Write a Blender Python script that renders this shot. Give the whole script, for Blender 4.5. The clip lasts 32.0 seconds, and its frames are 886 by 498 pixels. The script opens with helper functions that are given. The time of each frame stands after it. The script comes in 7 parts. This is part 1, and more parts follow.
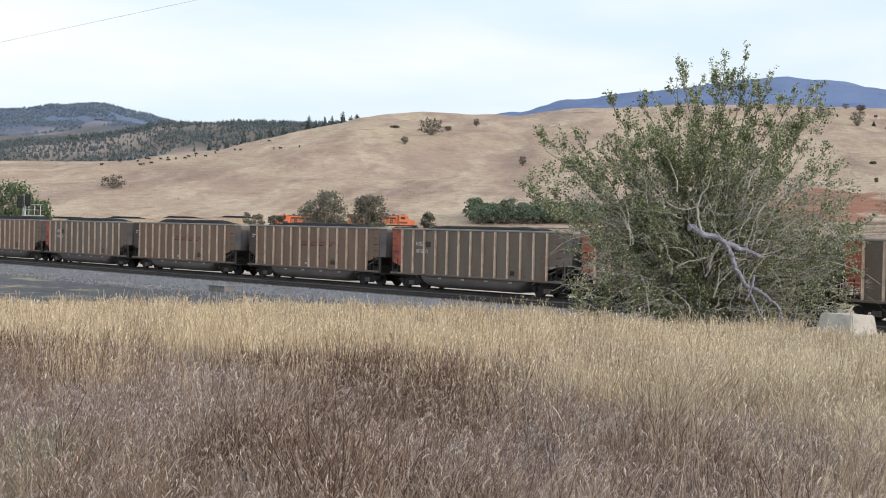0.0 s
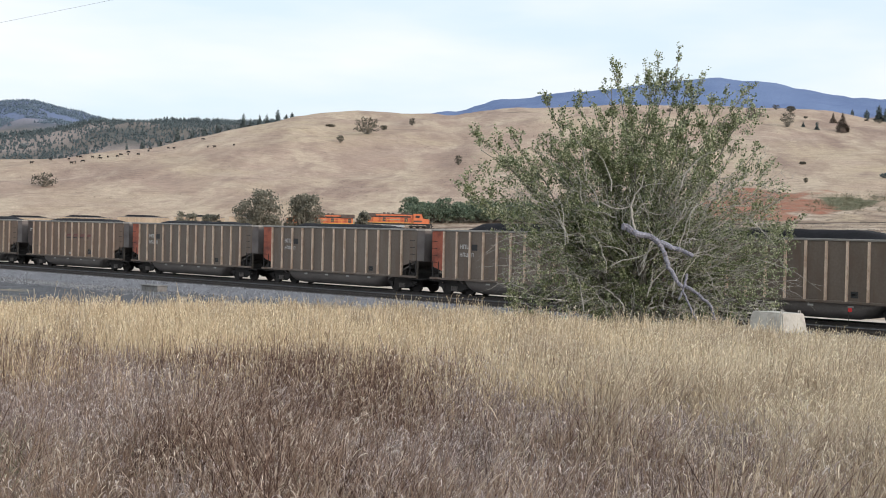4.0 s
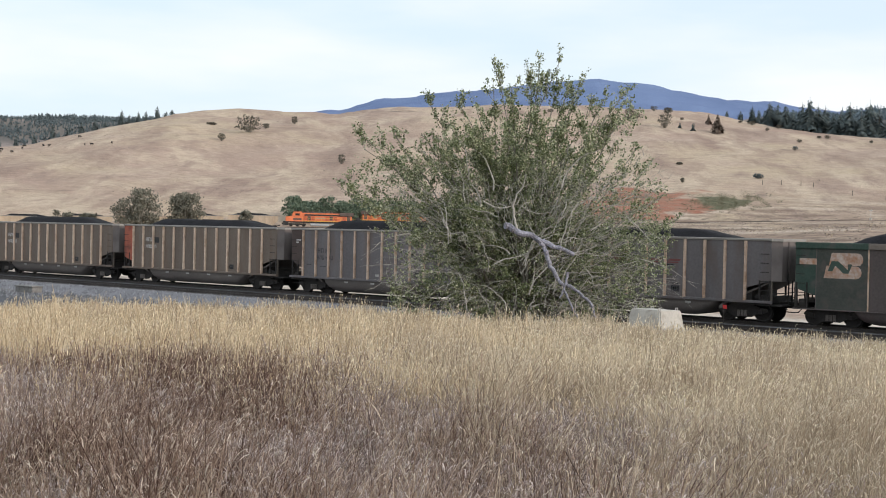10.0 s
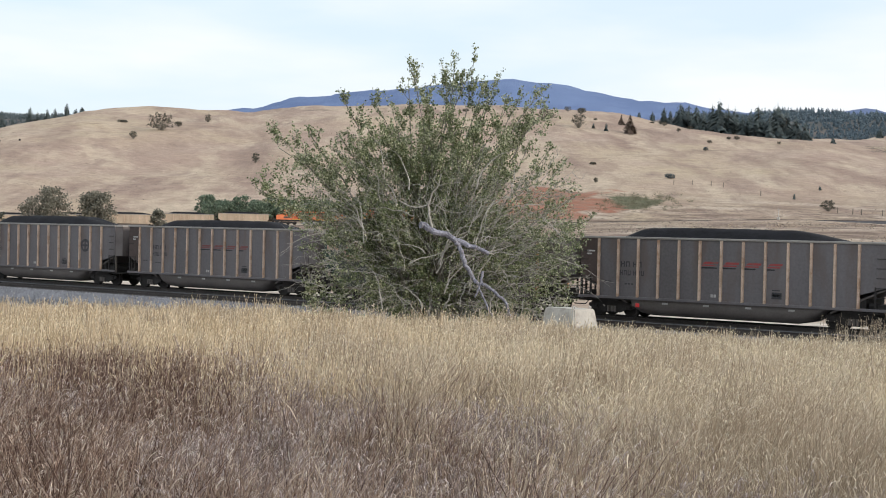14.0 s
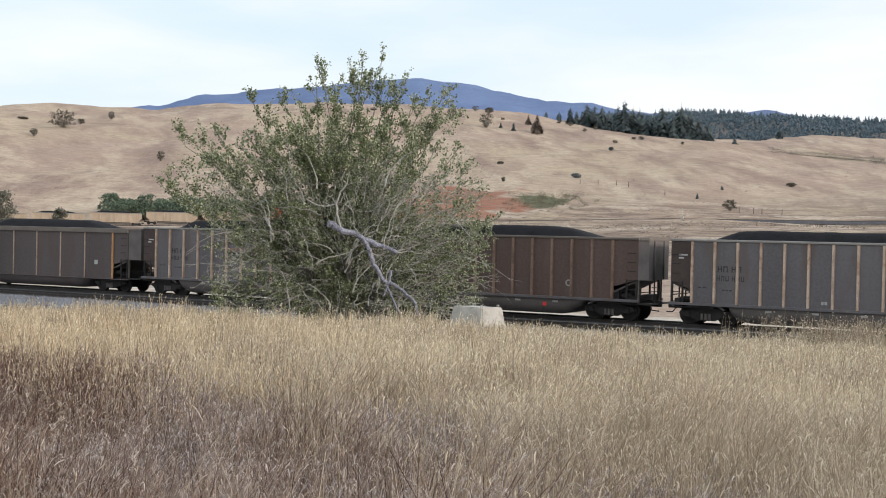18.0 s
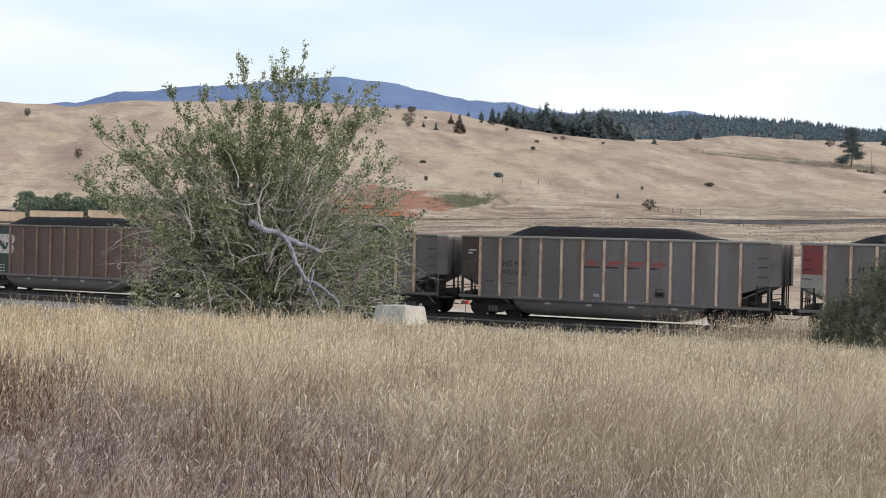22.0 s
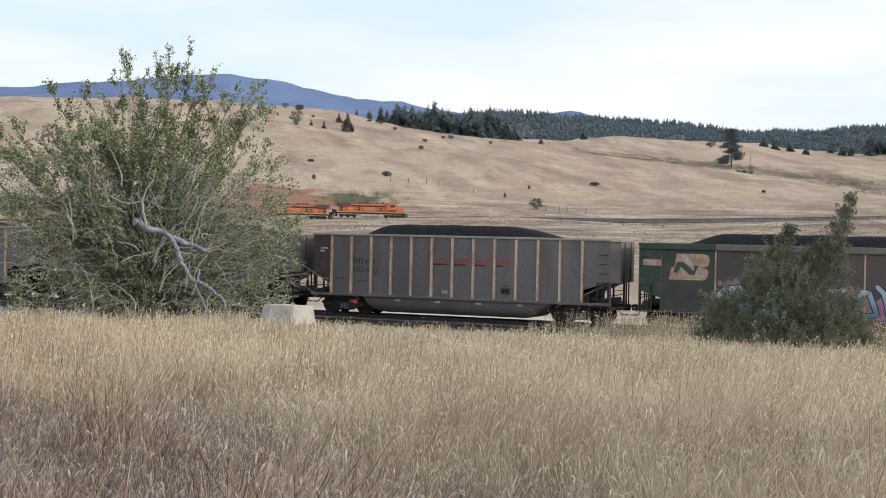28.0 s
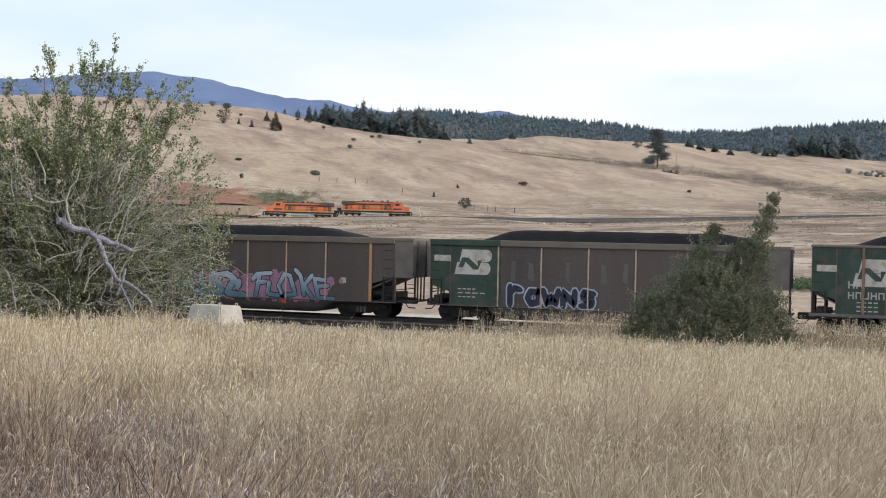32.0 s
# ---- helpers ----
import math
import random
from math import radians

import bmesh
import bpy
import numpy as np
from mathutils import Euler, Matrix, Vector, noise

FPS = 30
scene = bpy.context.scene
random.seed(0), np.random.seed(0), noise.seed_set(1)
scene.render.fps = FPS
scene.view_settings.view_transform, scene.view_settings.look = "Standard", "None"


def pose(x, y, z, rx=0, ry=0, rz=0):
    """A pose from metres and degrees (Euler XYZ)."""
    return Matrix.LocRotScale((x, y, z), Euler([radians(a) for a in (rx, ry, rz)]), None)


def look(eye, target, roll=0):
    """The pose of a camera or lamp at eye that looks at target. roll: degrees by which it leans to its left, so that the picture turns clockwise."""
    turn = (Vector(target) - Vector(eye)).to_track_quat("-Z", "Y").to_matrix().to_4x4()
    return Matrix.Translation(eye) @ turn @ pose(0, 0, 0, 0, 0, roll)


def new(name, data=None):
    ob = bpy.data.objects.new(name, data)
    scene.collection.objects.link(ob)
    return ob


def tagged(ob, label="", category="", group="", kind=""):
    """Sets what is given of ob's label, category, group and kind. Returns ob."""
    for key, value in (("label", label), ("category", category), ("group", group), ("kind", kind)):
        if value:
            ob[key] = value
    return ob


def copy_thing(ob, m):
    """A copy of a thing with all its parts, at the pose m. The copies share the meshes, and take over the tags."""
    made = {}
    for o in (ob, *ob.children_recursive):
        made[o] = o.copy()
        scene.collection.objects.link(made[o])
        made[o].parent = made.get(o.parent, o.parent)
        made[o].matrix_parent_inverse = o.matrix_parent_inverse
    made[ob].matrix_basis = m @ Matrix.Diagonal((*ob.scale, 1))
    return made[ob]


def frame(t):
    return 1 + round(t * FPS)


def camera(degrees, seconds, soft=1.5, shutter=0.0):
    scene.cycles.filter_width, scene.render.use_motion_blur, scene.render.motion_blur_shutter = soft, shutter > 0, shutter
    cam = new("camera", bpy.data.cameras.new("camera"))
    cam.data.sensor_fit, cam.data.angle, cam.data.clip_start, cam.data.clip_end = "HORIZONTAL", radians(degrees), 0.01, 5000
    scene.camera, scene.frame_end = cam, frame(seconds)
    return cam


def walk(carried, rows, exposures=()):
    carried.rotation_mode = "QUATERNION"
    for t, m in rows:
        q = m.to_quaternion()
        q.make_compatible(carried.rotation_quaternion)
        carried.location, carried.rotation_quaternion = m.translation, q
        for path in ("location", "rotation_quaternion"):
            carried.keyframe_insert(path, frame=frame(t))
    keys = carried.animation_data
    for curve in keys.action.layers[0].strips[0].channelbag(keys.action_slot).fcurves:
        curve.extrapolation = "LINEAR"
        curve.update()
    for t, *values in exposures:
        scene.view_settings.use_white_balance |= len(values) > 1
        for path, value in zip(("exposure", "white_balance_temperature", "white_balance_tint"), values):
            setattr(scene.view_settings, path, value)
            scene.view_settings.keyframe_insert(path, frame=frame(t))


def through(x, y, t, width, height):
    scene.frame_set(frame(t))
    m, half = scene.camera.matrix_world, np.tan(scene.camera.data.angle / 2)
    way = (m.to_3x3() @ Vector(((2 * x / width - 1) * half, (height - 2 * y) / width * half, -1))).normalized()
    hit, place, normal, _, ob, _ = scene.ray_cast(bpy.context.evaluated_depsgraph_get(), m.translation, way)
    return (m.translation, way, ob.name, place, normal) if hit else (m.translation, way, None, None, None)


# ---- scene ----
# A viewer stands on a grassy knoll and pans slowly to the right.
# x runs along the near track, y away from the viewer, z up.
cam = camera(38.38, 32.0, soft=1.0)
EYE = 5.0
PAN = [  # seconds, yaw, pitch, roll
    (0, 46.170, -1.112, -1.426),
    (0.5, 45.829, -1.104, -1.430),
    (1, 45.513, -1.095, -1.440),
    (1.5, 45.197, -1.090, -1.447),
    (2, 44.857, -1.081, -1.451),
    (2.5, 44.486, -1.089, -1.453),
    (4.5, 42.822, -1.060, -1.457),
    (5, 42.330, -1.046, -1.456),
    (5.5, 41.841, -1.047, -1.458),
    (6, 41.395, -1.039, -1.456),
    (6.5, 40.873, -1.034, -1.455),
    (7, 40.440, -1.020, -1.454),
    (7.5, 40.050, -1.013, -1.450),
    (8, 39.653, -1.015, -1.453),
    (8.5, 39.276, -1.004, -1.458),
    (9, 38.881, -1.000, -1.457),
    (9.5, 38.511, -0.996, -1.453),
    (10, 38.028, -0.985, -1.443),
    (10.5, 37.542, -0.981, -1.444),
    (11, 37.080, -0.969, -1.451),
    (11.5, 36.678, -0.961, -1.449),
    (12, 36.264, -0.962, -1.450),
    (12.5, 35.760, -0.954, -1.453),
    (13, 35.319, -0.946, -1.452),
    (13.5, 34.793, -0.930, -1.450),
    (14, 34.220, -0.924, -1.455),
    (14.5, 33.648, -0.910, -1.448),
    (16.5, 31.480, -0.892, -1.446),
    (17, 31.003, -0.882, -1.444),
    (17.5, 30.560, -0.875, -1.439),
    (18, 30.090, -0.863, -1.438),
    (18.5, 29.600, -0.858, -1.445),
    (19, 29.114, -0.850, -1.446),
    (19.5, 28.657, -0.847, -1.452),
    (20, 28.274, -0.844, -1.458),
    (20.5, 27.880, -0.834, -1.459),
    (21, 27.425, -0.832, -1.467),
    (21.5, 27.014, -0.831, -1.471),
    (22, 26.608, -0.823, -1.474),
    (22.5, 26.222, -0.815, -1.475),
    (23, 25.840, -0.807, -1.477),
    (23.5, 25.444, -0.806, -1.484),
    (24, 25.000, -0.799, -1.475),
    (24.5, 24.568, -0.789, -1.463),
    (25, 24.160, -0.786, -1.451),
    (25.5, 23.752, -0.773, -1.448),
    (27.5, 22.027, -0.752, -1.441),
    (28, 21.585, -0.745, -1.437),
    (28.5, 21.179, -0.741, -1.436),
    (29, 20.790, -0.738, -1.437),
    (29.5, 20.363, -0.727, -1.434),
    (30, 19.977, -0.720, -1.431),
    (30.5, 19.554, -0.709, -1.428),
    (31, 19.169, -0.701, -1.428),
    (31.5, 18.777, -0.700, -1.433),
    (32, 18.388, -0.693, -1.436),
]
walk(cam, [(t, pose(0, 0, EYE, 90 + p, r, y)) for t, y, p, r in PAN])

from mathutils.bvhtree import BVHTree

# ---- light: thin bright overcast with a low warm sun along the track ----
SUN_ELEV, SUN_AZ = 16.0, 84.0   # degrees; azimuth to the right of +y
world = bpy.data.worlds.new("sky")
scene.world = world
world.use_nodes = True
wn, wl = world.node_tree.nodes, world.node_tree.links
wn.clear()
w_out = wn.new("ShaderNodeOutputWorld")
w_sky = wn.new("ShaderNodeTexSky")
w_sky.sky_type = "NISHITA"
w_sky.sun_disc = False
w_sky.sun_elevation = radians(SUN_ELEV)
w_sky.sun_rotation = radians(SUN_AZ)
w_sky.dust_density, w_sky.air_density = 2.0, 1.0
w_bg = wn.new("ShaderNodeBackground")
w_bg.inputs[1].default_value = 0.13
w_cloud = wn.new("ShaderNodeBackground")
w_cloud.inputs[0].default_value = (0.93, 0.975, 1.0, 1)
w_cloud.inputs[1].default_value = 0.90
w_tint = wn.new("ShaderNodeMix")
w_tint.data_type = "RGBA"
w_tint.inputs[6].default_value = (0.76, 0.89, 1.0, 1)
w_tint.inputs[7].default_value = (0.93, 0.96, 1.0, 1)
w_mix = wn.new("ShaderNodeMixShader")
w_tc = wn.new("ShaderNodeTexCoord")
w_map = wn.new("ShaderNodeMapping")
w_map.inputs["Scale"].default_value = (1.3, 1.3, 6.0)
w_noise = wn.new("ShaderNodeTexNoise")
w_noise.inputs["Scale"].default_value = 1.6
w_noise.inputs["Detail"].default_value = 5
w_ramp = wn.new("ShaderNodeMapRange")
for i, v in ((1, 0.38), (2, 0.62), (3, 0.86), (4, 0.98)):
    w_ramp.inputs[i].default_value = v
wl.new(w_tc.outputs["Generated"], w_map.inputs[0])
wl.new(w_map.outputs[0], w_noise.inputs["Vector"])
wl.new(w_noise.outputs["Fac"], w_ramp.inputs[0])
wl.new(w_ramp.outputs[0], w_mix.inputs[0])
w_grade = wn.new("ShaderNodeMapRange")
w_grade.inputs[1].default_value, w_grade.inputs[2].default_value = 0.40, 0.60
wl.new(w_noise.outputs["Fac"], w_grade.inputs[0])
wl.new(w_grade.outputs[0], w_tint.inputs[0])
wl.new(w_tint.outputs[2], w_cloud.inputs[0])
wl.new(w_sky.outputs[0], w_bg.inputs[0])
wl.new(w_bg.outputs[0], w_mix.inputs[1])
wl.new(w_cloud.outputs[0], w_mix.inputs[2])
wl.new(w_mix.outputs[0], w_out.inputs[0])

sun = new("sun", bpy.data.lights.new("sun", "SUN"))
sun.data.energy, sun.data.angle, sun.data.color = 1.9, radians(12), (1.0, 0.885, 0.80)
se, sa = radians(SUN_ELEV), radians(SUN_AZ)
sun_from = Vector((math.sin(sa) * math.cos(se), math.cos(sa) * math.cos(se), math.sin(se)))
sun.matrix_world = look(sun_from * 100, (0, 0, 0))
scene.view_settings.exposure = 0.27

# ---- materials ----
def nodes_of(name):
    m = bpy.data.materials.new(name)
    m.use_nodes = True
    nt = m.node_tree
    return m, nt.nodes, nt.links, nt.nodes["Principled BSDF"]


def ramp_node(nt, stops):
    r = nt.new("ShaderNodeValToRGB")
    e = r.color_ramp.elements
    e[0].position, e[0].color = stops[0][0], (*stops[0][1], 1)
    e[1].position, e[1].color = stops[-1][0], (*stops[-1][1], 1)
    for p, c in stops[1:-1]:
        q = e.new(p)
        q.color = (*c, 1)
    return r


def surface(name, a, b, big=0.6, fine=14.0, rough=0.8, metal=0.0, bump=0.3, mix=0.6, streak=0.0, dirt=None, rand=0.0, coord="Object", spec=0.5):
    """Two colours mixed by a coarse and a fine noise, with relief; streak stretches the coarse noise upright; dirt is a third colour in patches."""
    m, n, l, bs = nodes_of(name)
    tc = n.new("ShaderNodeTexCoord")
    mp = n.new("ShaderNodeMapping")
    mp.inputs["Scale"].default_value = (1, 1, 1 - 0.9 * streak)
    l.new(tc.outputs[coord], mp.inputs[0])
    n1 = n.new("ShaderNodeTexNoise")
    n1.inputs["Scale"].default_value, n1.inputs["Detail"].default_value = big, 5
    n2 = n.new("ShaderNodeTexNoise")
    n2.inputs["Scale"].default_value, n2.inputs["Detail"].default_value = fine, 4
    l.new(mp.outputs[0], n1.inputs["Vector"])
    l.new(tc.outputs[coord], n2.inputs["Vector"])
    mx = n.new("ShaderNodeMix")
    mx.data_type = "FLOAT"
    mx.inputs[0].default_value = 1 - mix
    l.new(n1.outputs["Fac"], mx.inputs[2])
    l.new(n2.outputs["Fac"], mx.inputs[3])
    fac = mx.outputs[0]
    if rand:
        oi = n.new("ShaderNodeObjectInfo")
        ad = n.new("ShaderNodeMath")
        ad.operation = "MULTIPLY_ADD"
        ad.inputs[1].default_value = rand
        l.new(oi.outputs["Random"], ad.inputs[0])
        l.new(fac, ad.inputs[2])
        sb = n.new("ShaderNodeMath")
        sb.operation = "SUBTRACT"
        sb.inputs[1].default_value = rand / 2
        l.new(ad.outputs[0], sb.inputs[0])
        fac = sb.outputs[0]
    r = ramp_node(n, [(0.34, a), (0.66, b)])
    l.new(fac, r.inputs[0])
    col = r.outputs[0]
    if dirt:
        n3 = n.new("ShaderNodeTexNoise")
        n3.inputs["Scale"].default_value, n3.inputs["Detail"].default_value = big * 2.3, 6
        l.new(mp.outputs[0], n3.inputs["Vector"])
        mr = n.new("ShaderNodeMapRange")
        mr.inputs[1].default_value, mr.inputs[2].default_value = 0.5, 0.72
        l.new(n3.outputs["Fac"], mr.inputs[0])
        md = n.new("ShaderNodeMix")
        md.data_type = "RGBA"
        md.inputs[7].default_value = (*dirt, 1)
        l.new(mr.outputs[0], md.inputs[0])
        l.new(col, md.inputs[6])
        col = md.outputs[2]
    l.new(col, bs.inputs["Base Color"])
    bs.inputs["Roughness"].default_value, bs.inputs["Metallic"].default_value = rough, metal
    bs.inputs["Specular IOR Level"].default_value = spec
    if bump:
        bp = n.new("ShaderNodeBump")
        bp.inputs["Strength"].default_value, bp.inputs["Distance"].default_value = bump, 0.02
        l.new(n2.outputs["Fac"], bp.inputs["Height"])
        l.new(bp.outputs[0], bs.inputs["Normal"])
    return m


def foliage(name, a, b, c, rough=0.6, through=0.25, drift=0.0, scale=0.8):
    """Leaf colours that differ from leaf to leaf, with some light passing through."""
    m, n, l, bs = nodes_of(name)
    g = n.new("ShaderNodeNewGeometry")
    r = ramp_node(n, [(0.0, a), (0.55, b), (1.0, c)])
    fac = g.outputs["Random Per Island"]
    if drift:
        tc = n.new("ShaderNodeTexCoord")
        nz = n.new("ShaderNodeTexNoise")
        nz.inputs["Scale"].default_value, nz.inputs["Detail"].default_value = scale, 4
        l.new(tc.outputs["Object"], nz.inputs["Vector"])
        mr = n.new("ShaderNodeMapRange")
        mr.inputs[1].default_value, mr.inputs[2].default_value = 0.32, 0.68
        l.new(nz.outputs["Fac"], mr.inputs[0])
        mx = n.new("ShaderNodeMix")
        mx.inputs[0].default_value = drift
        l.new(fac, mx.inputs[2])
        l.new(mr.outputs[0], mx.inputs[3])
        fac = mx.outputs[0]
    l.new(fac, r.inputs[0])
    l.new(r.outputs[0], bs.inputs["Base Color"])
    bs.inputs["Roughness"].default_value = rough
    tr = n.new("ShaderNodeBsdfTranslucent")
    l.new(r.outputs[0], tr.inputs[0])
    ms = n.new("ShaderNodeMixShader")
    ms.inputs[0].default_value = through
    l.new(bs.outputs[0], ms.inputs[1])
    l.new(tr.outputs[0], ms.inputs[2])
    l.new(ms.outputs[0], n["Material Output"].inputs[0])
    return m


M_STEEL = surface("car_side_steel", (0.118, 0.108, 0.110), (0.185, 0.170, 0.174), 0.5, 9, 0.55, 0.1, 0.15, streak=0.85, dirt=(0.140, 0.108, 0.095))
M_BROWN = surface("car_side_brown", (0.128, 0.097, 0.076), (0.205, 0.162, 0.128), 0.6, 9, 0.55, 0.05, 0.15, streak=0.9, dirt=(0.145, 0.092, 0.062))
# Warmer, brighter copy of the brown side: glancing sun is put into its colour.
M_SUNBROWN = surface("car_side_sunlit_brown", (0.150, 0.096, 0.066), (0.245, 0.166, 0.116), 0.6, 9, 0.5, 0.05, 0.15, streak=0.9, dirt=(0.155, 0.088, 0.055))
M_SMOOTH = surface("car_side_dull_brown", (0.074, 0.058, 0.054), (0.130, 0.104, 0.099), 0.4, 9, 0.6, 0.05, 0.12, streak=0.9, dirt=(0.11, 0.073, 0.064))
M_SMEAR = surface("pale_smear", (0.115, 0.097, 0.09), (0.16, 0.138, 0.128), 0.8, 9, 0.7, 0, 0, streak=0.9)
M_FADED = surface("faded_red_letter", (0.17, 0.06, 0.055), (0.25, 0.09, 0.085), 1.0, 14, 0.7, 0, 0.0)
M_RIB = surface("dusty_rib", (0.46, 0.315, 0.225), (0.72, 0.545, 0.42), 1.2, 20, 0.6, 0.05, 0.1, dirt=(0.36, 0.20, 0.115))
M_RIBD = surface("rusty_brown_rib", (0.20, 0.125, 0.09), (0.34, 0.22, 0.16), 1.2, 20, 0.7, 0.0, 0.1, dirt=(0.15, 0.085, 0.06))
M_MAROON = surface("car_side_maroon_brown", (0.095, 0.062, 0.052), (0.16, 0.108, 0.092), 0.5, 9, 0.6, 0.05, 0.12, streak=0.9, dirt=(0.12, 0.07, 0.052))
M_FAINT = surface("worn_black_stencil", (0.035, 0.034, 0.037), (0.075, 0.070, 0.072), 3.0, 22, 0.7, 0, 0.0)
M_TAG = surface("small_pale_tag", (0.34, 0.32, 0.30), (0.50, 0.48, 0.45), 3.0, 14, 0.7, 0, 0.0)
M_OLDWHITE = surface("rust_washed_white_paint", (0.38, 0.20, 0.12), (0.60, 0.52, 0.46), 1.7, 9, 0.65, 0, 0.05, dirt=(0.40, 0.19, 0.10))
M_OLDGREEN = surface("grimed_green_panel", (0.040, 0.046, 0.038), (0.078, 0.078, 0.066), 0.9, 12, 0.65, 0, 0.1, dirt=(0.098, 0.080, 0.068))
M_RIBW = surface("pale_tan_rib", (0.60, 0.43, 0.31), (0.83, 0.65, 0.50), 1.2, 20, 0.6, 0.0, 0.1, dirt=(0.48, 0.30, 0.20))
M_CHORD = surface("chord_alloy", (0.26, 0.24, 0.22), (0.36, 0.34, 0.31), 0.9, 18, 0.5, 0.3, 0.1)
M_CHORDB = surface("chord_brown", (0.15, 0.12, 0.10), (0.21, 0.18, 0.15), 0.9, 18, 0.6, 0.1, 0.1)
M_UNDER = surface("grimy_underframe", (0.015, 0.013, 0.012), (0.045, 0.038, 0.034), 1.2, 16, 0.8, 0.0, 0.3)
M_TUB = surface("dusty_tub", (0.105, 0.090, 0.081), (0.165, 0.143, 0.129), 0.7, 12, 0.7, 0.1, 0.2)
M_ENDP = surface("dark_end_panel", (0.06, 0.04, 0.035), (0.10, 0.07, 0.06), 0.8, 12, 0.7, 0, 0.15)
M_RED = surface("faded_red_panel", (0.33, 0.075, 0.04), (0.46, 0.13, 0.075), 0.7, 12, 0.65, 0, 0.15, dirt=(0.20, 0.06, 0.04))
M_DKRED = surface("dark_red_panel", (0.17, 0.028, 0.028), (0.24, 0.045, 0.045), 0.7, 12, 0.6, 0, 0.1, dirt=(0.14, 0.05, 0.045))
M_GREEN = surface("cascade_green_panel", (0.022, 0.048, 0.036), (0.05, 0.085, 0.064), 0.8, 12, 0.6, 0, 0.1, dirt=(0.085, 0.08, 0.07))
M_RUST = surface("rust_orange_post", (0.45, 0.19, 0.07), (0.62, 0.33, 0.15), 1.0, 15, 0.7, 0, 0.2)
M_COAL = surface("coal", (0.005, 0.005, 0.0065), (0.015, 0.015, 0.019), 2.0, 9, 0.9, 0, 0.9, spec=0.25)
M_WHITE = surface("white_paint", (0.46, 0.43, 0.39), (0.66, 0.63, 0.59), 1.6, 14, 0.6, 0, 0.05, dirt=(0.40, 0.27, 0.20))
M_PALE = surface("faded_stencil", (0.45, 0.43, 0.40), (0.58, 0.56, 0.53), 1.0, 14, 0.7, 0, 0.0)
M_BLACKP = surface("black_paint", (0.02, 0.02, 0.022), (0.04, 0.04, 0.04), 1.0, 14, 0.6, 0, 0.0)
M_REDP = surface("red_paint", (0.30, 0.045, 0.045), (0.40, 0.085, 0.08), 1.0, 14, 0.6, 0, 0.0, dirt=(0.2, 0.12, 0.11))
M_PINKG = surface("pink_spray", (0.30, 0.14, 0.22), (0.45, 0.25, 0.34), 1.5, 10, 0.5, 0, 0.0)
M_NAVYG = surface("navy_spray", (0.015, 0.02, 0.04), (0.03, 0.04, 0.07), 1.5, 10, 0.5, 0, 0.0)
M_PALEG = surface("pale_spray", (0.38, 0.40, 0.50), (0.52, 0.54, 0.64), 1.5, 10, 0.5, 0, 0.0)
M_RAIL = surface("rail_steel", (0.045, 0.04, 0.038), (0.085, 0.072, 0.066), 0.9, 20, 0.5, 0.4, 0.1)
M_SHELF = surface("dark_shelf_ballast", (0.06, 0.057, 0.062), (0.115, 0.108, 0.112), 0.3, 2, 0.95, 0, 0.0)
M_TIE = surface("weathered_tie", (0.09, 0.084, 0.082), (0.17, 0.158, 0.153), 1.1, 14, 0.9, 0, 0.4, rand=0.5)
M_BALLAST = surface("ballast_stone", (0.09, 0.09, 0.10), (0.28, 0.28, 0.298), 1.0, 11, 0.9, 0, 1.0, mix=0.3)
M_CONC = surface("aged_concrete", (0.42, 0.40, 0.36), (0.60, 0.57, 0.51), 1.2, 18, 0.85, 0, 0.3, dirt=(0.34, 0.31, 0.27))
M_ORANGE = surface("loco_orange", (0.60, 0.15, 0.055), (0.76, 0.22, 0.09), 0.4, 5, 0.5, 0, 0.0, dirt=(0.50, 0.16, 0.085))
M_ORANGED = surface("grimed_loco_orange", (0.40, 0.085, 0.04), (0.58, 0.14, 0.07), 0.6, 6, 0.6, 0, 0.0)
M_LOCOBLK = surface("loco_black", (0.012, 0.012, 0.012), (0.03, 0.03, 0.03), 0.6, 6, 0.5, 0, 0.0)
M_YELLOW = surface("loco_yellow", (0.65, 0.38, 0.05), (0.75, 0.5, 0.1), 0.6, 6, 0.5, 0, 0.0)
# Same sort of car as the near ones; sunlight is put into this lighter tan.
M_FARCAR = surface("sunlit_alloy_side", (0.32, 0.245, 0.17), (0.50, 0.40, 0.295), 0.6, 7, 0.6, 0.05, 0.0, streak=0.8)
M_BARK = surface("grey_bark", (0.135, 0.125, 0.102), (0.28, 0.262, 0.22), 1.5, 12, 0.9, 0, 0.6)
M_DEAD = surface("bleached_deadwood", (0.105, 0.104, 0.125), (0.37, 0.37, 0.435), 2.2, 13, 0.85, 0, 0.8, streak=0.4, mix=0.45)
M_LEAF = foliage("poplar_leaf", (0.048, 0.068, 0.028), (0.225, 0.268, 0.122), (0.66, 0.66, 0.47), 0.36, 0.38, 0.15, 0.9)
M_JUN = foliage("juniper_needle", (0.092, 0.108, 0.072), (0.185, 0.200, 0.132), (0.32, 0.325, 0.225), 0.8, 0.3, 0.4, 1.2)
M_PINE = foliage("conifer_needle", (0.058, 0.082, 0.090), (0.092, 0.120, 0.127), (0.132, 0.160, 0.162), 0.9, 0.2)
M_SHRUB = foliage("shrub_leaf", (0.07, 0.105, 0.055), (0.13, 0.18, 0.09), (0.20, 0.245, 0.14), 0.8, 0.35)
M_BROWNSH = foliage("dry_shrub_leaf", (0.118, 0.112, 0.088), (0.185, 0.178, 0.138), (0.27, 0.26, 0.205), 0.9, 0.25)
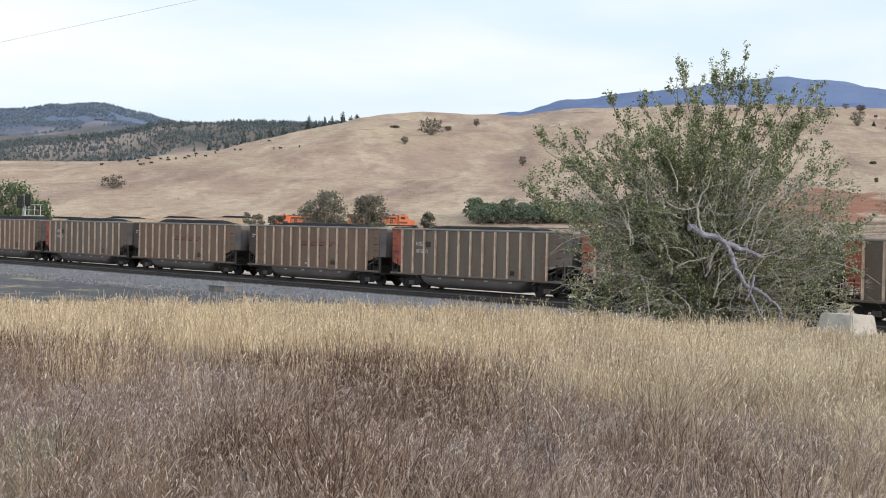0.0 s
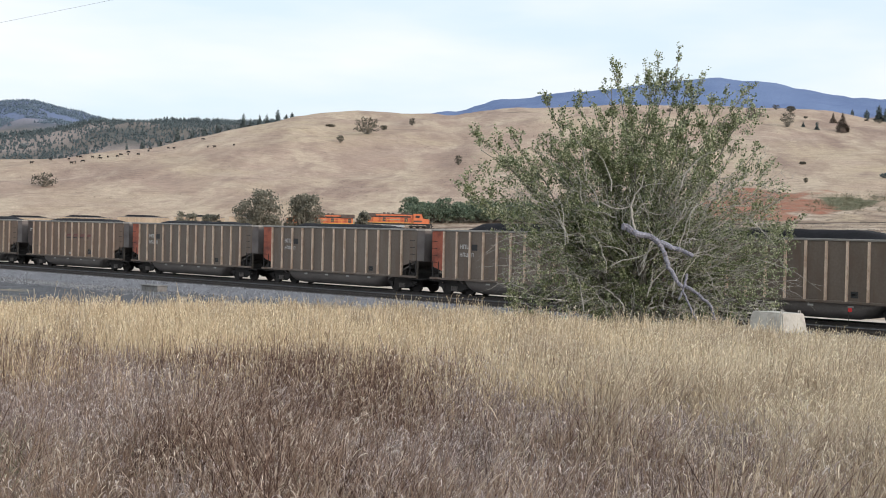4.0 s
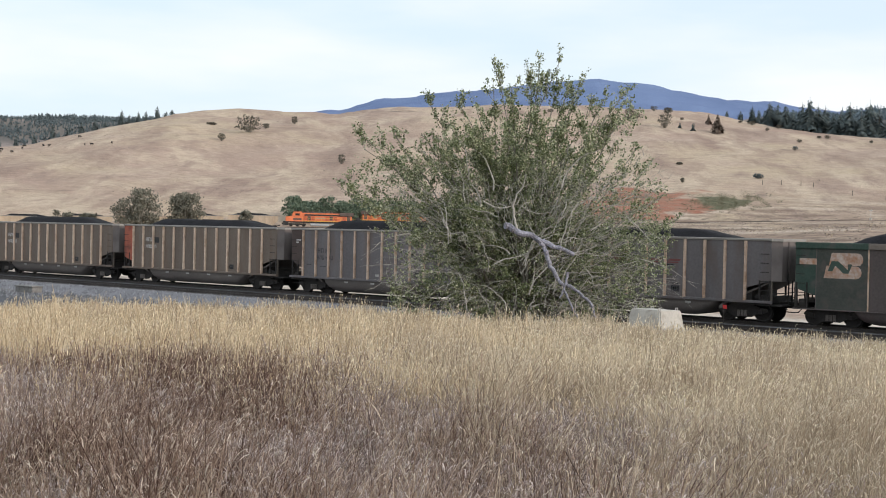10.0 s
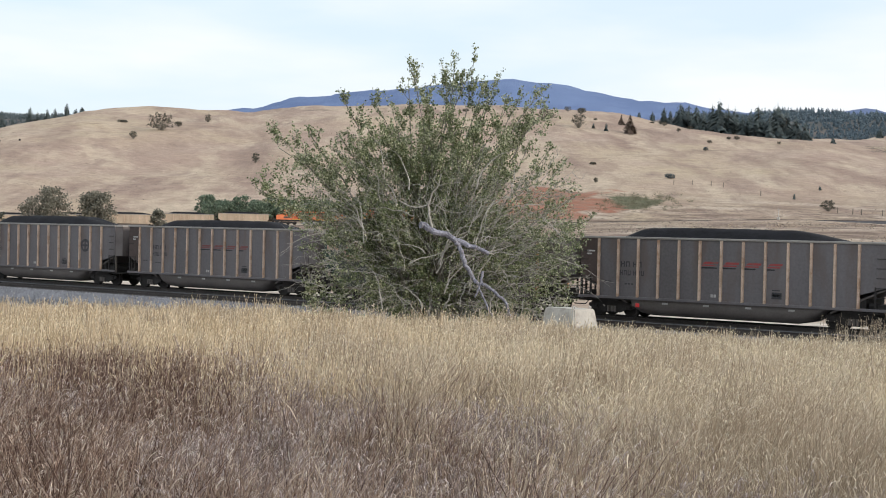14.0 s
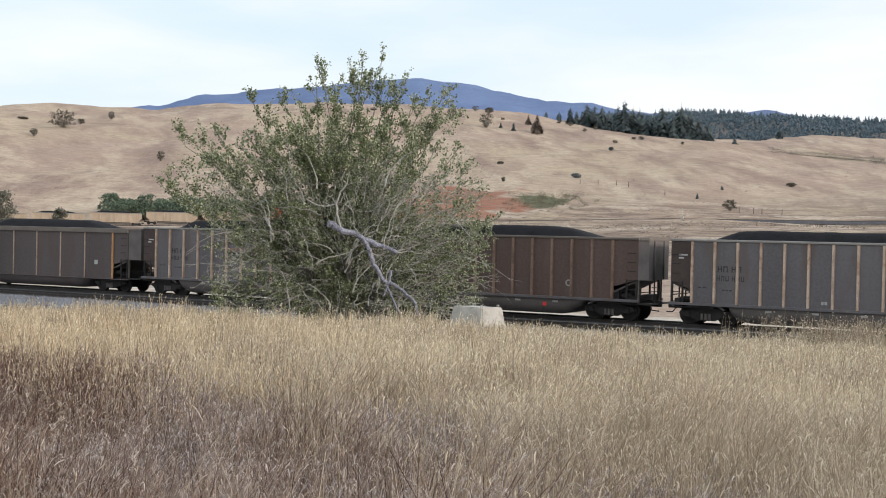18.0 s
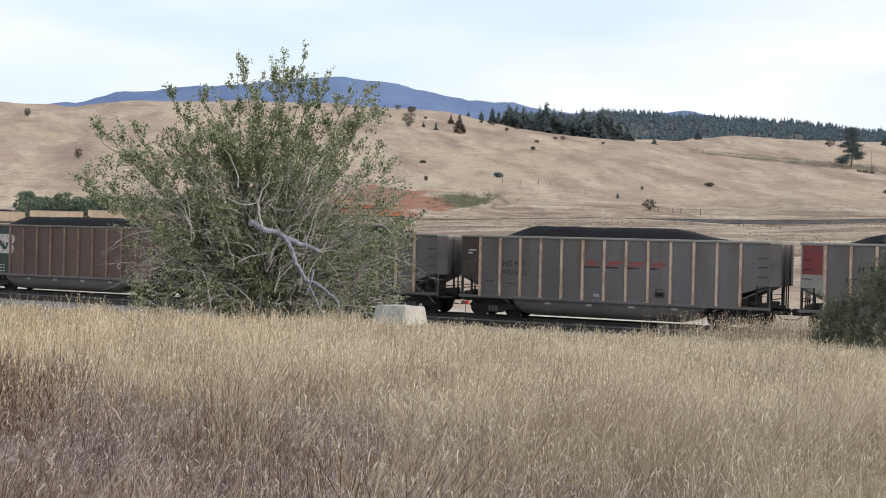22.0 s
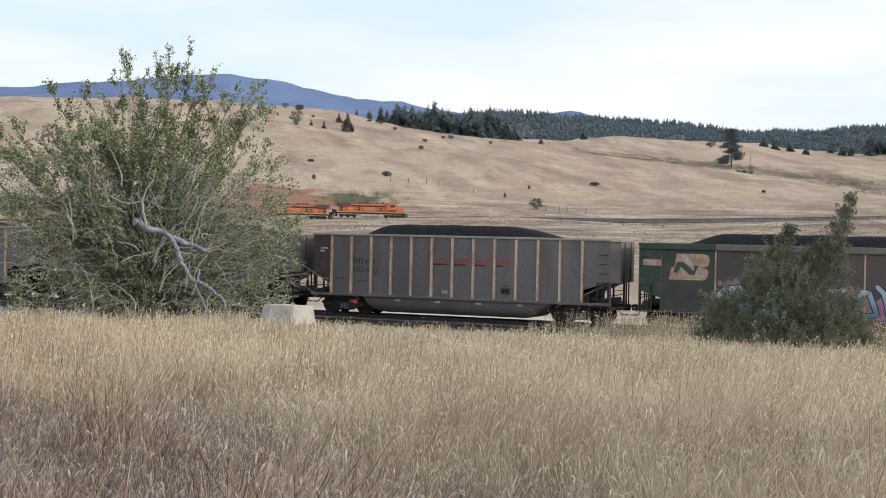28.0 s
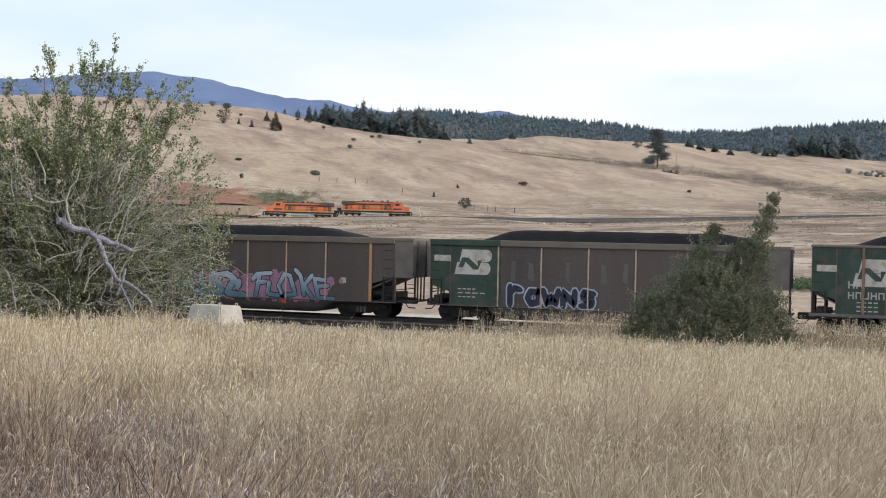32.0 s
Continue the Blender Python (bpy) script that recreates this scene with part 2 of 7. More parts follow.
M_COW = surface("black_hide", (0.012, 0.010, 0.009), (0.03, 0.024, 0.02), 2, 9, 0.8, 0, 0.0)
M_GALV = surface("galvanised_steel", (0.45, 0.46, 0.47), (0.62, 0.63, 0.64), 2, 14, 0.45, 0.6, 0.1)
M_WOOD = surface("grey_wood_pole", (0.09, 0.075, 0.06), (0.16, 0.14, 0.12), 1.2, 13, 0.9, 0, 0.3)
M_DEADTWIG = surface("pale_twig", (0.27, 0.255, 0.225), (0.46, 0.44, 0.40), 2, 14, 0.9, 0, 0.2)
M_WILLOW = foliage("willow_leaf", (0.085, 0.122, 0.085), (0.15, 0.20, 0.135), (0.23, 0.28, 0.19), 0.8, 0.3)
M_HILLB = foliage("scrub_leaf", (0.06, 0.056, 0.042), (0.10, 0.092, 0.07), (0.15, 0.135, 0.105), 0.9, 0.1)
M_REDPINE = foliage("rusty_needle", (0.085, 0.062, 0.048), (0.150, 0.108, 0.082), (0.21, 0.158, 0.122), 0.9, 0.05)
# Paler, bluer needle copies: distance haze is put into these four colours.
M_FARPINE = foliage("hazed_far_conifer", (0.092, 0.118, 0.128), (0.118, 0.150, 0.158), (0.155, 0.185, 0.190), 0.95, 0.2)
M_RIDGEPINE = foliage("hazed_ridge_conifer", (0.105, 0.145, 0.178), (0.130, 0.176, 0.205), (0.165, 0.208, 0.230), 0.95, 0.25)
M_STANDPINE = foliage("hazed_crest_conifer", (0.078, 0.104, 0.108), (0.112, 0.142, 0.140), (0.160, 0.188, 0.176), 0.9, 0.25)
M_HAZEPINE = foliage("hazed_distant_conifer", (0.12, 0.165, 0.215), (0.145, 0.195, 0.245), (0.175, 0.225, 0.275), 0.95, 0.0)
M_BELT = foliage("belt_leaf", (0.105, 0.098, 0.082), (0.150, 0.138, 0.116), (0.21, 0.193, 0.163), 0.95, 0.1)
M_OLIVE = foliage("olive_brush_leaf", (0.125, 0.120, 0.078), (0.19, 0.182, 0.12), (0.28, 0.262, 0.18), 0.9, 0.2)
M_BRUSH = foliage("grey_brush", (0.13, 0.105, 0.085), (0.20, 0.168, 0.138), (0.28, 0.24, 0.20), 0.95, 0.05)
M_STRAW = foliage("straw_blade", (0.20, 0.140, 0.085), (0.635, 0.522, 0.372), (0.96, 0.88, 0.71), 0.7, 0.32, 0.45, 1.6)
M_GOLD = foliage("golden_blade", (0.205, 0.140, 0.082), (0.655, 0.515, 0.338), (0.96, 0.86, 0.65), 0.7, 0.32, 0.45, 1.6)
M_GOLDHEAD = foliage("golden_head", (0.47, 0.36, 0.22), (0.80, 0.675, 0.46), (0.96, 0.88, 0.69), 0.7, 0.3, 0.3, 0.9)
M_STRAWHEAD = foliage("straw_head", (0.46, 0.37, 0.22), (0.785, 0.682, 0.485), (0.96, 0.89, 0.71), 0.7, 0.3, 0.3, 0.9)
M_MAUVE = foliage("mauve_blade", (0.062, 0.042, 0.036), (0.262, 0.198, 0.176), (0.66, 0.56, 0.505), 0.7, 0.25, 0.45, 1.6)
M_MAUVEHEAD = foliage("mauve_head", (0.20, 0.150, 0.138), (0.47, 0.395, 0.365), (0.88, 0.80, 0.74), 0.7, 0.25, 0.3, 1.1)
M_TAWNY = foliage("tawny_blade", (0.16, 0.112, 0.072), (0.47, 0.375, 0.268), (0.82, 0.72, 0.57), 0.7, 0.3, 0.45, 1.6)
M_TAWNYHEAD = foliage("tawny_head", (0.40, 0.315, 0.22), (0.60, 0.505, 0.37), (0.88, 0.80, 0.65), 0.7, 0.3, 0.3, 0.9)
M_RUSTY = foliage("rusty_stem", (0.10, 0.062, 0.043), (0.315, 0.222, 0.162), (0.68, 0.55, 0.43), 0.7, 0.25, 0.5, 1.6)
M_RUSTYHEAD = foliage("rusty_head", (0.20, 0.145, 0.112), (0.42, 0.33, 0.262), (0.84, 0.76, 0.64), 0.7, 0.25, 0.3, 1.3)
M_SAGE = foliage("sage_blade", (0.10, 0.095, 0.06), (0.23, 0.22, 0.14), (0.44, 0.41, 0.29), 0.8, 0.2, 0.3, 1.3)
M_SAGEHEAD = foliage("sage_head", (0.22, 0.20, 0.14), (0.40, 0.37, 0.27), (0.72, 0.67, 0.53), 0.8, 0.2, 0.3, 1.3)
M_STONE = foliage("loose_stone", (0.05, 0.05, 0.056), (0.17, 0.172, 0.185), (0.38, 0.38, 0.40), 0.9, 0.0)
M_WEED = foliage("weed_stalk", (0.05, 0.027, 0.021), (0.115, 0.066, 0.049), (0.30, 0.21, 0.155), 0.8, 0.2, 0.3, 1.4)
M_WEEDHEAD = foliage("weed_head", (0.16, 0.095, 0.072), (0.36, 0.26, 0.20), (0.86, 0.77, 0.65), 0.8, 0.2, 0.3, 1.4)
M_REFL = surface("red_reflector", (0.65, 0.03, 0.03), (0.75, 0.06, 0.06), 2, 14, 0.3, 0, 0.0)
M_CONCD = surface("grimy_concrete", (0.15, 0.145, 0.14), (0.27, 0.26, 0.245), 1.5, 16, 0.9, 0, 0.4, dirt=(0.12, 0.11, 0.10))
M_TEAL = surface("dull_teal", (0.10, 0.20, 0.17), (0.16, 0.28, 0.24), 1.5, 14, 0.6, 0, 0.05)
M_HOODTOP = surface("dusty_hood_top", (0.06, 0.042, 0.035), (0.13, 0.095, 0.08), 0.6, 6, 0.7, 0, 0.0)
M_WIRE = surface("dull_wire", (0.45, 0.47, 0.50), (0.52, 0.54, 0.57), 2, 14, 0.5, 0.0, 0.0)


def ground_material():
    """Dry grass land: straw and mauve-brown drifts, slanting bands with gully shade painted in, haze blue far off, with
    gravel, red earth, pale dirt and brush where the masks say so.
    """
    m, n, l, bs = nodes_of("dry_ground")
    tc = n.new("ShaderNodeTexCoord")

    def noise_of(scale, detail=6, stretch=(1, 1, 1), tip=0.0):
        turn = n.new("ShaderNodeMapping")
        turn.inputs["Rotation"].default_value = (0, radians(-tip), 0)
        l.new(tc.outputs["Object"], turn.inputs[0])
        mp = n.new("ShaderNodeMapping")
        mp.inputs["Scale"].default_value = stretch
        l.new(turn.outputs[0], mp.inputs[0])
        t = n.new("ShaderNodeTexNoise")
        t.inputs["Scale"].default_value, t.inputs["Detail"].default_value = scale, detail
        t.inputs["Roughness"].default_value = 0.62
        l.new(mp.outputs[0], t.inputs["Vector"])
        return t.outputs["Fac"]

    def mixed(fac, a, b):
        x = n.new("ShaderNodeMix")
        x.data_type = "RGBA"
        if isinstance(fac, float):
            x.inputs[0].default_value = fac
        else:
            l.new(fac, x.inputs[0])
        for sock, v in ((x.inputs[6], a), (x.inputs[7], b)):
            if isinstance(v, tuple):
                sock.default_value = (*v, 1)
            else:
                l.new(v, sock)
        return x.outputs[2]

    def stretched(v, lo, hi):
        x = n.new("ShaderNodeMapRange")
        x.inputs[1].default_value, x.inputs[2].default_value = lo, hi
        l.new(v, x.inputs[0])
        return x.outputs[0]

    def mask(name, rag=0.0):
        x = n.new("ShaderNodeAttribute")
        x.attribute_name = name
        if not rag:
            return x.outputs["Fac"]
        ad = n.new("ShaderNodeMath")
        ad.operation = "MULTIPLY_ADD"
        ad.inputs[1].default_value = rag
        l.new(noise_of(0.11, 9, (0.7, 1.0, 2.5)), ad.inputs[0])
        l.new(x.outputs["Fac"], ad.inputs[2])
        return stretched(ad.outputs[0], 0.5 * rag + 0.36, 0.5 * rag + 0.62)

    straw = mixed(stretched(noise_of(0.35, 8), 0.35, 0.65), (0.402, 0.300, 0.236), (0.522, 0.412, 0.328))
    hill = mixed(stretched(noise_of(0.012, 7, (1, 1, 3.0)), 0.42, 0.62), straw, (0.41, 0.30, 0.237))
    hill = mixed(stretched(noise_of(0.0075, 6, (1, 1, 2.0)), 0.44, 0.60), hill, (0.485, 0.385, 0.272))
    hill = mixed(stretched(noise_of(0.05, 8, (0.5, 1.4, 5.0)), 0.5, 0.70), hill, (0.48, 0.378, 0.288))
    hill = mixed(stretched(noise_of(0.22, 8, (0.4, 1.0, 4.0)), 0.56, 0.72), hill, (0.34, 0.252, 0.20))
    hill = mixed(stretched(noise_of(0.9, 8, (1, 1, 2.0)), 0.60, 0.75), hill, (0.17, 0.135, 0.10))
    hill = mixed(stretched(noise_of(0.035, 9, (1.0, 0.25, 9.0)), 0.60, 0.70), hill, (0.24, 0.185, 0.145))
    # Slanting bands: shade of the gullies painted as darker colour, paler straw between.
    for tip, sc, lo, hi, shade in ((9, 0.010, 0.48, 0.66, (0.385, 0.278, 0.222)), (18, 0.014, 0.50, 0.62, (0.325, 0.236, 0.188)), (17, 0.022, 0.50, 0.66, (0.54, 0.432, 0.325)), (20, 0.035, 0.56, 0.70, (0.335, 0.248, 0.20))):
        hill = mixed(stretched(noise_of(sc, 8, (0.55, 0.8, 9.0), tip), lo, hi), hill, shade)
    gravel = mixed(stretched(noise_of(6.0, 8), 0.3, 0.7), (0.05, 0.051, 0.056), (0.21, 0.213, 0.225))
    gravel = mixed(stretched(noise_of(1.2, 8), 0.3, 0.7), gravel, (0.115, 0.115, 0.125))
    gravel = mixed(stretched(noise_of(0.22, 8), 0.54, 0.66), gravel, (0.33, 0.29, 0.21))
    red = mixed(stretched(noise_of(0.25, 7), 0.35, 0.65), (0.36, 0.15, 0.10), (0.33, 0.205, 0.145))
    brush = mixed(stretched(noise_of(0.3, 8), 0.35, 0.65), (0.125, 0.13, 0.078), (0.20, 0.19, 0.125))
    pale = mixed(stretched(noise_of(0.7, 8), 0.35, 0.65), (0.55, 0.50, 0.42), (0.70, 0.65, 0.57))
    wood = mixed(stretched(noise_of(0.012, 8, (1, 1, 2)), 0.40, 0.62), (0.075, 0.092, 0.098), (0.155, 0.142, 0.130))
    rough_land = mixed(stretched(noise_of(0.12, 9, (0.5, 1.0, 3.0)), 0.40, 0.60), hill, (0.215, 0.152, 0.118))
    rough_land = mixed(stretched(noise_of(0.07, 9, (0.4, 1.0, 3.0)), 0.52, 0.62), rough_land, (0.54, 0.44, 0.35))
    rough_land = mixed(stretched(noise_of(0.5, 8), 0.53, 0.64), rough_land, (0.17, 0.13, 0.10))
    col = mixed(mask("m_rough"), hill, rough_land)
    # Thatch and soil, coloured darker to put shade into the gaps between stems.
    thatch_shade = mixed(stretched(noise_of(1.6, 8), 0.35, 0.65), (0.115, 0.082, 0.060), (0.23, 0.175, 0.125))
    for name, c in (("m_thatch_shade", thatch_shade), ("m_gravel", gravel), ("m_pale", pale), ("m_red", red), ("m_brush", brush), ("m_wood", wood), ("m_rock", (0.33, 0.275, 0.25))):
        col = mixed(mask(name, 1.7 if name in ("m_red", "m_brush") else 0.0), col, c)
    # Distance haze painted as a blue base colour where the mask grows.
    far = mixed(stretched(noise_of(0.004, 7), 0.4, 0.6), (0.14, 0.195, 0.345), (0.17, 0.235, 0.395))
    col = mixed(mask("m_haze"), col, far)
    for scale, stretch, lo, hi, dark, pale in ((1.7, (1, 1, 2), 0.30, 0.70, 0.68, 1.22), (0.28, (0.6, 1, 4), 0.32, 0.68, 0.86, 1.12)):
        mr = n.new("ShaderNodeMapRange")
        for i, v in ((1, lo), (2, hi), (3, dark), (4, pale)):
            mr.inputs[i].default_value = v
        l.new(noise_of(scale, 8, stretch), mr.inputs[0])
        sc = n.new("ShaderNodeVectorMath")
        sc.operation = "SCALE"
        l.new(col, sc.inputs[0])
        l.new(mr.outputs[0], sc.inputs["Scale"])
        col = sc.outputs[0]
    l.new(col, bs.inputs["Base Color"])
    bs.inputs["Roughness"].default_value = 0.95
    bs.inputs["Specular IOR Level"].default_value = 0.1
    bp = n.new("ShaderNodeBump")
    bp.inputs["Strength"].default_value, bp.inputs["Distance"].default_value = 0.6, 0.08
    l.new(noise_of(5.0, 6), bp.inputs["Height"])
    b2 = n.new("ShaderNodeBump")
    b2.inputs["Strength"].default_value, b2.inputs["Distance"].default_value = 0.55, 0.9
    l.new(noise_of(0.16, 8, (0.6, 1, 2), 12), b2.inputs["Height"])
    l.new(bp.outputs[0], b2.inputs["Normal"])
    l.new(b2.outputs[0], bs.inputs["Normal"])
    return m


M_GROUND = ground_material()


def end_face_material():
    """Brown-grey end sheet with a smear of soot that the slope of the next load has blown on it."""
    m, n, l, bs = nodes_of("sooted_end_face")
    tc = n.new("ShaderNodeTexCoord")
    nz = n.new("ShaderNodeTexNoise")
    nz.inputs["Scale"].default_value, nz.inputs["Detail"].default_value = 1.3, 6
    l.new(tc.outputs["Object"], nz.inputs["Vector"])
    base = ramp_node(n, [(0.3, (0.125, 0.105, 0.098)), (0.7, (0.20, 0.172, 0.160))])
    l.new(nz.outputs["Fac"], base.inputs[0])
    mp = n.new("ShaderNodeMapping")
    mp.inputs["Scale"].default_value = (0, 0.85, 0.62)
    mp.vector_type = "POINT"
    l.new(tc.outputs["Object"], mp.inputs[0])
    mp.inputs["Location"].default_value = (0, 0.04, -1.30)
    gr = n.new("ShaderNodeTexGradient")
    gr.gradient_type = "SPHERICAL"
    l.new(mp.outputs[0], gr.inputs[0])
    ad = n.new("ShaderNodeMath")
    ad.operation = "MULTIPLY_ADD"
    ad.inputs[1].default_value = 0.8
    l.new(nz.outputs["Fac"], ad.inputs[0])
    l.new(gr.outputs["Fac"], ad.inputs[2])
    mr = n.new("ShaderNodeMapRange")
    mr.inputs[1].default_value, mr.inputs[2].default_value = 0.48, 0.92
    l.new(ad.outputs[0], mr.inputs[0])
    mx = n.new("ShaderNodeMix")
    mx.data_type = "RGBA"
    mx.inputs[7].default_value = (0.022, 0.020, 0.020, 1)
    l.new(mr.outputs[0], mx.inputs[0])
    l.new(base.outputs[0], mx.inputs[6])
    l.new(mx.outputs[2], bs.inputs["Base Color"])
    bs.inputs["Roughness"].default_value = 0.6
    return m


M_ENDFACE = end_face_material()


def spray_material():
    """Sprayed letters that fade from pale blue at the top to teal at the foot."""
    m, n, l, bs = nodes_of("faded_blue_spray")
    tc = n.new("ShaderNodeTexCoord")
    sp = n.new("ShaderNodeSeparateXYZ")
    l.new(tc.outputs["Object"], sp.inputs[0])
    nz = n.new("ShaderNodeTexNoise")
    nz.inputs["Scale"].default_value, nz.inputs["Detail"].default_value = 2.6, 4
    l.new(tc.outputs["Object"], nz.inputs["Vector"])
    ad = n.new("ShaderNodeMath")
    ad.operation = "MULTIPLY_ADD"
    ad.inputs[1].default_value = 0.7
    l.new(nz.outputs["Fac"], ad.inputs[0])
    l.new(sp.outputs["Z"], ad.inputs[2])
    mr = n.new("ShaderNodeMapRange")
    mr.inputs[1].default_value, mr.inputs[2].default_value = 1.05, 2.35
    l.new(ad.outputs[0], mr.inputs[0])
    r = ramp_node(n, [(0.0, (0.07, 0.15, 0.21)), (0.45, (0.17, 0.29, 0.37)), (1.0, (0.46, 0.55, 0.64))])
    l.new(mr.outputs[0], r.inputs[0])
    l.new(r.outputs[0], bs.inputs["Base Color"])
    bs.inputs["Roughness"].default_value = 0.5
    return m


M_FADEBLUE = spray_material()


# ---- mesh helpers ----
def mesh_from(name, verts, faces, material, smooth=False):
    me = bpy.data.meshes.new(name)
    me.from_pydata([tuple(v) for v in verts], [], faces)
    me.materials.append(material)
    if smooth:
        me.polygons.foreach_set("use_smooth", [True] * len(me.polygons))
    me.update()
    return me


def quick_mesh(name, co, tri_idx, loop_len, material, smooth=False):
    """A large mesh straight from arrays; all faces have loop_len corners."""
    me = bpy.data.meshes.new(name)
    nf = len(tri_idx) // loop_len
    me.vertices.add(len(co))
    me.vertices.foreach_set("co", np.asarray(co, dtype=np.float32).ravel())
    me.loops.add(len(tri_idx))
    me.loops.foreach_set("vertex_index", np.asarray(tri_idx, dtype=np.int32))
    me.polygons.add(nf)
    me.polygons.foreach_set("loop_start", np.arange(0, nf * loop_len, loop_len, dtype=np.int32))
    if smooth:
        me.polygons.foreach_set("use_smooth", np.ones(nf, dtype=bool))
    me.materials.append(material)
    me.update(calc_edges=True)
    return me


def part(name, bm, material, parent, label="", smooth=False):
    """Links a bmesh (or a mesh) as one mesh object under a thing or a part."""
    if isinstance(bm, bmesh.types.BMesh):
        me = bpy.data.meshes.new(name)
        bmesh.ops.recalc_face_normals(bm, faces=bm.faces)
        bm.to_mesh(me)
        bm.free()
        me.materials.append(material)
        if smooth:
            me.polygons.foreach_set("use_smooth", [True] * len(me.polygons))
    else:
        me = bm
    ob = new(name, me)
    ob.parent = parent
    if label:
        tagged(ob, label)
    return ob


def add_box(bm, x0, x1, y0, y1, z0, z1, bevel=0.0):
    r = bmesh.ops.create_cube(bm, size=1)
    for v in r["verts"]:
        v.co = Vector(((x0 + x1) / 2 + v.co.x * (x1 - x0), (y0 + y1) / 2 + v.co.y * (y1 - y0), (z0 + z1) / 2 + v.co.z * (z1 - z0)))
    if bevel:
        es = list({e for v in r["verts"] for e in v.link_edges})
        bmesh.ops.bevel(bm, geom=es, offset=bevel, segments=1, affect="EDGES")


def box(*a, bevel=0.0):
    bm = bmesh.new()
    add_box(bm, *a, bevel=bevel)
    return bm


def add_prism(bm, outline, axis, lo, hi):
    """A solid from a closed outline of (u, v), drawn along axis: x -> (y, z), y -> (x, z), z -> (x, y)."""
    def place(u, v, w):
        return {"x": (w, u, v), "y": (u, w, v), "z": (u, v, w)}[axis]
    a = [bm.verts.new(place(u, v, lo)) for u, v in outline]
    b = [bm.verts.new(place(u, v, hi)) for u, v in outline]
    bm.faces.new(a)
    bm.faces.new(b[::-1])
    for i in range(len(a)):
        j = (i + 1) % len(a)
        bm.faces.new((a[i], b[i], b[j], a[j]))


def prism(outline, axis, lo, hi):
    bm = bmesh.new()
    add_prism(bm, outline, axis, lo, hi)
    return bm


def add_tube(bm, pts, radii, sides=6):
    """A tube along pts with a radius at each."""
    rings = []
    for i, p in enumerate(pts):
        a, b = Vector(pts[max(i - 1, 0)]), Vector(pts[min(i + 1, len(pts) - 1)])
        d = (b - a).normalized() if (b - a).length > 1e-6 else Vector((0, 0, 1))
        u = d.orthogonal().normalized()
        w = d.cross(u)
        rings.append([bm.verts.new(Vector(p) + radii[i] * (math.cos(2 * math.pi * k / sides) * u + math.sin(2 * math.pi * k / sides) * w)) for k in range(sides)])
    for r0, r1 in zip(rings, rings[1:]):
        # line up the two rings to avoid twist
        best = min(range(sides), key=lambda s: (r1[s].co - r0[0].co).length)
        for k in range(sides):
            bm.faces.new((r0[k], r0[(k + 1) % sides], r1[(k + 1 + best) % sides], r1[(k + best) % sides]))
    bm.faces.new(rings[0][::-1])
    bm.faces.new(rings[-1])


def tube(pts, radii, sides=6):
    bm = bmesh.new()
    add_tube(bm, pts, radii, sides)
    return bm


def thing(name, m, label, category, group="", kind=""):
    ob = new(name)
    ob.empty_display_size = 0.2
    ob.matrix_basis = m
    return tagged(ob, label, category, group, kind)


# ---- the land ----
TRACK_Y = 57.1          # centre line of the near track
FAR_R = 385.0           # the far leg of the horseshoe curve


def rail_top(x):
    return 0.945 + 0.004 * (x + 20)


PSI_CREST = [-180, -110, -75, -66, -60, -56, -53, -50, -47, -43, -40.5, -34, -27, -25, -22, -18, -13, -8, 1, 12, 40, 110, 180]
EL_CREST = [1, 1.5, 1.85, 2.12, 2.56, 3.22, 4.10, 4.74, 4.93, 5.05, 5.36, 5.6, 5.42, 5.05, 4.62, 4.24, 3.46, 2.98, 1.97, 1.6, 1.5, 1.5, 1]
R_CREST = [900, 900, 640, 620, 640, 680, 740, 800, 840, 860, 870, 880, 840, 800, 760, 730, 680, 640, 600, 600, 800, 900, 900]


def far_el(psi):
    return np.interp(psi, [-180, -70, -43.5, -20, -12, 1, 30, 180], [-1.0, -0.95, -0.14, 0.76, 0.82, 1.28, 1.5, -1.0])


def crest(psi):
    return float(np.interp(psi, PSI_CREST, EL_CREST)), float(np.interp(psi, PSI_CREST, R_CREST))


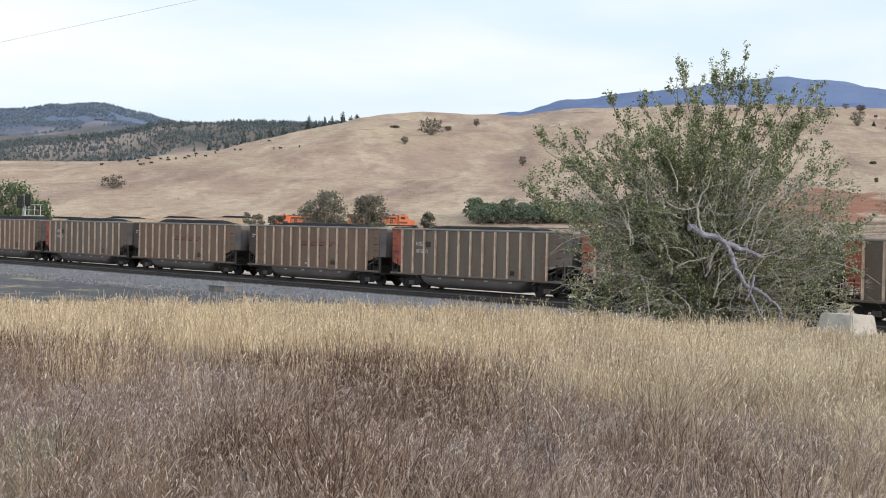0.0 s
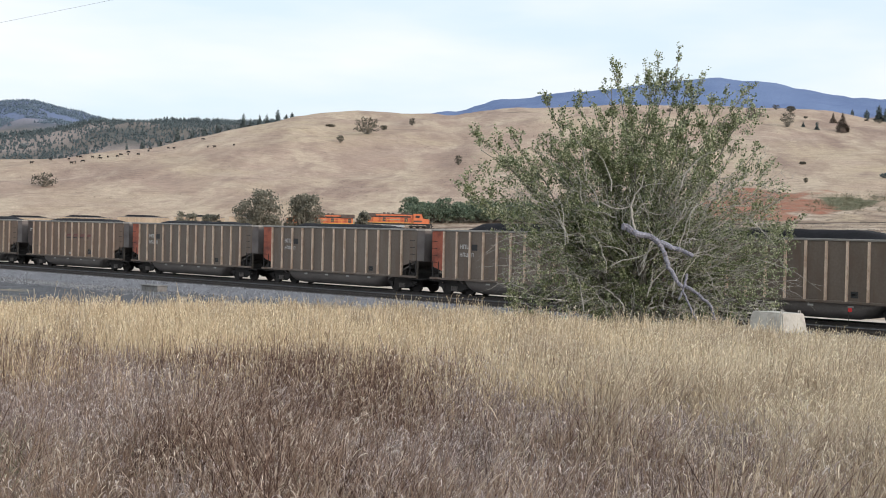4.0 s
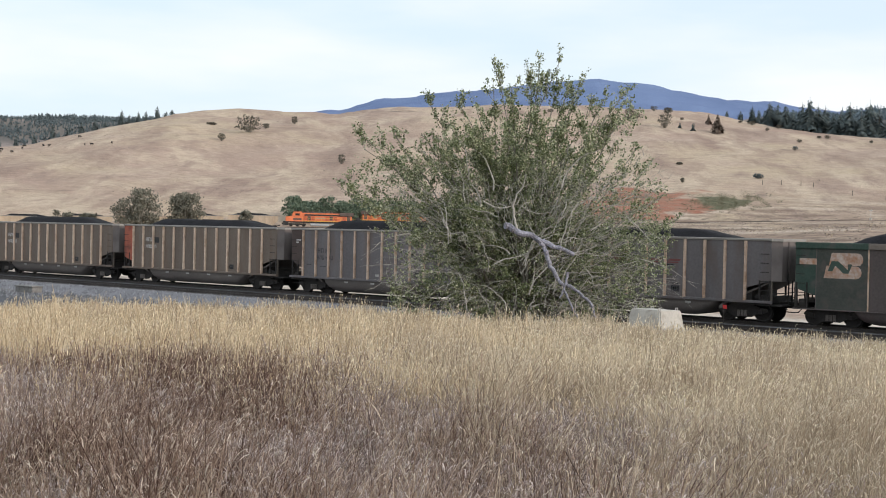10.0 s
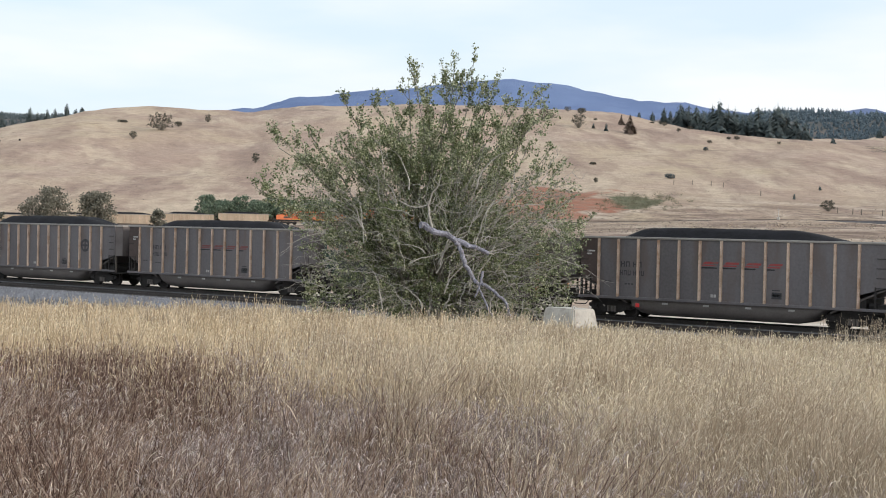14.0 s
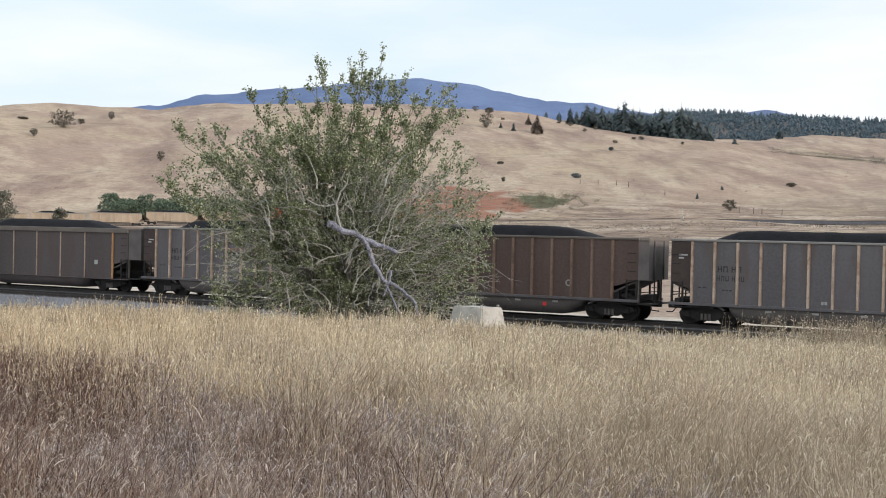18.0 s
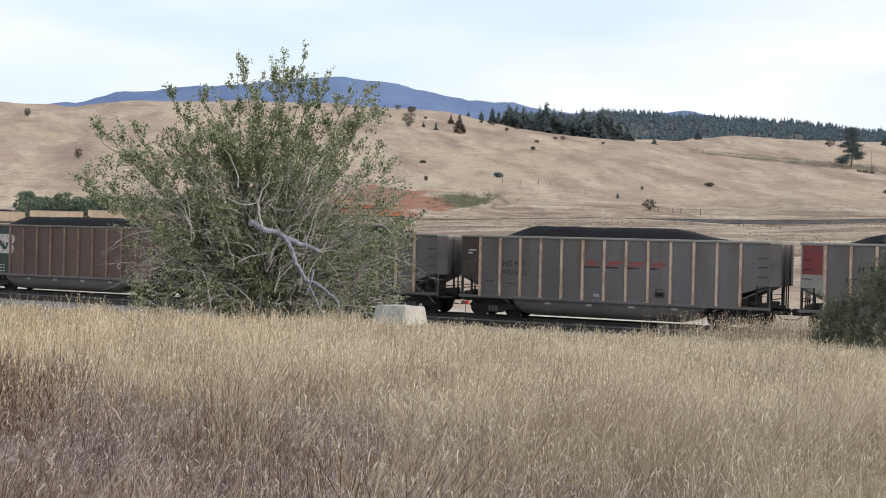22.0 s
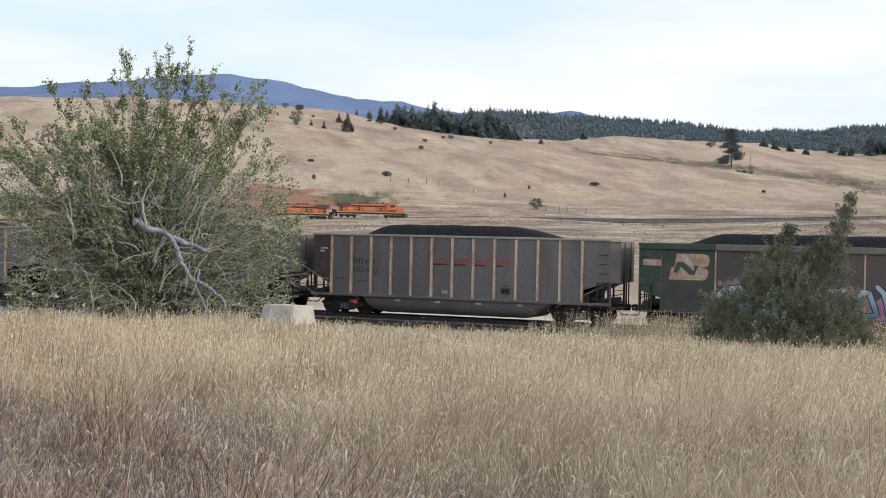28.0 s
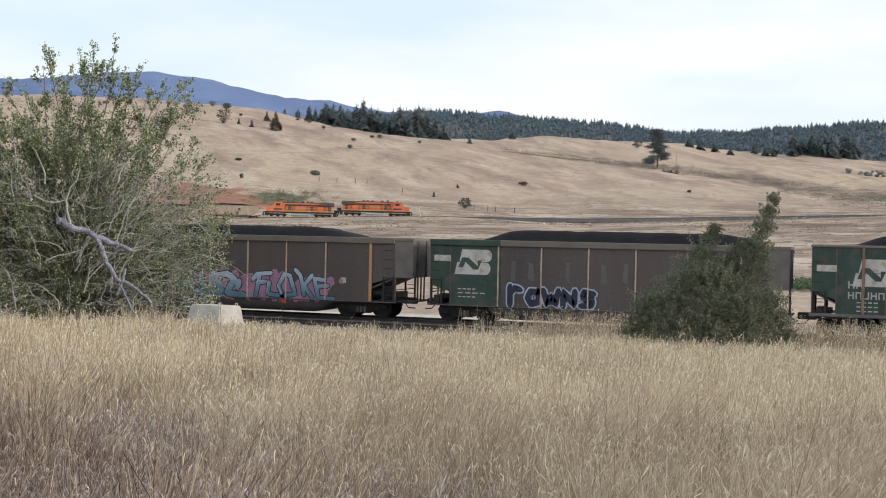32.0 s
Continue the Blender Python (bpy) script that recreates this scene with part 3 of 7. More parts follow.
def land_height(psi, r):
    """Height of the land in direction psi (degrees to the right of +y) at distance r, before fine relief."""
    t = math.tan
    ec, rc = crest(psi)
    zf = EYE + FAR_R * t(radians(far_el(psi)))
    zc = EYE + rc * t(radians(ec))
    el2 = np.interp(psi, [-180, -70, -60, -52, -46, -40, -26, -22, -18, -13, -8, -3, 1, 15, 180], [1, 1.8, 2.0, 3.0, 3.8, 4.0, 4.6, 4.6, 4.32, 4.36, 4.28, 3.9, 3.6, 3.0, 1])
    el3 = np.interp(psi, [-180, -75, -66, -62.5, -58, -55, -50, -45, -26, -23, -18, -15, -13, -8, -5.5, -1, 1, 10, 180], [1, 2.2, 2.75, 3.3, 4.05, 4.15, 4.5, 4.2, 4.9, 5.3, 5.3, 5.3, 5.05, 4.75, 4.72, 4.95, 5.1, 5.3, 1])
    el4 = np.interp(psi, [-180, -80, -65.5, -63, -61.6, -59.8, -58, -54, -48, -30, -23, -20, -16, -10, 0, 20, 180], [1, 3.7, 4.42, 4.68, 4.88, 4.72, 4.25, 3.8, 3.8, 4.5, 5.4, 5.58, 5.5, 4.6, 4.4, 4.0, 1])
    el5 = np.interp(psi, [-180, -70, -48, -43, -40.9, -37, -34, -31.5, -28.8, -26.3, -23.7, -20, -12, 0, 180], [1, 2, 4.45, 5.24, 5.81, 6.30, 6.65, 6.92, 6.66, 6.14, 5.88, 5.4, 4.0, 4.0, 1])
    rs = [0, 62, 70, 110, 220, FAR_R - 14, FAR_R - 5, FAR_R + 5, FAR_R + 16, FAR_R + 0.35 * (rc - FAR_R), FAR_R + 0.75 * (rc - FAR_R), rc, rc + 90, 1000, 1080, 1200, 1340, 1560, 1750, 1900, 2500, 2700, 3000, 4400, 4500, 4800]
    gap = zc - zf
    berm = np.interp(psi, [-50, -46, -18, -14], [0, 1, 1, 0])   # the lip of the cutting hides the ballast here
    zs = [EYE - 1.6, EYE - 4.76, 0.15, 0.3, max(-0.6, zf - 3.6), zf - 2.6 + 1.9 * berm, zf - 1.3 + 1.4 * berm, zf - 0.6, zf + 0.8, zf + 0.30 * gap, zf + 0.76 * gap, zc, zc - 4,
          EYE + 1000 * t(radians(el2 - 0.30)), EYE + 1080 * t(radians(el2)), EYE + 1200 * t(radians(el2 - 0.3)), EYE + 1340 * t(radians(min(el2, el3) - 0.4)),
          EYE + 1560 * t(radians(el3 - 0.35)), EYE + 1750 * t(radians(el3)), EYE + 1900 * t(radians(el3 - 0.7)),
          EYE + 2500 * t(radians(el4 - 0.5)), EYE + 2700 * t(radians(el4)), EYE + 3000 * t(radians(el4 - 0.8)),
          EYE + 4400 * t(radians(el5 - 0.15)), EYE + 4500 * t(radians(el5)), EYE + 4800 * t(radians(el5 - 0.6))]
    return np.interp(r, rs, zs)


def relief(x, y, r):
    """Fine unevenness of the hillsides, nothing near the viewer or the tracks."""
    if r < 130 or abs(r - FAR_R) < 18:
        return 0.0
    a = noise.fractal(Vector((x * 0.006, y * 0.006, 3.1)), 0.9, 2.1, 5)
    b = noise.fractal(Vector((x * 0.03, y * 0.03, 7.7)), 0.9, 2.1, 4)
    k = min(1.0, (r - 130) / 200) * min(1.0, (abs(r - FAR_R) - 18) / 60)
    c = abs(noise.noise(Vector((x * 0.013 + 0.4 * a, y * 0.005, 1.3)))) - 0.25
    return k * (a * 0.0050 * min(r, 2500) + b * 0.0013 * min(r, 2500) - c * 0.0060 * min(r, 1200))


def near_height(x, y):
    """Height of the land round the viewer and the near track."""
    r = math.hypot(x, y)
    psi = math.degrees(math.atan2(x, y))
    z = land_height(psi, r)
    # the track bed: a low flat formation
    d = abs(y - TRACK_Y)
    bed = rail_top(max(-260, min(160, x))) - 0.62
    if d < 16:
        k = max(0.0, min(1.0, (16 - d) / 9))
        k = k * k * (3 - 2 * k)
        z = z * (1 - k) + bed * k
    return z


def build_ground():
    fine = np.arange(-70, 6.01, 0.4)
    coarse = np.concatenate([np.arange(8, 180, 4.0), np.arange(-180, -71, 4.0)])
    psis = np.concatenate([fine, coarse])
    rs = np.concatenate([[0.5, 2, 4], np.arange(6, 100, 1.6), np.geomspace(100, 350, 34)[:-1], np.arange(350, 420, 4), np.geomspace(420, 1000, 60), np.geomspace(1015, 4800, 64)])
    na, nr = len(psis), len(rs)
    Z = np.zeros((na, nr))
    for i, p in enumerate(psis):
        s, c = math.sin(radians(p)), math.cos(radians(p))
        for j, r in enumerate(rs):
            x, y = r * s, r * c
            Z[i, j] = near_height(x, y) if r < 300 else land_height(p, r)
    # soften the creases between the slopes
    S = Z.copy()
    for _ in range(2):
        S[:, 1:-1] = (S[:, :-2] + 2 * S[:, 1:-1] + S[:, 2:]) / 4
    co = np.zeros((na * nr + 1, 3))
    attrs = {k: np.zeros(na * nr + 1) for k in ("m_thatch_shade", "m_rough", "m_gravel", "m_pale", "m_red", "m_brush", "m_wood", "m_rock", "m_haze")}
    for i, p in enumerate(psis):
        s, c = math.sin(radians(p)), math.cos(radians(p))
        ec, rc = crest(p)
        for j, r in enumerate(rs):
            x, y = r * s, r * c
            q = i * nr + j
            co[q] = (x, y, S[i, j] + relief(x, y, r))
            wob = 3 * noise.noise(Vector((x * 0.08, y * 0.08, 0)))
            if r < 66:
                attrs["m_thatch_shade"][q] = max(0, min(1, (44 - y) / 2)) * max(0, min(1, (64 - r) / 3))
            if r < 330:
                grassy = min(1, max(0, (y - 42.5 - 0.6 * wob) / 2)) if r < 64 else 1.0
                attrs["m_gravel"][q] = grassy * max(0, min(1, (67 - y + 0.4 * wob) / 2)) * (1 if y > 0 else 0)
                attrs["m_pale"][q] = max(0, min(1, 1 - abs(y - 69 - wob * 0.5) / 4)) * 0.9
                if y > 0 and x < -70:
                    attrs["m_pale"][q] = max(attrs["m_pale"][q], 0.55 * max(0, min(1, 1 - abs(y - 47.2 - wob * 0.4) / 2.6)) * min(1, (-70 - x) / 8))
            if 90 < r < 560:
                attrs["m_rough"][q] = min(1, (r - 90) / 60) * (1.0 if r < FAR_R + 10 else max(0, 1 - (r - FAR_R - 10) / (90 if p > -40 else 15)))
            w = noise.noise(Vector((x * 0.02, y * 0.02, 5)))
            dr, dp = (r - 440) / 46, (p + 29.2) / 4.6
            attrs["m_red"][q] = max(0, min(0.95, 1.4 * (1 - dr * dr - dp * dp) + w + 1.6 * noise.noise(Vector((x * 0.06, y * 0.06, 8)))))
            dr, dp = (r - 440) / 21, (p + 25.6) / 1.5
            attrs["m_brush"][q] = max(0, min(0.92, 1.7 * (1 - dr * dr - dp * dp) + w + noise.noise(Vector((x * 0.07, y * 0.07, 2)))))
            if p > -24 and 600 < r < 1060:   # brush along the draw behind the right-hand slope
                attrs["m_brush"][q] = max(attrs["m_brush"][q], max(0, min(1, 1 - abs(r - rc - 60 - 60 * w) / 60)) * max(0, min(1, (p + 12) / 5)))
            if 1180 < r < 3400:
                attrs["m_wood"][q] = max(0, min(1, (r - 1180) / 110)) * (0.86 if p < -45 else 0.95 if p > -24 else 0.3)
                if p < -44 and r < 2300:
                    attrs["m_rock"][q] = max(0, min(0.85, 3.0 * (noise.fractal(Vector((x * 0.009, y * 0.006, 4.0)), 0.9, 2.1, 4) - 0.02)))
            # painted haze sets in over the farthest hills and the mountain
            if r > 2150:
                attrs["m_haze"][q] = min(1, (r - 2150) / 300) * (1.0 if r > 3300 else (0.72 if p < -50 else 0.85))
    co[-1] = (0, 0, EYE - 1.6)
    order = np.argsort(psis)
    idx = []
    for a in range(na):
        i, k = order[a], order[(a + 1) % na]
        for j in range(nr - 1):
            idx += [i * nr + j, i * nr + j + 1, k * nr + j + 1, k * nr + j]
    faces = [tuple(idx[i:i + 4]) for i in range(0, len(idx), 4)] + [tuple(int(i) * nr for i in order)]
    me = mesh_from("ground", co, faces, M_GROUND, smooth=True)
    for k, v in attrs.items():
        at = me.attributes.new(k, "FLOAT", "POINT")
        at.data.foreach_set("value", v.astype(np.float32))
    return tagged(new("ground", me), "rolling dry grassland rising from a field to bare hills and far haze-blue mountains", "ground", kind="structure")


GROUND = build_ground()
LAND = BVHTree.FromPolygons([v.co for v in GROUND.data.vertices], [tuple(p.vertices) for p in GROUND.data.polygons])


def height_at(x, y):
    """Height of the built land at a place."""
    p, nrm, f, d = LAND.ray_cast(Vector((x, y, 3000)), Vector((0, 0, -1)))
    return p.z if p else 0.0


def at_dir(psi, r):
    """The place on the land in direction psi at distance r."""
    x, y = float(r * math.sin(radians(psi))), float(r * math.cos(radians(psi)))
    return Vector((x, y, height_at(x, y)))


def on_sight(psi, el, r0=395.0, r1=2400.0):
    """Where a line of sight at that elevation meets the hillside."""
    p, e = radians(psi), radians(el)
    d = Vector((math.sin(p) * math.cos(e), math.cos(p) * math.cos(e), math.sin(e)))
    start = Vector((0, 0, EYE)) + d * float(r0)
    q, nrm, f, far = LAND.ray_cast(start, d)
    return q if q and q.length < r1 else at_dir(psi, 700)


# ---- the near track ----
SIDING = 4.3    # the empty second track lies this much nearer


def build_track():
    x0, x1 = -230.0, 90.0
    slope = 0.004
    bed = prism([(TRACK_Y - 7.9, -0.66), (TRACK_Y - 6.3, -0.203), (TRACK_Y - 2.8, -0.203), (TRACK_Y - 2.3, -0.15), (TRACK_Y - 1.9, -0.15), (TRACK_Y - 1.6, -0.172), (TRACK_Y + 1.75, -0.172), (TRACK_Y + 3.4, -0.62)], "x", x0, x1)
    for v in bed.verts:
        v.co.z += rail_top(v.co.x)
    tr = thing("railway_track", Matrix.Identity(4), "two straight railway tracks on grey ballast with rusty rails", "railway track", kind="structure")
    part("ballast_bed", bed, M_BALLAST, tr, "grey crushed-stone ballast")
    for s in (-0.755, 0.755, -0.755 - SIDING, 0.755 - SIDING):
        y, dz = TRACK_Y + s, (-0.03 if s < -2 else 0.0)
        o = [(y - 0.075, -0.17), (y + 0.075, -0.17), (y + 0.07, -0.15), (y + 0.012, -0.13), (y + 0.012, -0.045), (y + 0.037, -0.03), (y + 0.037, 0), (y - 0.037, 0), (y - 0.037, -0.03), (y - 0.012, -0.045), (y - 0.012, -0.13), (y - 0.07, -0.15)]
        b = prism(o, "x", x0, x1)
        for v in b.verts:
            v.co.z += rail_top(v.co.x) + dz
        part("rail", b, M_RAIL, tr, "worn steel rail")
    return tr


TRACK = build_track()


# ---- coal cars ----
CAR_PITCH, CAR_V, CAR_X0 = 16.13, 5.703, -62.53
HALF, TOP = 7.40, 3.92


def wheel_mesh():
    bm = bmesh.new()
    rings = []
    for y, r in ((-0.07, 0.10), (-0.07, 0.34), (-0.05, 0.36), (-0.07, 0.44), (-0.06, 0.457), (0.05, 0.462), (0.055, 0.49), (0.085, 0.49), (0.085, 0.10)):
        rings.append([bm.verts.new((r * math.cos(a * math.pi / 10), y, r * math.sin(a * math.pi / 10))) for a in range(20)])
    for a, b in zip(rings, rings[1:]):
        for k in range(20):
            bm.faces.new((a[k], a[(k + 1) % 20], b[(k + 1) % 20], b[k]))
    bm.faces.new(rings[0])
    bm.faces.new(rings[-1][::-1])
    return bm


def bogie(parent, x):
    """A two-axle truck: side frames with springs, axles and wheels."""
    b = part("bogie", box(x - 0.22, x + 0.22, -1.0, 1.0, 0.42, 0.72, bevel=0.03), M_UNDER, parent, "grimy cast-steel bogie")
    for s in (-1, 1):
        o = [(-1.28, 0.52), (-1.22, 0.64), (-0.9, 0.68), (-0.45, 0.80), (0.45, 0.80), (0.9, 0.68), (1.22, 0.64), (1.28, 0.52), (1.05, 0.40), (0.78, 0.42), (0.42, 0.22), (-0.42, 0.22), (-0.78, 0.42), (-1.05, 0.40)]
        lo, hi = sorted((s * 0.98, s * 1.14))
        part("side_frame", prism([(x + u, v) for u, v in o], "y", lo, hi), M_UNDER, b)
        for dx in (-0.17, 0.0, 0.17):
            part("spring", tube([(x + dx, s * 1.16, 0.26), (x + dx, s * 1.16, 0.54)], [0.075, 0.075], 8), M_TUB, b)
        for dx in (-0.89, 0.89):
            w = part("wheel", wheel_mesh(), M_UNDER, b, "dark steel wheel")
            w.matrix_basis = pose(x + dx, s * 0.755, 0.462, 0, 0, 0 if s < 0 else 180)
            part("axle_box", box(x + dx - 0.13, x + dx + 0.13, min(s * 1.0, s * 1.22), max(s * 1.0, s * 1.22), 0.36, 0.60, bevel=0.03), M_UNDER, b)
    return b


def coal_heap(seed, low=0.0, far=0.0):
    """A long crowned heap of coal, flush with the car's rim at its edges."""
    rnd = random.Random(seed)
    nx, ny = 44, 10
    x0, x1 = -5.2 + rnd.uniform(-0.4, 0.4), 5.9 + far + rnd.uniform(-0.4, 0.5)
    hi = 0.52 + rnd.uniform(-0.06, 0.06) - low
    V, Fc = [], []
    for i in range(nx + 1):
        u = i / nx
        x = -7.15 + 14.3 * u
        rise = max(0.0, min(1.0, (x - x0 + 1.0) / 2.4)) * max(0.0, min(1.0, (x1 - x + 0.7) / 4.2))
        rise = rise * rise * (3 - 2 * rise)
        for j in range(ny + 1):
            y = -1.42 + 2.84 * j / ny
            c = min(1.0, (1.42 - abs(y)) / 0.75)
            z = TOP - 0.16 + (hi + 0.1) * rise * c + 0.05 * noise.noise(Vector((x * 1.3, y * 1.3, seed * 7.1)))
            V.append((x, y, z))
    for i in range(nx):
        for j in range(ny):
            a = i * (ny + 1) + j
            Fc.append((a, a + ny + 1, a + ny + 2, a + 1))
    return mesh_from("coal_load", V, Fc, M_COAL, smooth=True)


RIB_X = [-6.40 + 1.045 * i for i in range(13)]


def coal_car(kind):
    """kind: 'plain', 'red' (red end panel), 'cap' (dark red upper end panel) or 'green' (smooth sides, green lettering panel)."""
    smooth = kind in ("green", "long")
    right, face = (7.75, 0.85) if kind == "long" else (7.65, 0.80) if smooth else (HALF, 0.44)   # the smooth cars are longer
    top = TOP - (0.12 if smooth else 0.0)
    names = {"plain": "grey-brown steel coal car with tan upright ribs, heaped with coal", "red": "brown coal car with a faded red end panel, heaped with coal",
             "cap": "grey coal car with a dark red end square, heaped with coal", "green": "smooth brown coal car with a dark green end panel", "long": "long smooth brown coal car with a dark green panel", "gribs": "ribbed maroon-brown coal car with a dark green end panel", "brown": "brown ribbed steel coal car heaped with black coal"}
    car = thing("coal_car", Matrix.Identity(4), names[kind], "coal car", "coal cars of the near train")
    side_m = M_MAROON if kind == "gribs" else M_SMOOTH if smooth else {"red": M_BROWN, "brown": M_SUNBROWN}.get(kind, M_STEEL)
    chord_m = M_CHORDB if smooth or kind == "gribs" else M_CHORD
    z_low = 0.80 if smooth else 1.04
    for s in (-1, 1):
        y0, y1 = sorted((s * 1.50, s * 1.535))
        o = [(-6.45, z_low), *([(right, z_low)] if kind == "long" else [(right - 1.2, z_low), (right - 1.2, 1.62), (right, 1.98)]), (right, top - 0.1), (-6.45, top - 0.1)]
        part("side_sheet", prism(o, "y", y0, y1), side_m, car, "dull weathered side sheet")
        pm = {"plain": M_ENDP, "brown": M_ENDP, "red": M_RED, "cap": M_CHORD, "green": M_GREEN, "long": M_GREEN, "gribs": M_GREEN}[kind]
        o = [(-HALF, 1.98), (-6.45, 1.62), (-6.45, top - 0.1), (-HALF, top - 0.1)]
        if kind == "red" or smooth:
            o = [(-HALF, 1.70), (-6.45, 1.40), (-6.45, top - 0.1), (-HALF, top - 0.1)]
        ya, yb = sorted((s * 1.50, s * 1.538))
        part("end_panel", prism(o, "y", ya, yb), pm, car, {"plain": "dark brown end panel", "brown": "dark brown end panel", "red": "faded red end panel", "cap": "grey end panel", "green": "dark green end panel", "long": "dark green end panel", "gribs": "dark green end panel"}[kind])
        if kind == "cap":
            yc, yd = sorted((s * 1.538, s * 1.546))
            part("red_square", box(-HALF + 0.04, -6.52, yc, yd, 2.55, top - 0.14), M_DKRED, car, "dark red painted square")
        if smooth or kind == "gribs":
            yc, yd = sorted((s * 1.535, s * 1.541))
            part("green_panel", box(-6.40, -4.0 if smooth else -4.50, yc, yd, z_low + 0.02, top - 0.12), M_GREEN, car, "dark green painted panel")
        ya, yb = sorted((s * 1.46, s * (1.60 if not smooth else 1.63)))
        x_green = -4.06 if smooth else -HALF
        if smooth:
            part("top_chord", box(-HALF, x_green, ya, yb, top - 0.28, top, bevel=0.02), M_GREEN, car, "dark green top rail")
        part("top_chord", box(x_green, right, ya, yb, top - (0.11 if not smooth else 0.28), top, bevel=0.02), chord_m, car, "pale dusty top rail")
        ya, yb = sorted((s * 1.48, s * 1.62))
        part("side_sill", box(-HALF - 0.1, right + 0.1, ya, yb, z_low - (0.13 if not smooth else 0.05), z_low, bevel=0.015), M_BROWN if kind in ("red", "brown") else M_SMOOTH if smooth else M_STEEL, car)
        ribs = RIB_X[1:] if kind == "gribs" else RIB_X if not smooth else [-4.15, -2.15, 0.0, 2.1, 4.35, 6.60] if kind == "long" else [-4.05, -2.0, 0.05, 2.1, 4.15]
        for x in ribs:
            w, d = (0.066, 0.10) if not smooth else (0.035, 0.05)
            o = [(x - w, 1.532), (x + w, 1.532), (x + w * 0.75, 1.535 + d), (x - w * 0.75, 1.535 + d)]
            if s < 0:
                o = [(u, -v) for u, v in o]
            part("rib", prism(o, "z", z_low - 0.02, top - (0.12 if not smooth else 0.29)), M_RIBD if kind == "gribs" else M_RIBW if kind in ("red", "brown") else M_RIB, car)
        if kind == "green":
            ya, yb = sorted((s * 1.535, s * 1.62))
            part("corner_post", box(6.38, 6.52, ya, yb, z_low, top - 0.28, bevel=0.02), M_RUST, car, "rusty orange corner post")
        # end cage and ladder
        for ex in (-1, 1):
            tip = right if ex > 0 else HALF
            for xx in (tip - 0.06, tip - 0.55):
                part("cage_post", box(ex * xx - 0.04, ex * xx + 0.04, min(s * 1.46, s * 1.54), max(s * 1.46, s * 1.54), z_low - 0.02, 1.98), M_UNDER, car)
            for i in range(6):
                z = 1.1 + 0.42 * i
                xa = right - 0.50 if ex > 0 else -HALF + 0.06
                part("rung", tube([(xa, s * 1.60, z), (xa + 0.42, s * 1.60, z)], [0.016, 0.016], 5), M_UNDER, car)
    # ends: upright sheet above, slope sheet below, coupler
    for e in (-1, 1):
        tip = right if e > 0 else HALF
        out = tip + (face if e > 0 else 0.0)
        wide = 1.30 if e > 0 else 1.50
        if e > 0:
            for s in (-1, 1):
                part("corner_sheet", prism([(tip - 0.01, s * 1.50), (tip - 0.01, s * 1.46), (out - 0.03, s * 1.27), (out, s * 1.30)], "z", 1.95, top - 0.06), M_ENDFACE, car)
            part("end_cap", prism([(tip, -1.56), (out + 0.05, -1.34), (out + 0.05, 1.34), (tip, 1.56)], "z", top - 0.12, top - 0.006), chord_m, car)
        part("end_sheet", box(min(e * out, e * (out - 0.04)), max(e * out, e * (out - 0.04)), -wide, wide, 1.95, top - 0.04), M_ENDFACE, car, "brown-grey end sheet smeared with soot")
        part("end_chord", box(min(e * (tip + 0.06), e * (tip - 0.08)), max(e * (tip + 0.06), e * (tip - 0.08)), -1.6, 1.6, top - 0.13, top - 0.004, bevel=0.02), chord_m, car)
        bm = prism([(e * tip, 1.97), (e * tip, 1.90), (e * 4.9, 0.72), (e * 4.9, 0.80)], "y", -1.48, 1.48)
        part("slope_sheet", bm, M_TUB, car)
        for y in (-0.62, 0.62):
            part("end_post", box(min(e * out, e * (out + 0.05)), max(e * out, e * (out + 0.05)), y - 0.05, y + 0.05, 1.96, top - 0.14), M_ENDFACE, car)
        for y in (-1.42, 1.42):
            part("corner_angle", box(min(e * (tip - 0.03), e * (tip + 0.03)), max(e * (tip - 0.03), e * (tip + 0.03)), y - 0.06, y + 0.06, 0.87, top - 0.14), M_CHORDB, car)
        for y in (-0.45, 0.0, 0.45):
            part("cage_bar", box(min(e * (out - 0.05), e * out), max(e * (out - 0.05), e * out), y - 0.035, y + 0.035, 0.84, 1.97), M_UNDER, car)
        part("cage_rail", tube([(e * (tip - 0.02), -1.42, 1.36), (e * (tip - 0.02), 1.42, 1.36)], [0.022, 0.022], 6), M_UNDER, car)
        part("coupler", box(min(e * 7.2, e * (tip + 0.62)), max(e * 7.2, e * (tip + 0.62)), -0.14, 0.14, 0.68, 0.98, bevel=0.04), M_UNDER, car, "dark steel coupler")
        part("bolster_web", prism([(e * 4.95, 0.86), (e * 6.45, 0.86), (e * 6.45, 1.50)], "y", -1.42, 1.42), M_UNDER, car)
        part("end_sill", box(min(e * 6.95, e * 7.25), max(e * 6.95, e * 7.25), -1.44, 1.44, 0.86, 1.22, bevel=0.02), M_UNDER, car)
        part("brake_cylinder", tube([(e * 6.55, -1.25, 1.18), (e * 7.0, -1.25, 1.18)], [0.13, 0.13], 8), M_UNDER, car)
        part("air_hose", tube([(e * (tip + 0.05), -0.35, 0.80), (e * (tip + 0.3), -0.38, 0.52), (e * (tip + 0.62), -0.3, 0.50)], [0.03, 0.03, 0.03], 6), M_UNDER, car, "black rubber brake hose")
        part("platform", box(min(e * 5.4, e * (out + 0.10)), max(e * 5.4, e * (out + 0.10)), -1.46, 1.46, 0.80, 0.86), M_UNDER, car)
        bogie(car, e * 5.85)
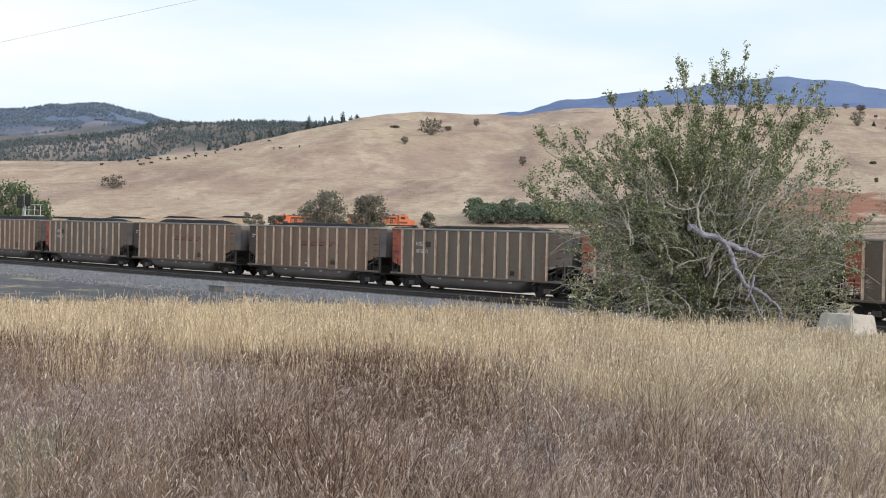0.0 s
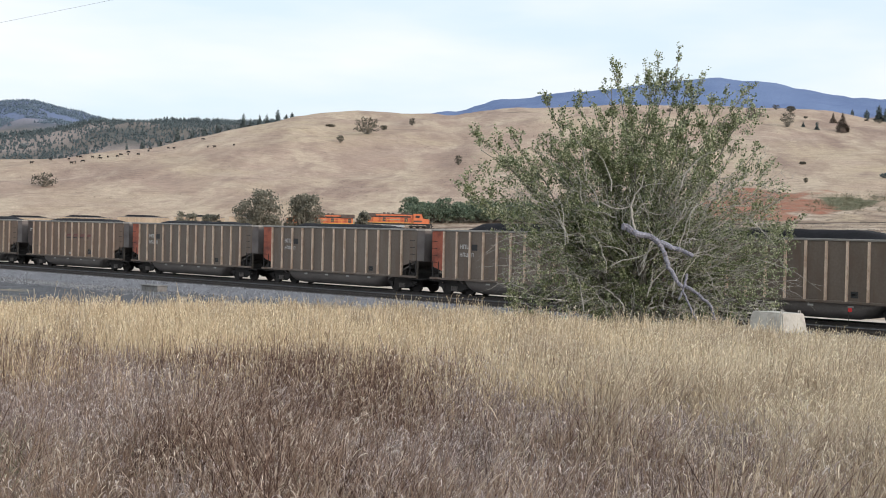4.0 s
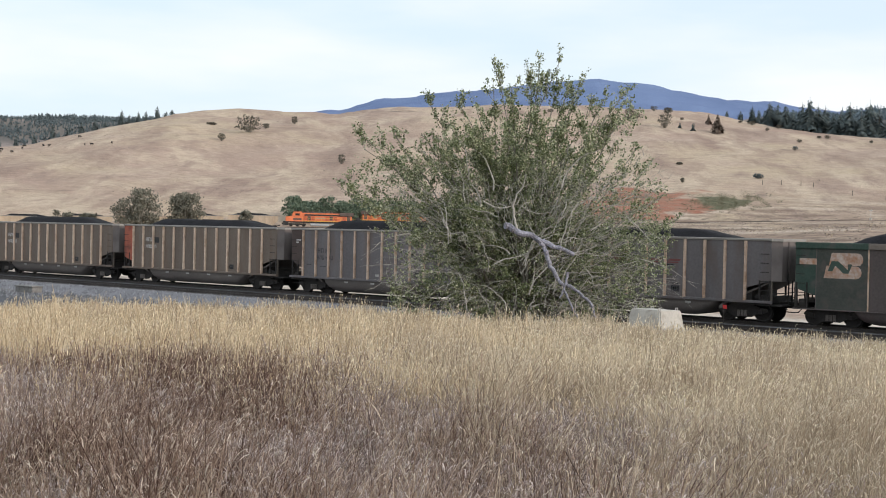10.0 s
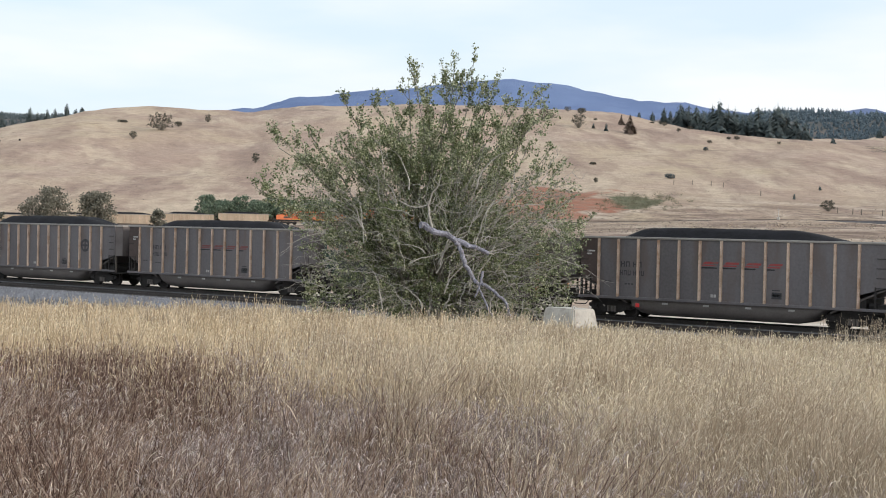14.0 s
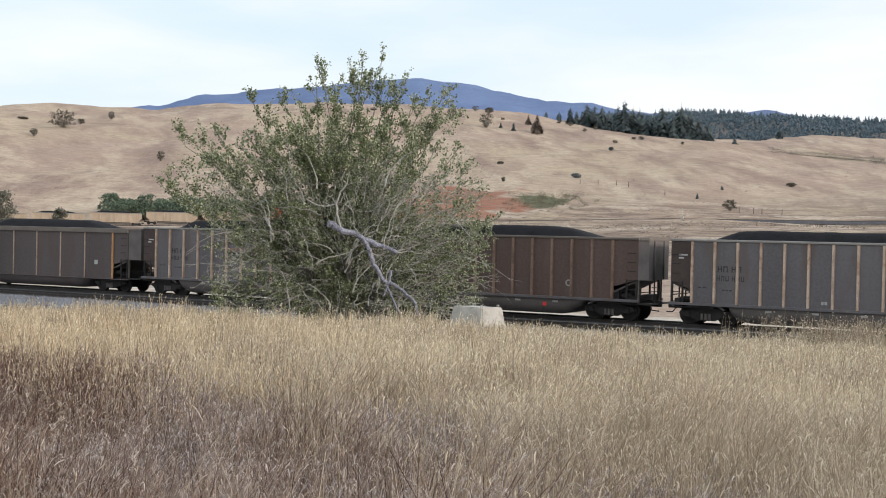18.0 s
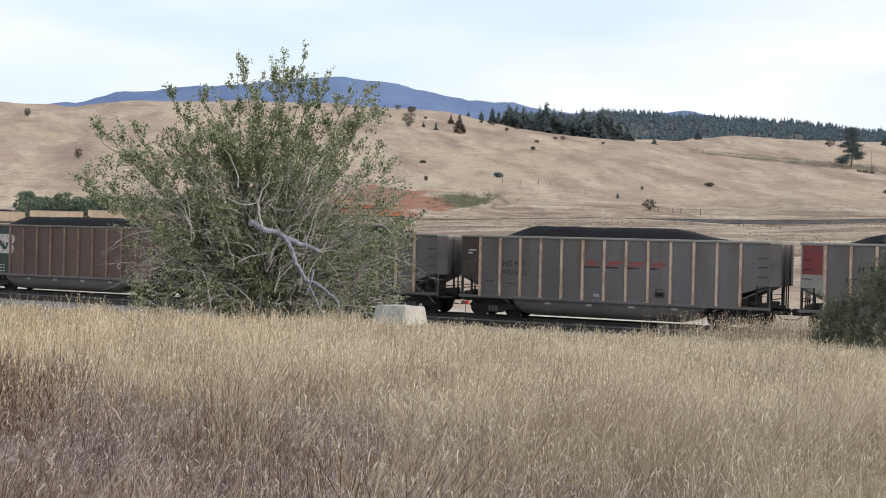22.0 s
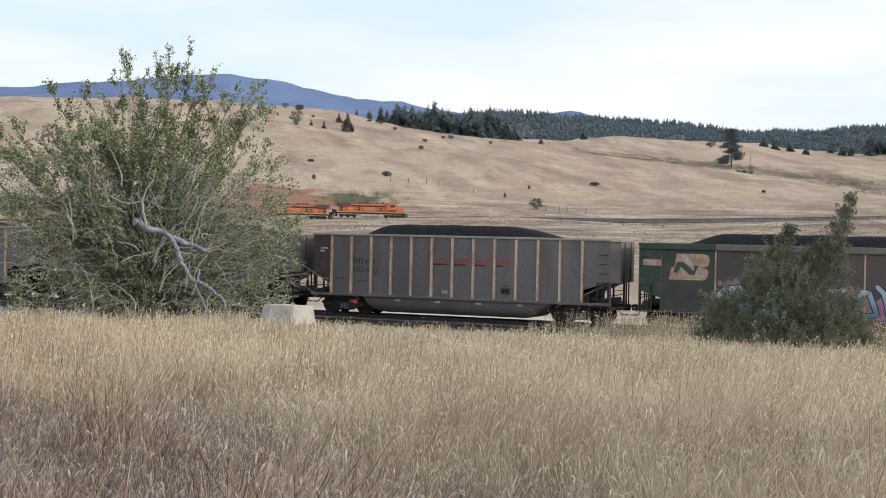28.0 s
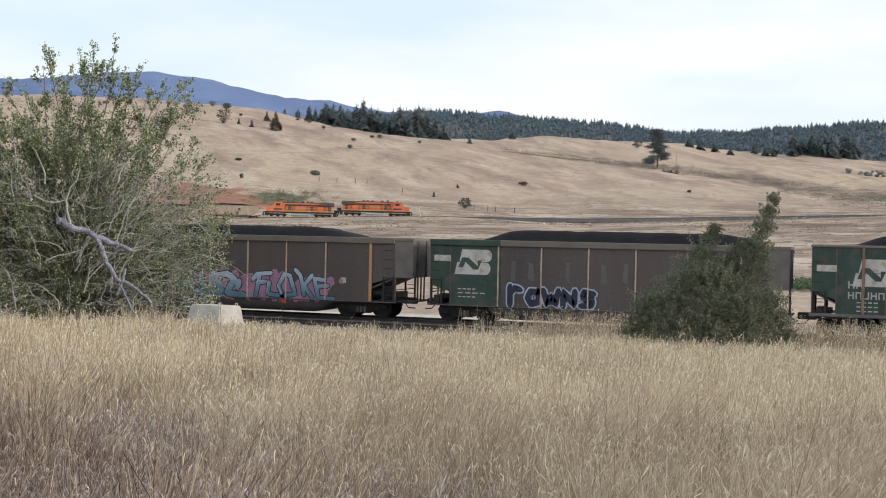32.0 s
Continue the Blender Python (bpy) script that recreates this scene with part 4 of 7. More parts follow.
    # rounded tub slung between the bogies
    o = [(-1.50, 0.96), (-1.505, 0.72), (-1.46, 0.50), (-1.34, 0.33), (-1.14, 0.22), (-0.8, 0.17), (0.8, 0.17), (1.14, 0.22), (1.34, 0.33), (1.46, 0.50), (1.505, 0.72), (1.50, 0.96)]
    bm = bmesh.new()
    rows = []
    for x, k in ((-4.72, 0.12), (-4.66, 0.42), (-4.52, 0.70), (-4.3, 0.88), (-4.0, 0.97), (-3.7, 1), (3.3, 1), (3.8, 0.9), (4.3, 0.55), (4.72, 0.12)):
        rows.append([bm.verts.new((x, y, 0.96 + (z - 0.96) * k)) for y, z in o])
    for a, b in zip(rows, rows[1:]):
        for k in range(len(o) - 1):
            bm.faces.new((a[k], a[k + 1], b[k + 1], b[k]))
    bm.faces.new(rows[0])
    bm.faces.new(rows[-1][::-1])
    part("tub", bm, M_SMOOTH if smooth else M_TUB, car, "dull rounded belly tub", smooth=True)
    if not smooth:
        for x in (-2.9, -0.85, 1.2, 3.2):
            part("tag", box(x - 0.14, x + 0.14, -1.525, -1.503, 0.74, 0.83), M_TAG, car, "small pale metal tag")
            part("tag", box(x - 0.14, x + 0.14, 1.503, 1.525, 0.74, 0.83), M_TAG, car, "small pale metal tag")
    part("centre_sill", box(-7.4, 7.4, -0.2, 0.2, 0.74, 0.95), M_UNDER, car)
    return car


def decal(car, name, outline, material, label="", lift=0.0):
    """A thin painted mark on the near side of a car; outline in (x, z)."""
    return part(name, prism(outline, "y", -1.543 - lift, -1.536), material, car, label)


def bars(car, x, z, w, h, n, material, gap=0.3, name="stencil_bar"):
    step = w / n
    for i in range(n):
        decal(car, name, [(x + i * step, z), (x + (i + 1 - gap) * step, z), (x + (i + 1 - gap) * step, z + h), (x + i * step, z + h)], material)


KINDS = {-5: "brown", -4: "brown", -3: "red", -2: "brown", -1: "brown", 0: "red", 1: "red", 2: "red", 3: "red", 4: "plain", 5: "plain", 6: "green", 7: "plain", 8: "gribs",
         9: "plain", 10: "plain", 11: "cap", 12: "plain", 13: "green", 14: "long", 15: "gribs", 16: "plain"}
SWOOSH = (-2, -1, 5, 7, 10, 12)
ROUND = (4, 9)


def letter_bars(car, x, z, n, w, h, material):
    """A row of n plain marks, each two uprights and a crossbar of one painted letter's size."""
    for i in range(n):
        a, t = x + i * (w + 0.06), 0.24 * w
        bm = bmesh.new()
        add_box(bm, a, a + t, -1.543, -1.536, z, z + h)
        add_box(bm, a + w - t, a + w, -1.543, -1.536, z, z + h)
        m = z + (0.42, 0.80, 0.0)[i % 3] * h
        add_box(bm, a + t, a + w - t, -1.543, -1.536, m, m + 0.2 * h)
        part("stencil_bar", bm, material, car)


def near_train():
    masters, cars = {}, {}
    for k, kind in KINDS.items():
        if kind not in masters:
            car = masters[kind] = coal_car(kind)
        else:
            car = copy_thing(masters[kind], Matrix.Identity(4))
        cars[k] = car
    for k, car in cars.items():
        kind = KINDS[k]
        load = part("coal_load", coal_heap(k + 40, 0.22 if k < 2 else 0.0, 3.2 if k == 14 else 0.0), M_COAL, car, "black heaped coal")
        if kind in ("green", "long"):
            load.location.z = -0.12
        if kind == "red":
            letter_bars(car, -5.12, 2.80, 3, 0.20, 0.26, M_PALE)
            letter_bars(car, -5.12, 2.34, 5, 0.17, 0.24, M_PALE)
            decal(car, "black_square", [(-4.2, 2.72), (-3.75, 2.72), (-3.75, 3.08), (-4.2, 3.08)], M_BLACKP)
            bars(car, 3.2, 1.2, 0.36, 0.30, 1, M_BLACKP, 0.0, "plate")
            bars(car, 3.27, 1.32, 0.22, 0.08, 2, M_PALE)
        elif kind in ("plain", "brown"):
            if kind == "plain":
                letter_bars(car, -5.22, 2.46, 2, 0.20, 0.27, M_FAINT)
                letter_bars(car, -4.58, 2.46, 2, 0.19, 0.27, M_FAINT)
                letter_bars(car, -5.26, 2.06, 3, 0.145, 0.24, M_FAINT)
                letter_bars(car, -4.56, 2.06, 3, 0.145, 0.24, M_FAINT)
            bars(car, 2.28, 1.26, 0.46, 0.30, 1, M_FAINT, 0.0, "plate")
            bars(car, 2.34, 1.36, 0.34, 0.12, 3, M_TAG, 0.4)
            bars(car, 2.30, 1.62, 0.36, 0.05, 1, M_FAINT, 0.0)
            bars(car, -0.62, 1.20, 0.30, 0.14, 2, M_TAG, 0.25)
            bars(car, -5.0, 1.62, 0.5, 0.06, 3, M_FAINT, 0.3)
            bars(car, -6.1, 1.72, 0.42, 0.05, 2, M_FAINT, 0.3)
            for i in range(2):
                bars(car, -7.05, 3.16 - 0.14 * i, 0.42 - 0.18 * i, 0.07, 1, M_PALE, 0.0)
        elif kind == "cap":
            letter_bars(car, -5.05, 2.68, 2, 0.24, 0.28, M_BLACKP)
            letter_bars(car, -4.5, 2.68, 2, 0.24, 0.28, M_BLACKP)
            letter_bars(car, -5.55, 2.18, 3, 0.25, 0.28, M_BLACKP)
            letter_bars(car, -4.5, 2.18, 3, 0.22, 0.28, M_BLACKP)
            bars(car, 2.3, 1.26, 0.44, 0.30, 1, M_FAINT, 0.0, "plate")
        else:
            # white rounded emblem of two stacked lobes with a green zigzag between
            def lobe(z0, x0, w, h):
                pts = [(x0, z0), (x0 + w - 0.25, z0)]
                pts += [(x0 + w - 0.25 + 0.25 * math.sin(a), z0 + h / 2 - h / 2 * math.cos(a)) for a in (0.5, 1.0, 1.57, 2.1, 2.6)]
                return pts + [(x0 + w - 0.25, z0 + h), (x0 + 0.12, z0 + h)]
            dx = 0.30 if kind == "gribs" else -0.15 if kind == "long" else 0.0
            paint = M_OLDWHITE if k in (6, 13) else M_WHITE
            if k in (6, 13):
                decal(car, "grimed_panel", [(-6.38, 0.84), (-4.08, 0.84), (-4.08, TOP - 0.42), (-6.38, TOP - 0.42)], M_OLDGREEN, "grimed dark green panel", 0.0005)
            decal(car, "emblem", lobe(2.79, dx - 5.85, 1.55, 0.56), paint, "painted emblem of two stacked lobes", 0.004)
            decal(car, "emblem", lobe(2.21, dx - 6.08, 1.72, 0.56), paint, "painted emblem of two stacked lobes", 0.004)
            slash = [(-5.72, 2.98), (-5.42, 2.98), (-4.98, 2.60), (-4.98, 2.86), (-4.78, 2.86), (-4.95, 2.44), (-5.18, 2.44), (-5.55, 2.78), (-5.68, 2.52), (-5.9, 2.52)]
            decal(car, "emblem_slash", [(dx + u, v) for u, v in slash], M_GREEN, "", 0.009)
            for i, x in enumerate((-3.55, -2.75, -1.05, 0.55, 1.55, 5.0, 6.0)):
                if k == 14:
                    decal(car, "pale_smear", [(x, 2.0 + 0.1 * (i % 3)), (x + 0.2 + 0.1 * (i % 2), 1.95), (x + 0.22, 2.9 - 0.15 * (i % 2)), (x + 0.03, 2.85)], M_SMEAR)
            if k != 8:
                bars(car, -7.22, 2.80, 0.80, 0.27, 1, paint, 0.0, "painted_bar")
            for i in range(3):
                bars(car, -5.9 + dx, 1.52 - 0.18 * i, 0.9 + 0.5 * (i % 2) * (kind != "gribs"), 0.05, 4, M_PALE)
            if k == 15:
                letter_bars(car, -5.95, 2.12, 2, 0.26, 0.30, M_TAG)
                letter_bars(car, -5.95, 1.68, 5, 0.24, 0.30, M_TAG)
            elif k == 8:
                for a in range(12):
                    u = [(math.cos(b * math.pi / 6), math.sin(b * math.pi / 6)) for b in (a, a + 1)]
                    decal(car, "ring_mark", [(3.9 + r * x, 1.7 + r * z) for r, x, z in ((0.17, *u[0]), (0.17, *u[1]), (0.10, *u[1]), (0.10, *u[0]))], M_TAG)
            else:
                bars(car, 4.95, 1.62, 0.26, 0.26, 1, M_PALE, 0.0, "plate")
        if k in SWOOSH:
            x = -1.0
            for i, w in enumerate((0.85, 0.8, 0.8, 0.75)):
                xx = x + 1.045 * i - 0.1
                red = M_REDP if k > 6 else M_FADED
                decal(car, "red_letter", [(xx, 2.64), (xx + w - 0.15, 2.64), (xx + w - 0.11, 2.70), (xx + 0.04, 2.70)], red)
                decal(car, "red_letter", [(xx + 0.05, 2.74), (xx + w - 0.06, 2.74), (xx + w, 2.84), (xx + 0.18, 2.84)], red)
                decal(car, "underline", [(xx - 0.05, 2.52), (xx + w - 0.1 - 0.1 * i, 2.53), (xx + w - 0.08 - 0.1 * i, 2.585), (xx - 0.03, 2.60)], M_BLACKP)
        if k in ROUND:
            ring = [(4.55 + 0.42 * math.cos(a * math.pi / 12), 2.55 + 0.42 * math.sin(a * math.pi / 12)) for a in range(24)]
            decal(car, "round_emblem", ring, M_FAINT)
            for dx, dz in ((-1, -1), (1, -1), (-1, 1), (1, 1)):
                decal(car, "emblem_field", [(4.55 + dx * 0.06, 2.55 + dz * 0.06), (4.55 + dx * 0.26, 2.55 + dz * 0.06), (4.55 + dx * 0.20, 2.55 + dz * 0.2), (4.55 + dx * 0.06, 2.55 + dz * 0.26)], M_STEEL, "", 0.004)
    return cars


def stroke_layer(car, name, strokes, width, material, lift, label=""):
    """Sprayed strokes: each one a flat joined ribbon with blunt round ends, a hair above the last."""
    for n, line in enumerate(strokes):
        pts = [Vector((u, 0, v)) for u, v in line]
        pts = [a.lerp(b, j / 5) for a, b in zip(pts, pts[1:]) for j in range(5)] + [pts[-1]]
        bm, rows = bmesh.new(), []
        y = -1.544 - lift - 0.0004 * n
        first, last = (pts[0] - pts[1]).normalized(), (pts[-1] - pts[-2]).normalized()
        chain = [(pts[0] + first * width * 0.5, 0.45)] + [(p, 1.0) for p in pts] + [(pts[-1] + last * width * 0.5, 0.45)]
        for i, (p, k) in enumerate(chain):
            d = (chain[min(i + 1, len(chain) - 1)][0] - chain[max(i - 1, 0)][0])
            d = d.normalized() if d.length > 1e-4 else Vector((1, 0, 0))
            nrm = Vector((-d.z, 0, d.x)) * width * 0.5 * k
            rows.append([bm.verts.new((p.x + s * nrm.x, y, p.z + s * nrm.z)) for s in (1, -1)])
        for r0, r1 in zip(rows, rows[1:]):
            bm.faces.new((r0[0], r0[1], r1[1], r1[0]))
        part(name, bm, material, car, label)


GLYPHS = {"r": [[(0.15, 0), (0.2, 0.95)], [(0.2, 0.6), (0.5, 0.9), (0.8, 0.8)]], "a": [[(0.85, 0.8), (0.35, 0.85), (0.15, 0.45), (0.35, 0.05), (0.8, 0.15), (0.85, 0.8)]],
          "w": [[(0.05, 0.9), (0.25, 0.05), (0.5, 0.6), (0.75, 0.05), (0.95, 0.9)]], "n": [[(0.1, 0), (0.15, 0.9), (0.8, 0.05), (0.85, 0.9)]], "s": [[(0.85, 0.8), (0.3, 0.9), (0.2, 0.55), (0.78, 0.42), (0.7, 0.08), (0.1, 0.06)]]}


def graffiti(cars):
    car = cars[14]
    lines = []
    for i, ch in enumerate("rawns"):
        for st in GLYPHS[ch]:
            lines.append([(-3.68 + 0.83 * i + 0.76 * u - 0.05 * v, 0.92 + 0.74 * v + 0.10 * (i == 0) * v) for u, v in st])
    stroke_layer(car, "letter_outline", lines, 0.40, M_PALEG, 0.0, "pale spray-painted outline")
    stroke_layer(car, "letter", lines, 0.26, M_NAVYG, 0.012, "dark navy spray-painted letters")
    # two sprayed words on the next car: fat rounded letters, then thin angular ones, over a pink cloud
    car = cars[13]
    rg = random.Random(4)
    cloud = []
    for i in range(30):
        x = -4.0 + 8.15 * i / 29
        up = 2.02 if x < 0 else 1.86
        cloud.append([(x - 0.1, 0.84 + rg.uniform(0, 0.2)), (x + rg.uniform(-0.15, 0.15), 1.3), (x + rg.uniform(-0.1, 0.25), up + rg.uniform(-0.45, 0.12))])
    fat = [[(-3.85, 1.62), (-3.55, 1.86), (-3.40, 1.45), (-3.55, 0.92)], [(-3.55, 1.84), (-2.95, 1.90), (-2.78, 1.62), (-3.20, 1.42)], [(-3.20, 1.40), (-2.85, 1.05), (-2.40, 0.86), (-2.15, 0.98)],
           [(-2.45, 1.82), (-2.40, 1.35), (-2.10, 1.12), (-1.85, 1.35), (-1.80, 1.84)], [(-2.10, 1.10), (-1.75, 0.90), (-1.35, 1.05)], [(-1.60, 1.78), (-1.48, 1.40), (-1.42, 0.94)],
           [(-1.60, 1.76), (-1.05, 1.88), (-0.62, 1.62), (-0.86, 1.30), (-1.02, 0.98)], [(-1.02, 0.98), (-0.55, 0.88), (-0.12, 0.86)], [(-0.40, 1.50), (-0.46, 1.28)], [(-4.10, 1.32), (-3.82, 1.30)]]
    thin = [[(0.36, 1.66), (0.62, 1.92), (1.30, 1.98)], [(0.72, 1.88), (0.62, 1.40), (0.52, 0.86)], [(0.62, 1.50), (1.02, 1.56)], [(1.22, 1.52), (1.16, 0.98), (1.72, 0.92)],
            [(1.95, 0.92), (1.72, 1.38), (2.02, 1.96), (2.30, 1.90), (2.62, 1.00), (1.95, 0.92)], [(2.62, 2.16), (2.86, 1.92), (2.98, 1.50), (3.06, 1.00)], [(3.46, 1.92), (3.06, 1.44), (3.50, 0.86)],
            [(3.60, 1.78), (3.72, 1.30), (3.82, 0.88), (4.60, 0.84)], [(3.72, 1.40), (4.28, 1.46)], [(3.62, 1.78), (4.10, 1.72)]]
    stroke_layer(car, "spray_patch", cloud, 0.44, M_PINKG, 0.0, "pink spray-painted cloud")
    for x, z in ((-3.86, 2.12), (-2.36, 2.08), (-1.62, 2.10), (0.12, 1.66), (0.32, 1.36), (4.95, 1.70), (4.52, 1.62)):
        decal(car, "spray_dot", [(x + 0.12 * math.cos(a * 0.785), z + 0.12 * math.sin(a * 0.785)) for a in range(8)], M_PINKG, "", 0.002)
    stroke_layer(car, "spray_shadow", fat, 0.40, M_NAVYG, 0.016, "dark spray-painted outline")
    stroke_layer(car, "spray_letter", fat, 0.30, M_FADEBLUE, 0.024, "blue spray-painted rounded letters")
    stroke_layer(car, "spray_shadow", thin, 0.28, M_NAVYG, 0.016, "dark spray-painted outline")
    stroke_layer(car, "spray_letter", thin, 0.19, M_FADEBLUE, 0.024, "pale blue spray-painted angular letters")
    gleam = [[(a - 0.05, b + 0.07) for a, b in line[:2]] for line in fat[:7] + thin[:6]]
    stroke_layer(car, "spray_gleam", gleam, 0.05, M_PALEG, 0.032, "pale highlights")


NEAR_CARS = near_train()
graffiti(NEAR_CARS)


def car_pose(k, t):
    x = CAR_X0 + 7.33 + CAR_PITCH * k - CAR_V * t - 0.055 * max(0.0, t - 29.2) ** 2 + {-3: -0.4, -2: -0.6, 6: -0.15, 8: -0.28, 14: 0.68}.get(k, 1.48 if k > 14 else 0.0)
    return pose(x, TRACK_Y, rail_top(x), 0, -math.degrees(math.atan(0.004)), 0)


# ---- the far train on the other leg of the curve ----
def far_place(s_deg):
    """A pose on the far track, facing along it, at direction s_deg."""
    z = EYE + FAR_R * math.tan(radians(float(far_el(s_deg))))
    return pose(FAR_R * math.sin(radians(s_deg)), FAR_R * math.cos(radians(s_deg)), z, 0, 0, -s_deg)


def locomotive():
    """A six-axle road locomotive, its cab to +x."""
    lo = thing("locomotive", Matrix.Identity(4), "orange and black diesel road locomotive with yellow striping", "locomotive", "locomotives of the far train")
    part("frame", box(-11.0, 11.0, -1.5, 1.5, 1.15, 1.55, bevel=0.04), M_LOCOBLK, lo)
    part("hood", box(-9.6, 5.4, -1.05, 1.05, 1.55, 4.15, bevel=0.08), M_ORANGE, lo, "orange engine hood")
    part("radiator", box(-10.1, -5.9, -1.5, 1.5, 3.35, 4.45, bevel=0.1), M_HOODTOP, lo, "flared dusty dark radiator")
    part("roof", box(-5.9, 5.4, -0.95, 0.95, 4.15, 4.4, bevel=0.08), M_HOODTOP, lo, "dusty dark hood roof")
    cab = part("cab", prism([(5.4, 1.55), (10.2, 1.55), (10.2, 2.9), (8.3, 3.15), (7.9, 4.45), (5.4, 4.5)], "y", -1.5, 1.5), M_ORANGE, lo, "orange wide-nose cab")
    for s in (-1, 1):
        part("side_window", box(6.0, 7.3, min(s * 1.5, s * 1.52), max(s * 1.5, s * 1.52), 3.3, 3.95), M_LOCOBLK, cab)
        part("stripe", box(-9.6, 5.4, min(s * 1.05, s * 1.065), max(s * 1.05, s * 1.065), 1.62, 1.76), M_YELLOW, lo, "yellow stripe")
        part("dark_band", box(-9.0, 4.6, min(s * 1.05, s * 1.07), max(s * 1.05, s * 1.07), 3.3, 3.75), M_LOCOBLK, lo)
        part("lettering_bar", box(-2.0, 1.4, min(s * 1.05, s * 1.072), max(s * 1.05, s * 1.072), 2.5, 2.8), M_CHORD, lo)
        for i, x in enumerate((-8.6, -7.3, -4.6, -3.4, -2.2, 2.0, 3.2, 4.4)):
            part("door_louvre", box(x - 0.5, x + 0.5, min(s * 1.05, s * 1.075), max(s * 1.05, s * 1.075), 1.95 + 0.1 * (i % 2), 3.2), M_ORANGED if i % 3 else M_HOODTOP, lo, "louvred hood door")
        part("handrail", tube([(-10.4, s * 1.47, 2.62), (5.4, s * 1.47, 2.62)], [0.03, 0.03], 5), M_YELLOW, lo)
        part("cab_band", box(5.45, 8.0, min(s * 1.5, s * 1.515), max(s * 1.5, s * 1.515), 2.0, 2.5), M_HOODTOP, cab)
        part("step_well", box(9.4, 10.6, min(s * 1.4, s * 1.56), max(s * 1.4, s * 1.56), 0.3, 1.15), M_LOCOBLK, lo)
        part("step_well", box(-10.6, -9.8, min(s * 1.4, s * 1.56), max(s * 1.4, s * 1.56), 0.3, 1.15), M_LOCOBLK, lo)
        part("air_tank", tube([(-4.2, s * 1.2, 0.95), (-2.9, s * 1.2, 0.95)], [0.22, 0.22], 8), M_GALV, lo)
        for i in range(9):
            x = -10 + i * 1.9
            part("handrail_post", box(x - 0.03, x + 0.03, min(s * 1.45, s * 1.5), max(s * 1.45, s * 1.5), 1.55, 2.6), M_YELLOW, lo)
    for x, r, h in ((-3.4, 0.45, 0.35), (-2.2, 0.45, 0.35), (2.2, 0.5, 0.3), (3.8, 0.4, 0.45)):
        part("roof_fan", tube([(x, 0, 4.38), (x, 0, 4.4 + h)], [r, r * 0.9], 10), M_HOODTOP, lo)
    part("horn_bracket", box(6.4, 6.9, -0.3, 0.3, 4.48, 4.72), M_LOCOBLK, cab)
    part("rear_buffer", box(-11.45, -10.1, -0.9, 0.9, 1.5, 2.3, bevel=0.05), M_LOCOBLK, lo)
    part("windscreen", prism([(8.28, 3.25), (8.34, 3.25), (8.08, 4.2), (8.02, 4.2)], "y", -1.2, 1.2), M_LOCOBLK, cab)
    part("fuel_tank", box(-2.8, 2.8, -1.4, 1.4, 0.35, 1.15, bevel=0.15), M_GALV, lo, "pale dusty fuel tank")
    part("exhaust", box(-1.2, -0.4, -0.3, 0.3, 4.4, 4.7), M_LOCOBLK, lo)
    for e in (-1, 1):
        b = part("bogie", box(e * 6.7 - 2.6, e * 6.7 + 2.6, -1.35, 1.35, 0.45, 0.95, bevel=0.08), M_UNDER, lo)
        for dx in (-1.9, 0, 1.9):
            for s in (-1, 1):
                w = part("wheel", wheel_mesh(), M_UNDER, b)
                w.matrix_basis = pose(e * 6.7 + dx, s * 0.755, 0.5, 0, 0, 0 if s < 0 else 180) @ Matrix.Scale(1.08, 4)
        part("coupler", box(min(e * 10.9, e * 11.4), max(e * 10.9, e * 11.4), -0.15, 0.15, 0.7, 1.0), M_UNDER, lo)
        part("pilot", box(min(e * 10.8, e * 11.05), max(e * 10.8, e * 11.05), -1.45, 1.45, 0.25, 1.2), M_LOCOBLK, lo)
    return lo


def far_hopper():
    car = thing("coal_car", Matrix.Identity(4), "sunlit tan alloy coal car far across the valley, loaded with coal", "coal car", "coal cars of the far train")
    part("body", prism([(-7.4, 3.7), (-7.4, 2.1), (-6.0, 1.0), (6.0, 1.0), (7.4, 2.1), (7.4, 3.7)], "y", -1.5, 1.5), M_FARCAR, car, "alloy body coloured sunlit tan")
    part("top_chord", box(-7.45, 7.45, -1.58, 1.58, 3.62, 3.76), M_CHORD, car)
    for x in RIB_X[::2]:
        for s in (-1, 1):
            part("rib", box(x - 0.05, x + 0.05, min(s * 1.5, s * 1.58), max(s * 1.5, s * 1.58), 1.0, 3.65), M_RIB, car)
    part("coal_load", coal_heap(7, 0.1), M_COAL, car)
    part("tub", box(-4.4, 4.4, -1.3, 1.3, 0.35, 1.0, bevel=0.2), M_TUB, car)
    for e in (-1, 1):
        b = part("bogie", box(e * 5.85 - 1.2, e * 5.85 + 1.2, -1.1, 1.1, 0.3, 0.8, bevel=0.08), M_UNDER, car)
        for dx in (-0.89, 0.89):
            for s in (-1, 1):
                w = part("wheel", wheel_mesh(), M_UNDER, b)
                w.matrix_basis = pose(e * 5.85 + dx, s * 0.755, 0.462, 0, 0, 0 if s < 0 else 180)
        part("coupler", box(min(e * 7.3, e * 8.05), max(e * 7.3, e * 8.05), -0.14, 0.14, 0.68, 0.98), M_UNDER, car)
    return car


def nose_dir(t):
    return float(np.interp(t, [-10, 0, 6, 32, 40], [-56.1, -47.27, -41.96, -19.77, -12.9]))


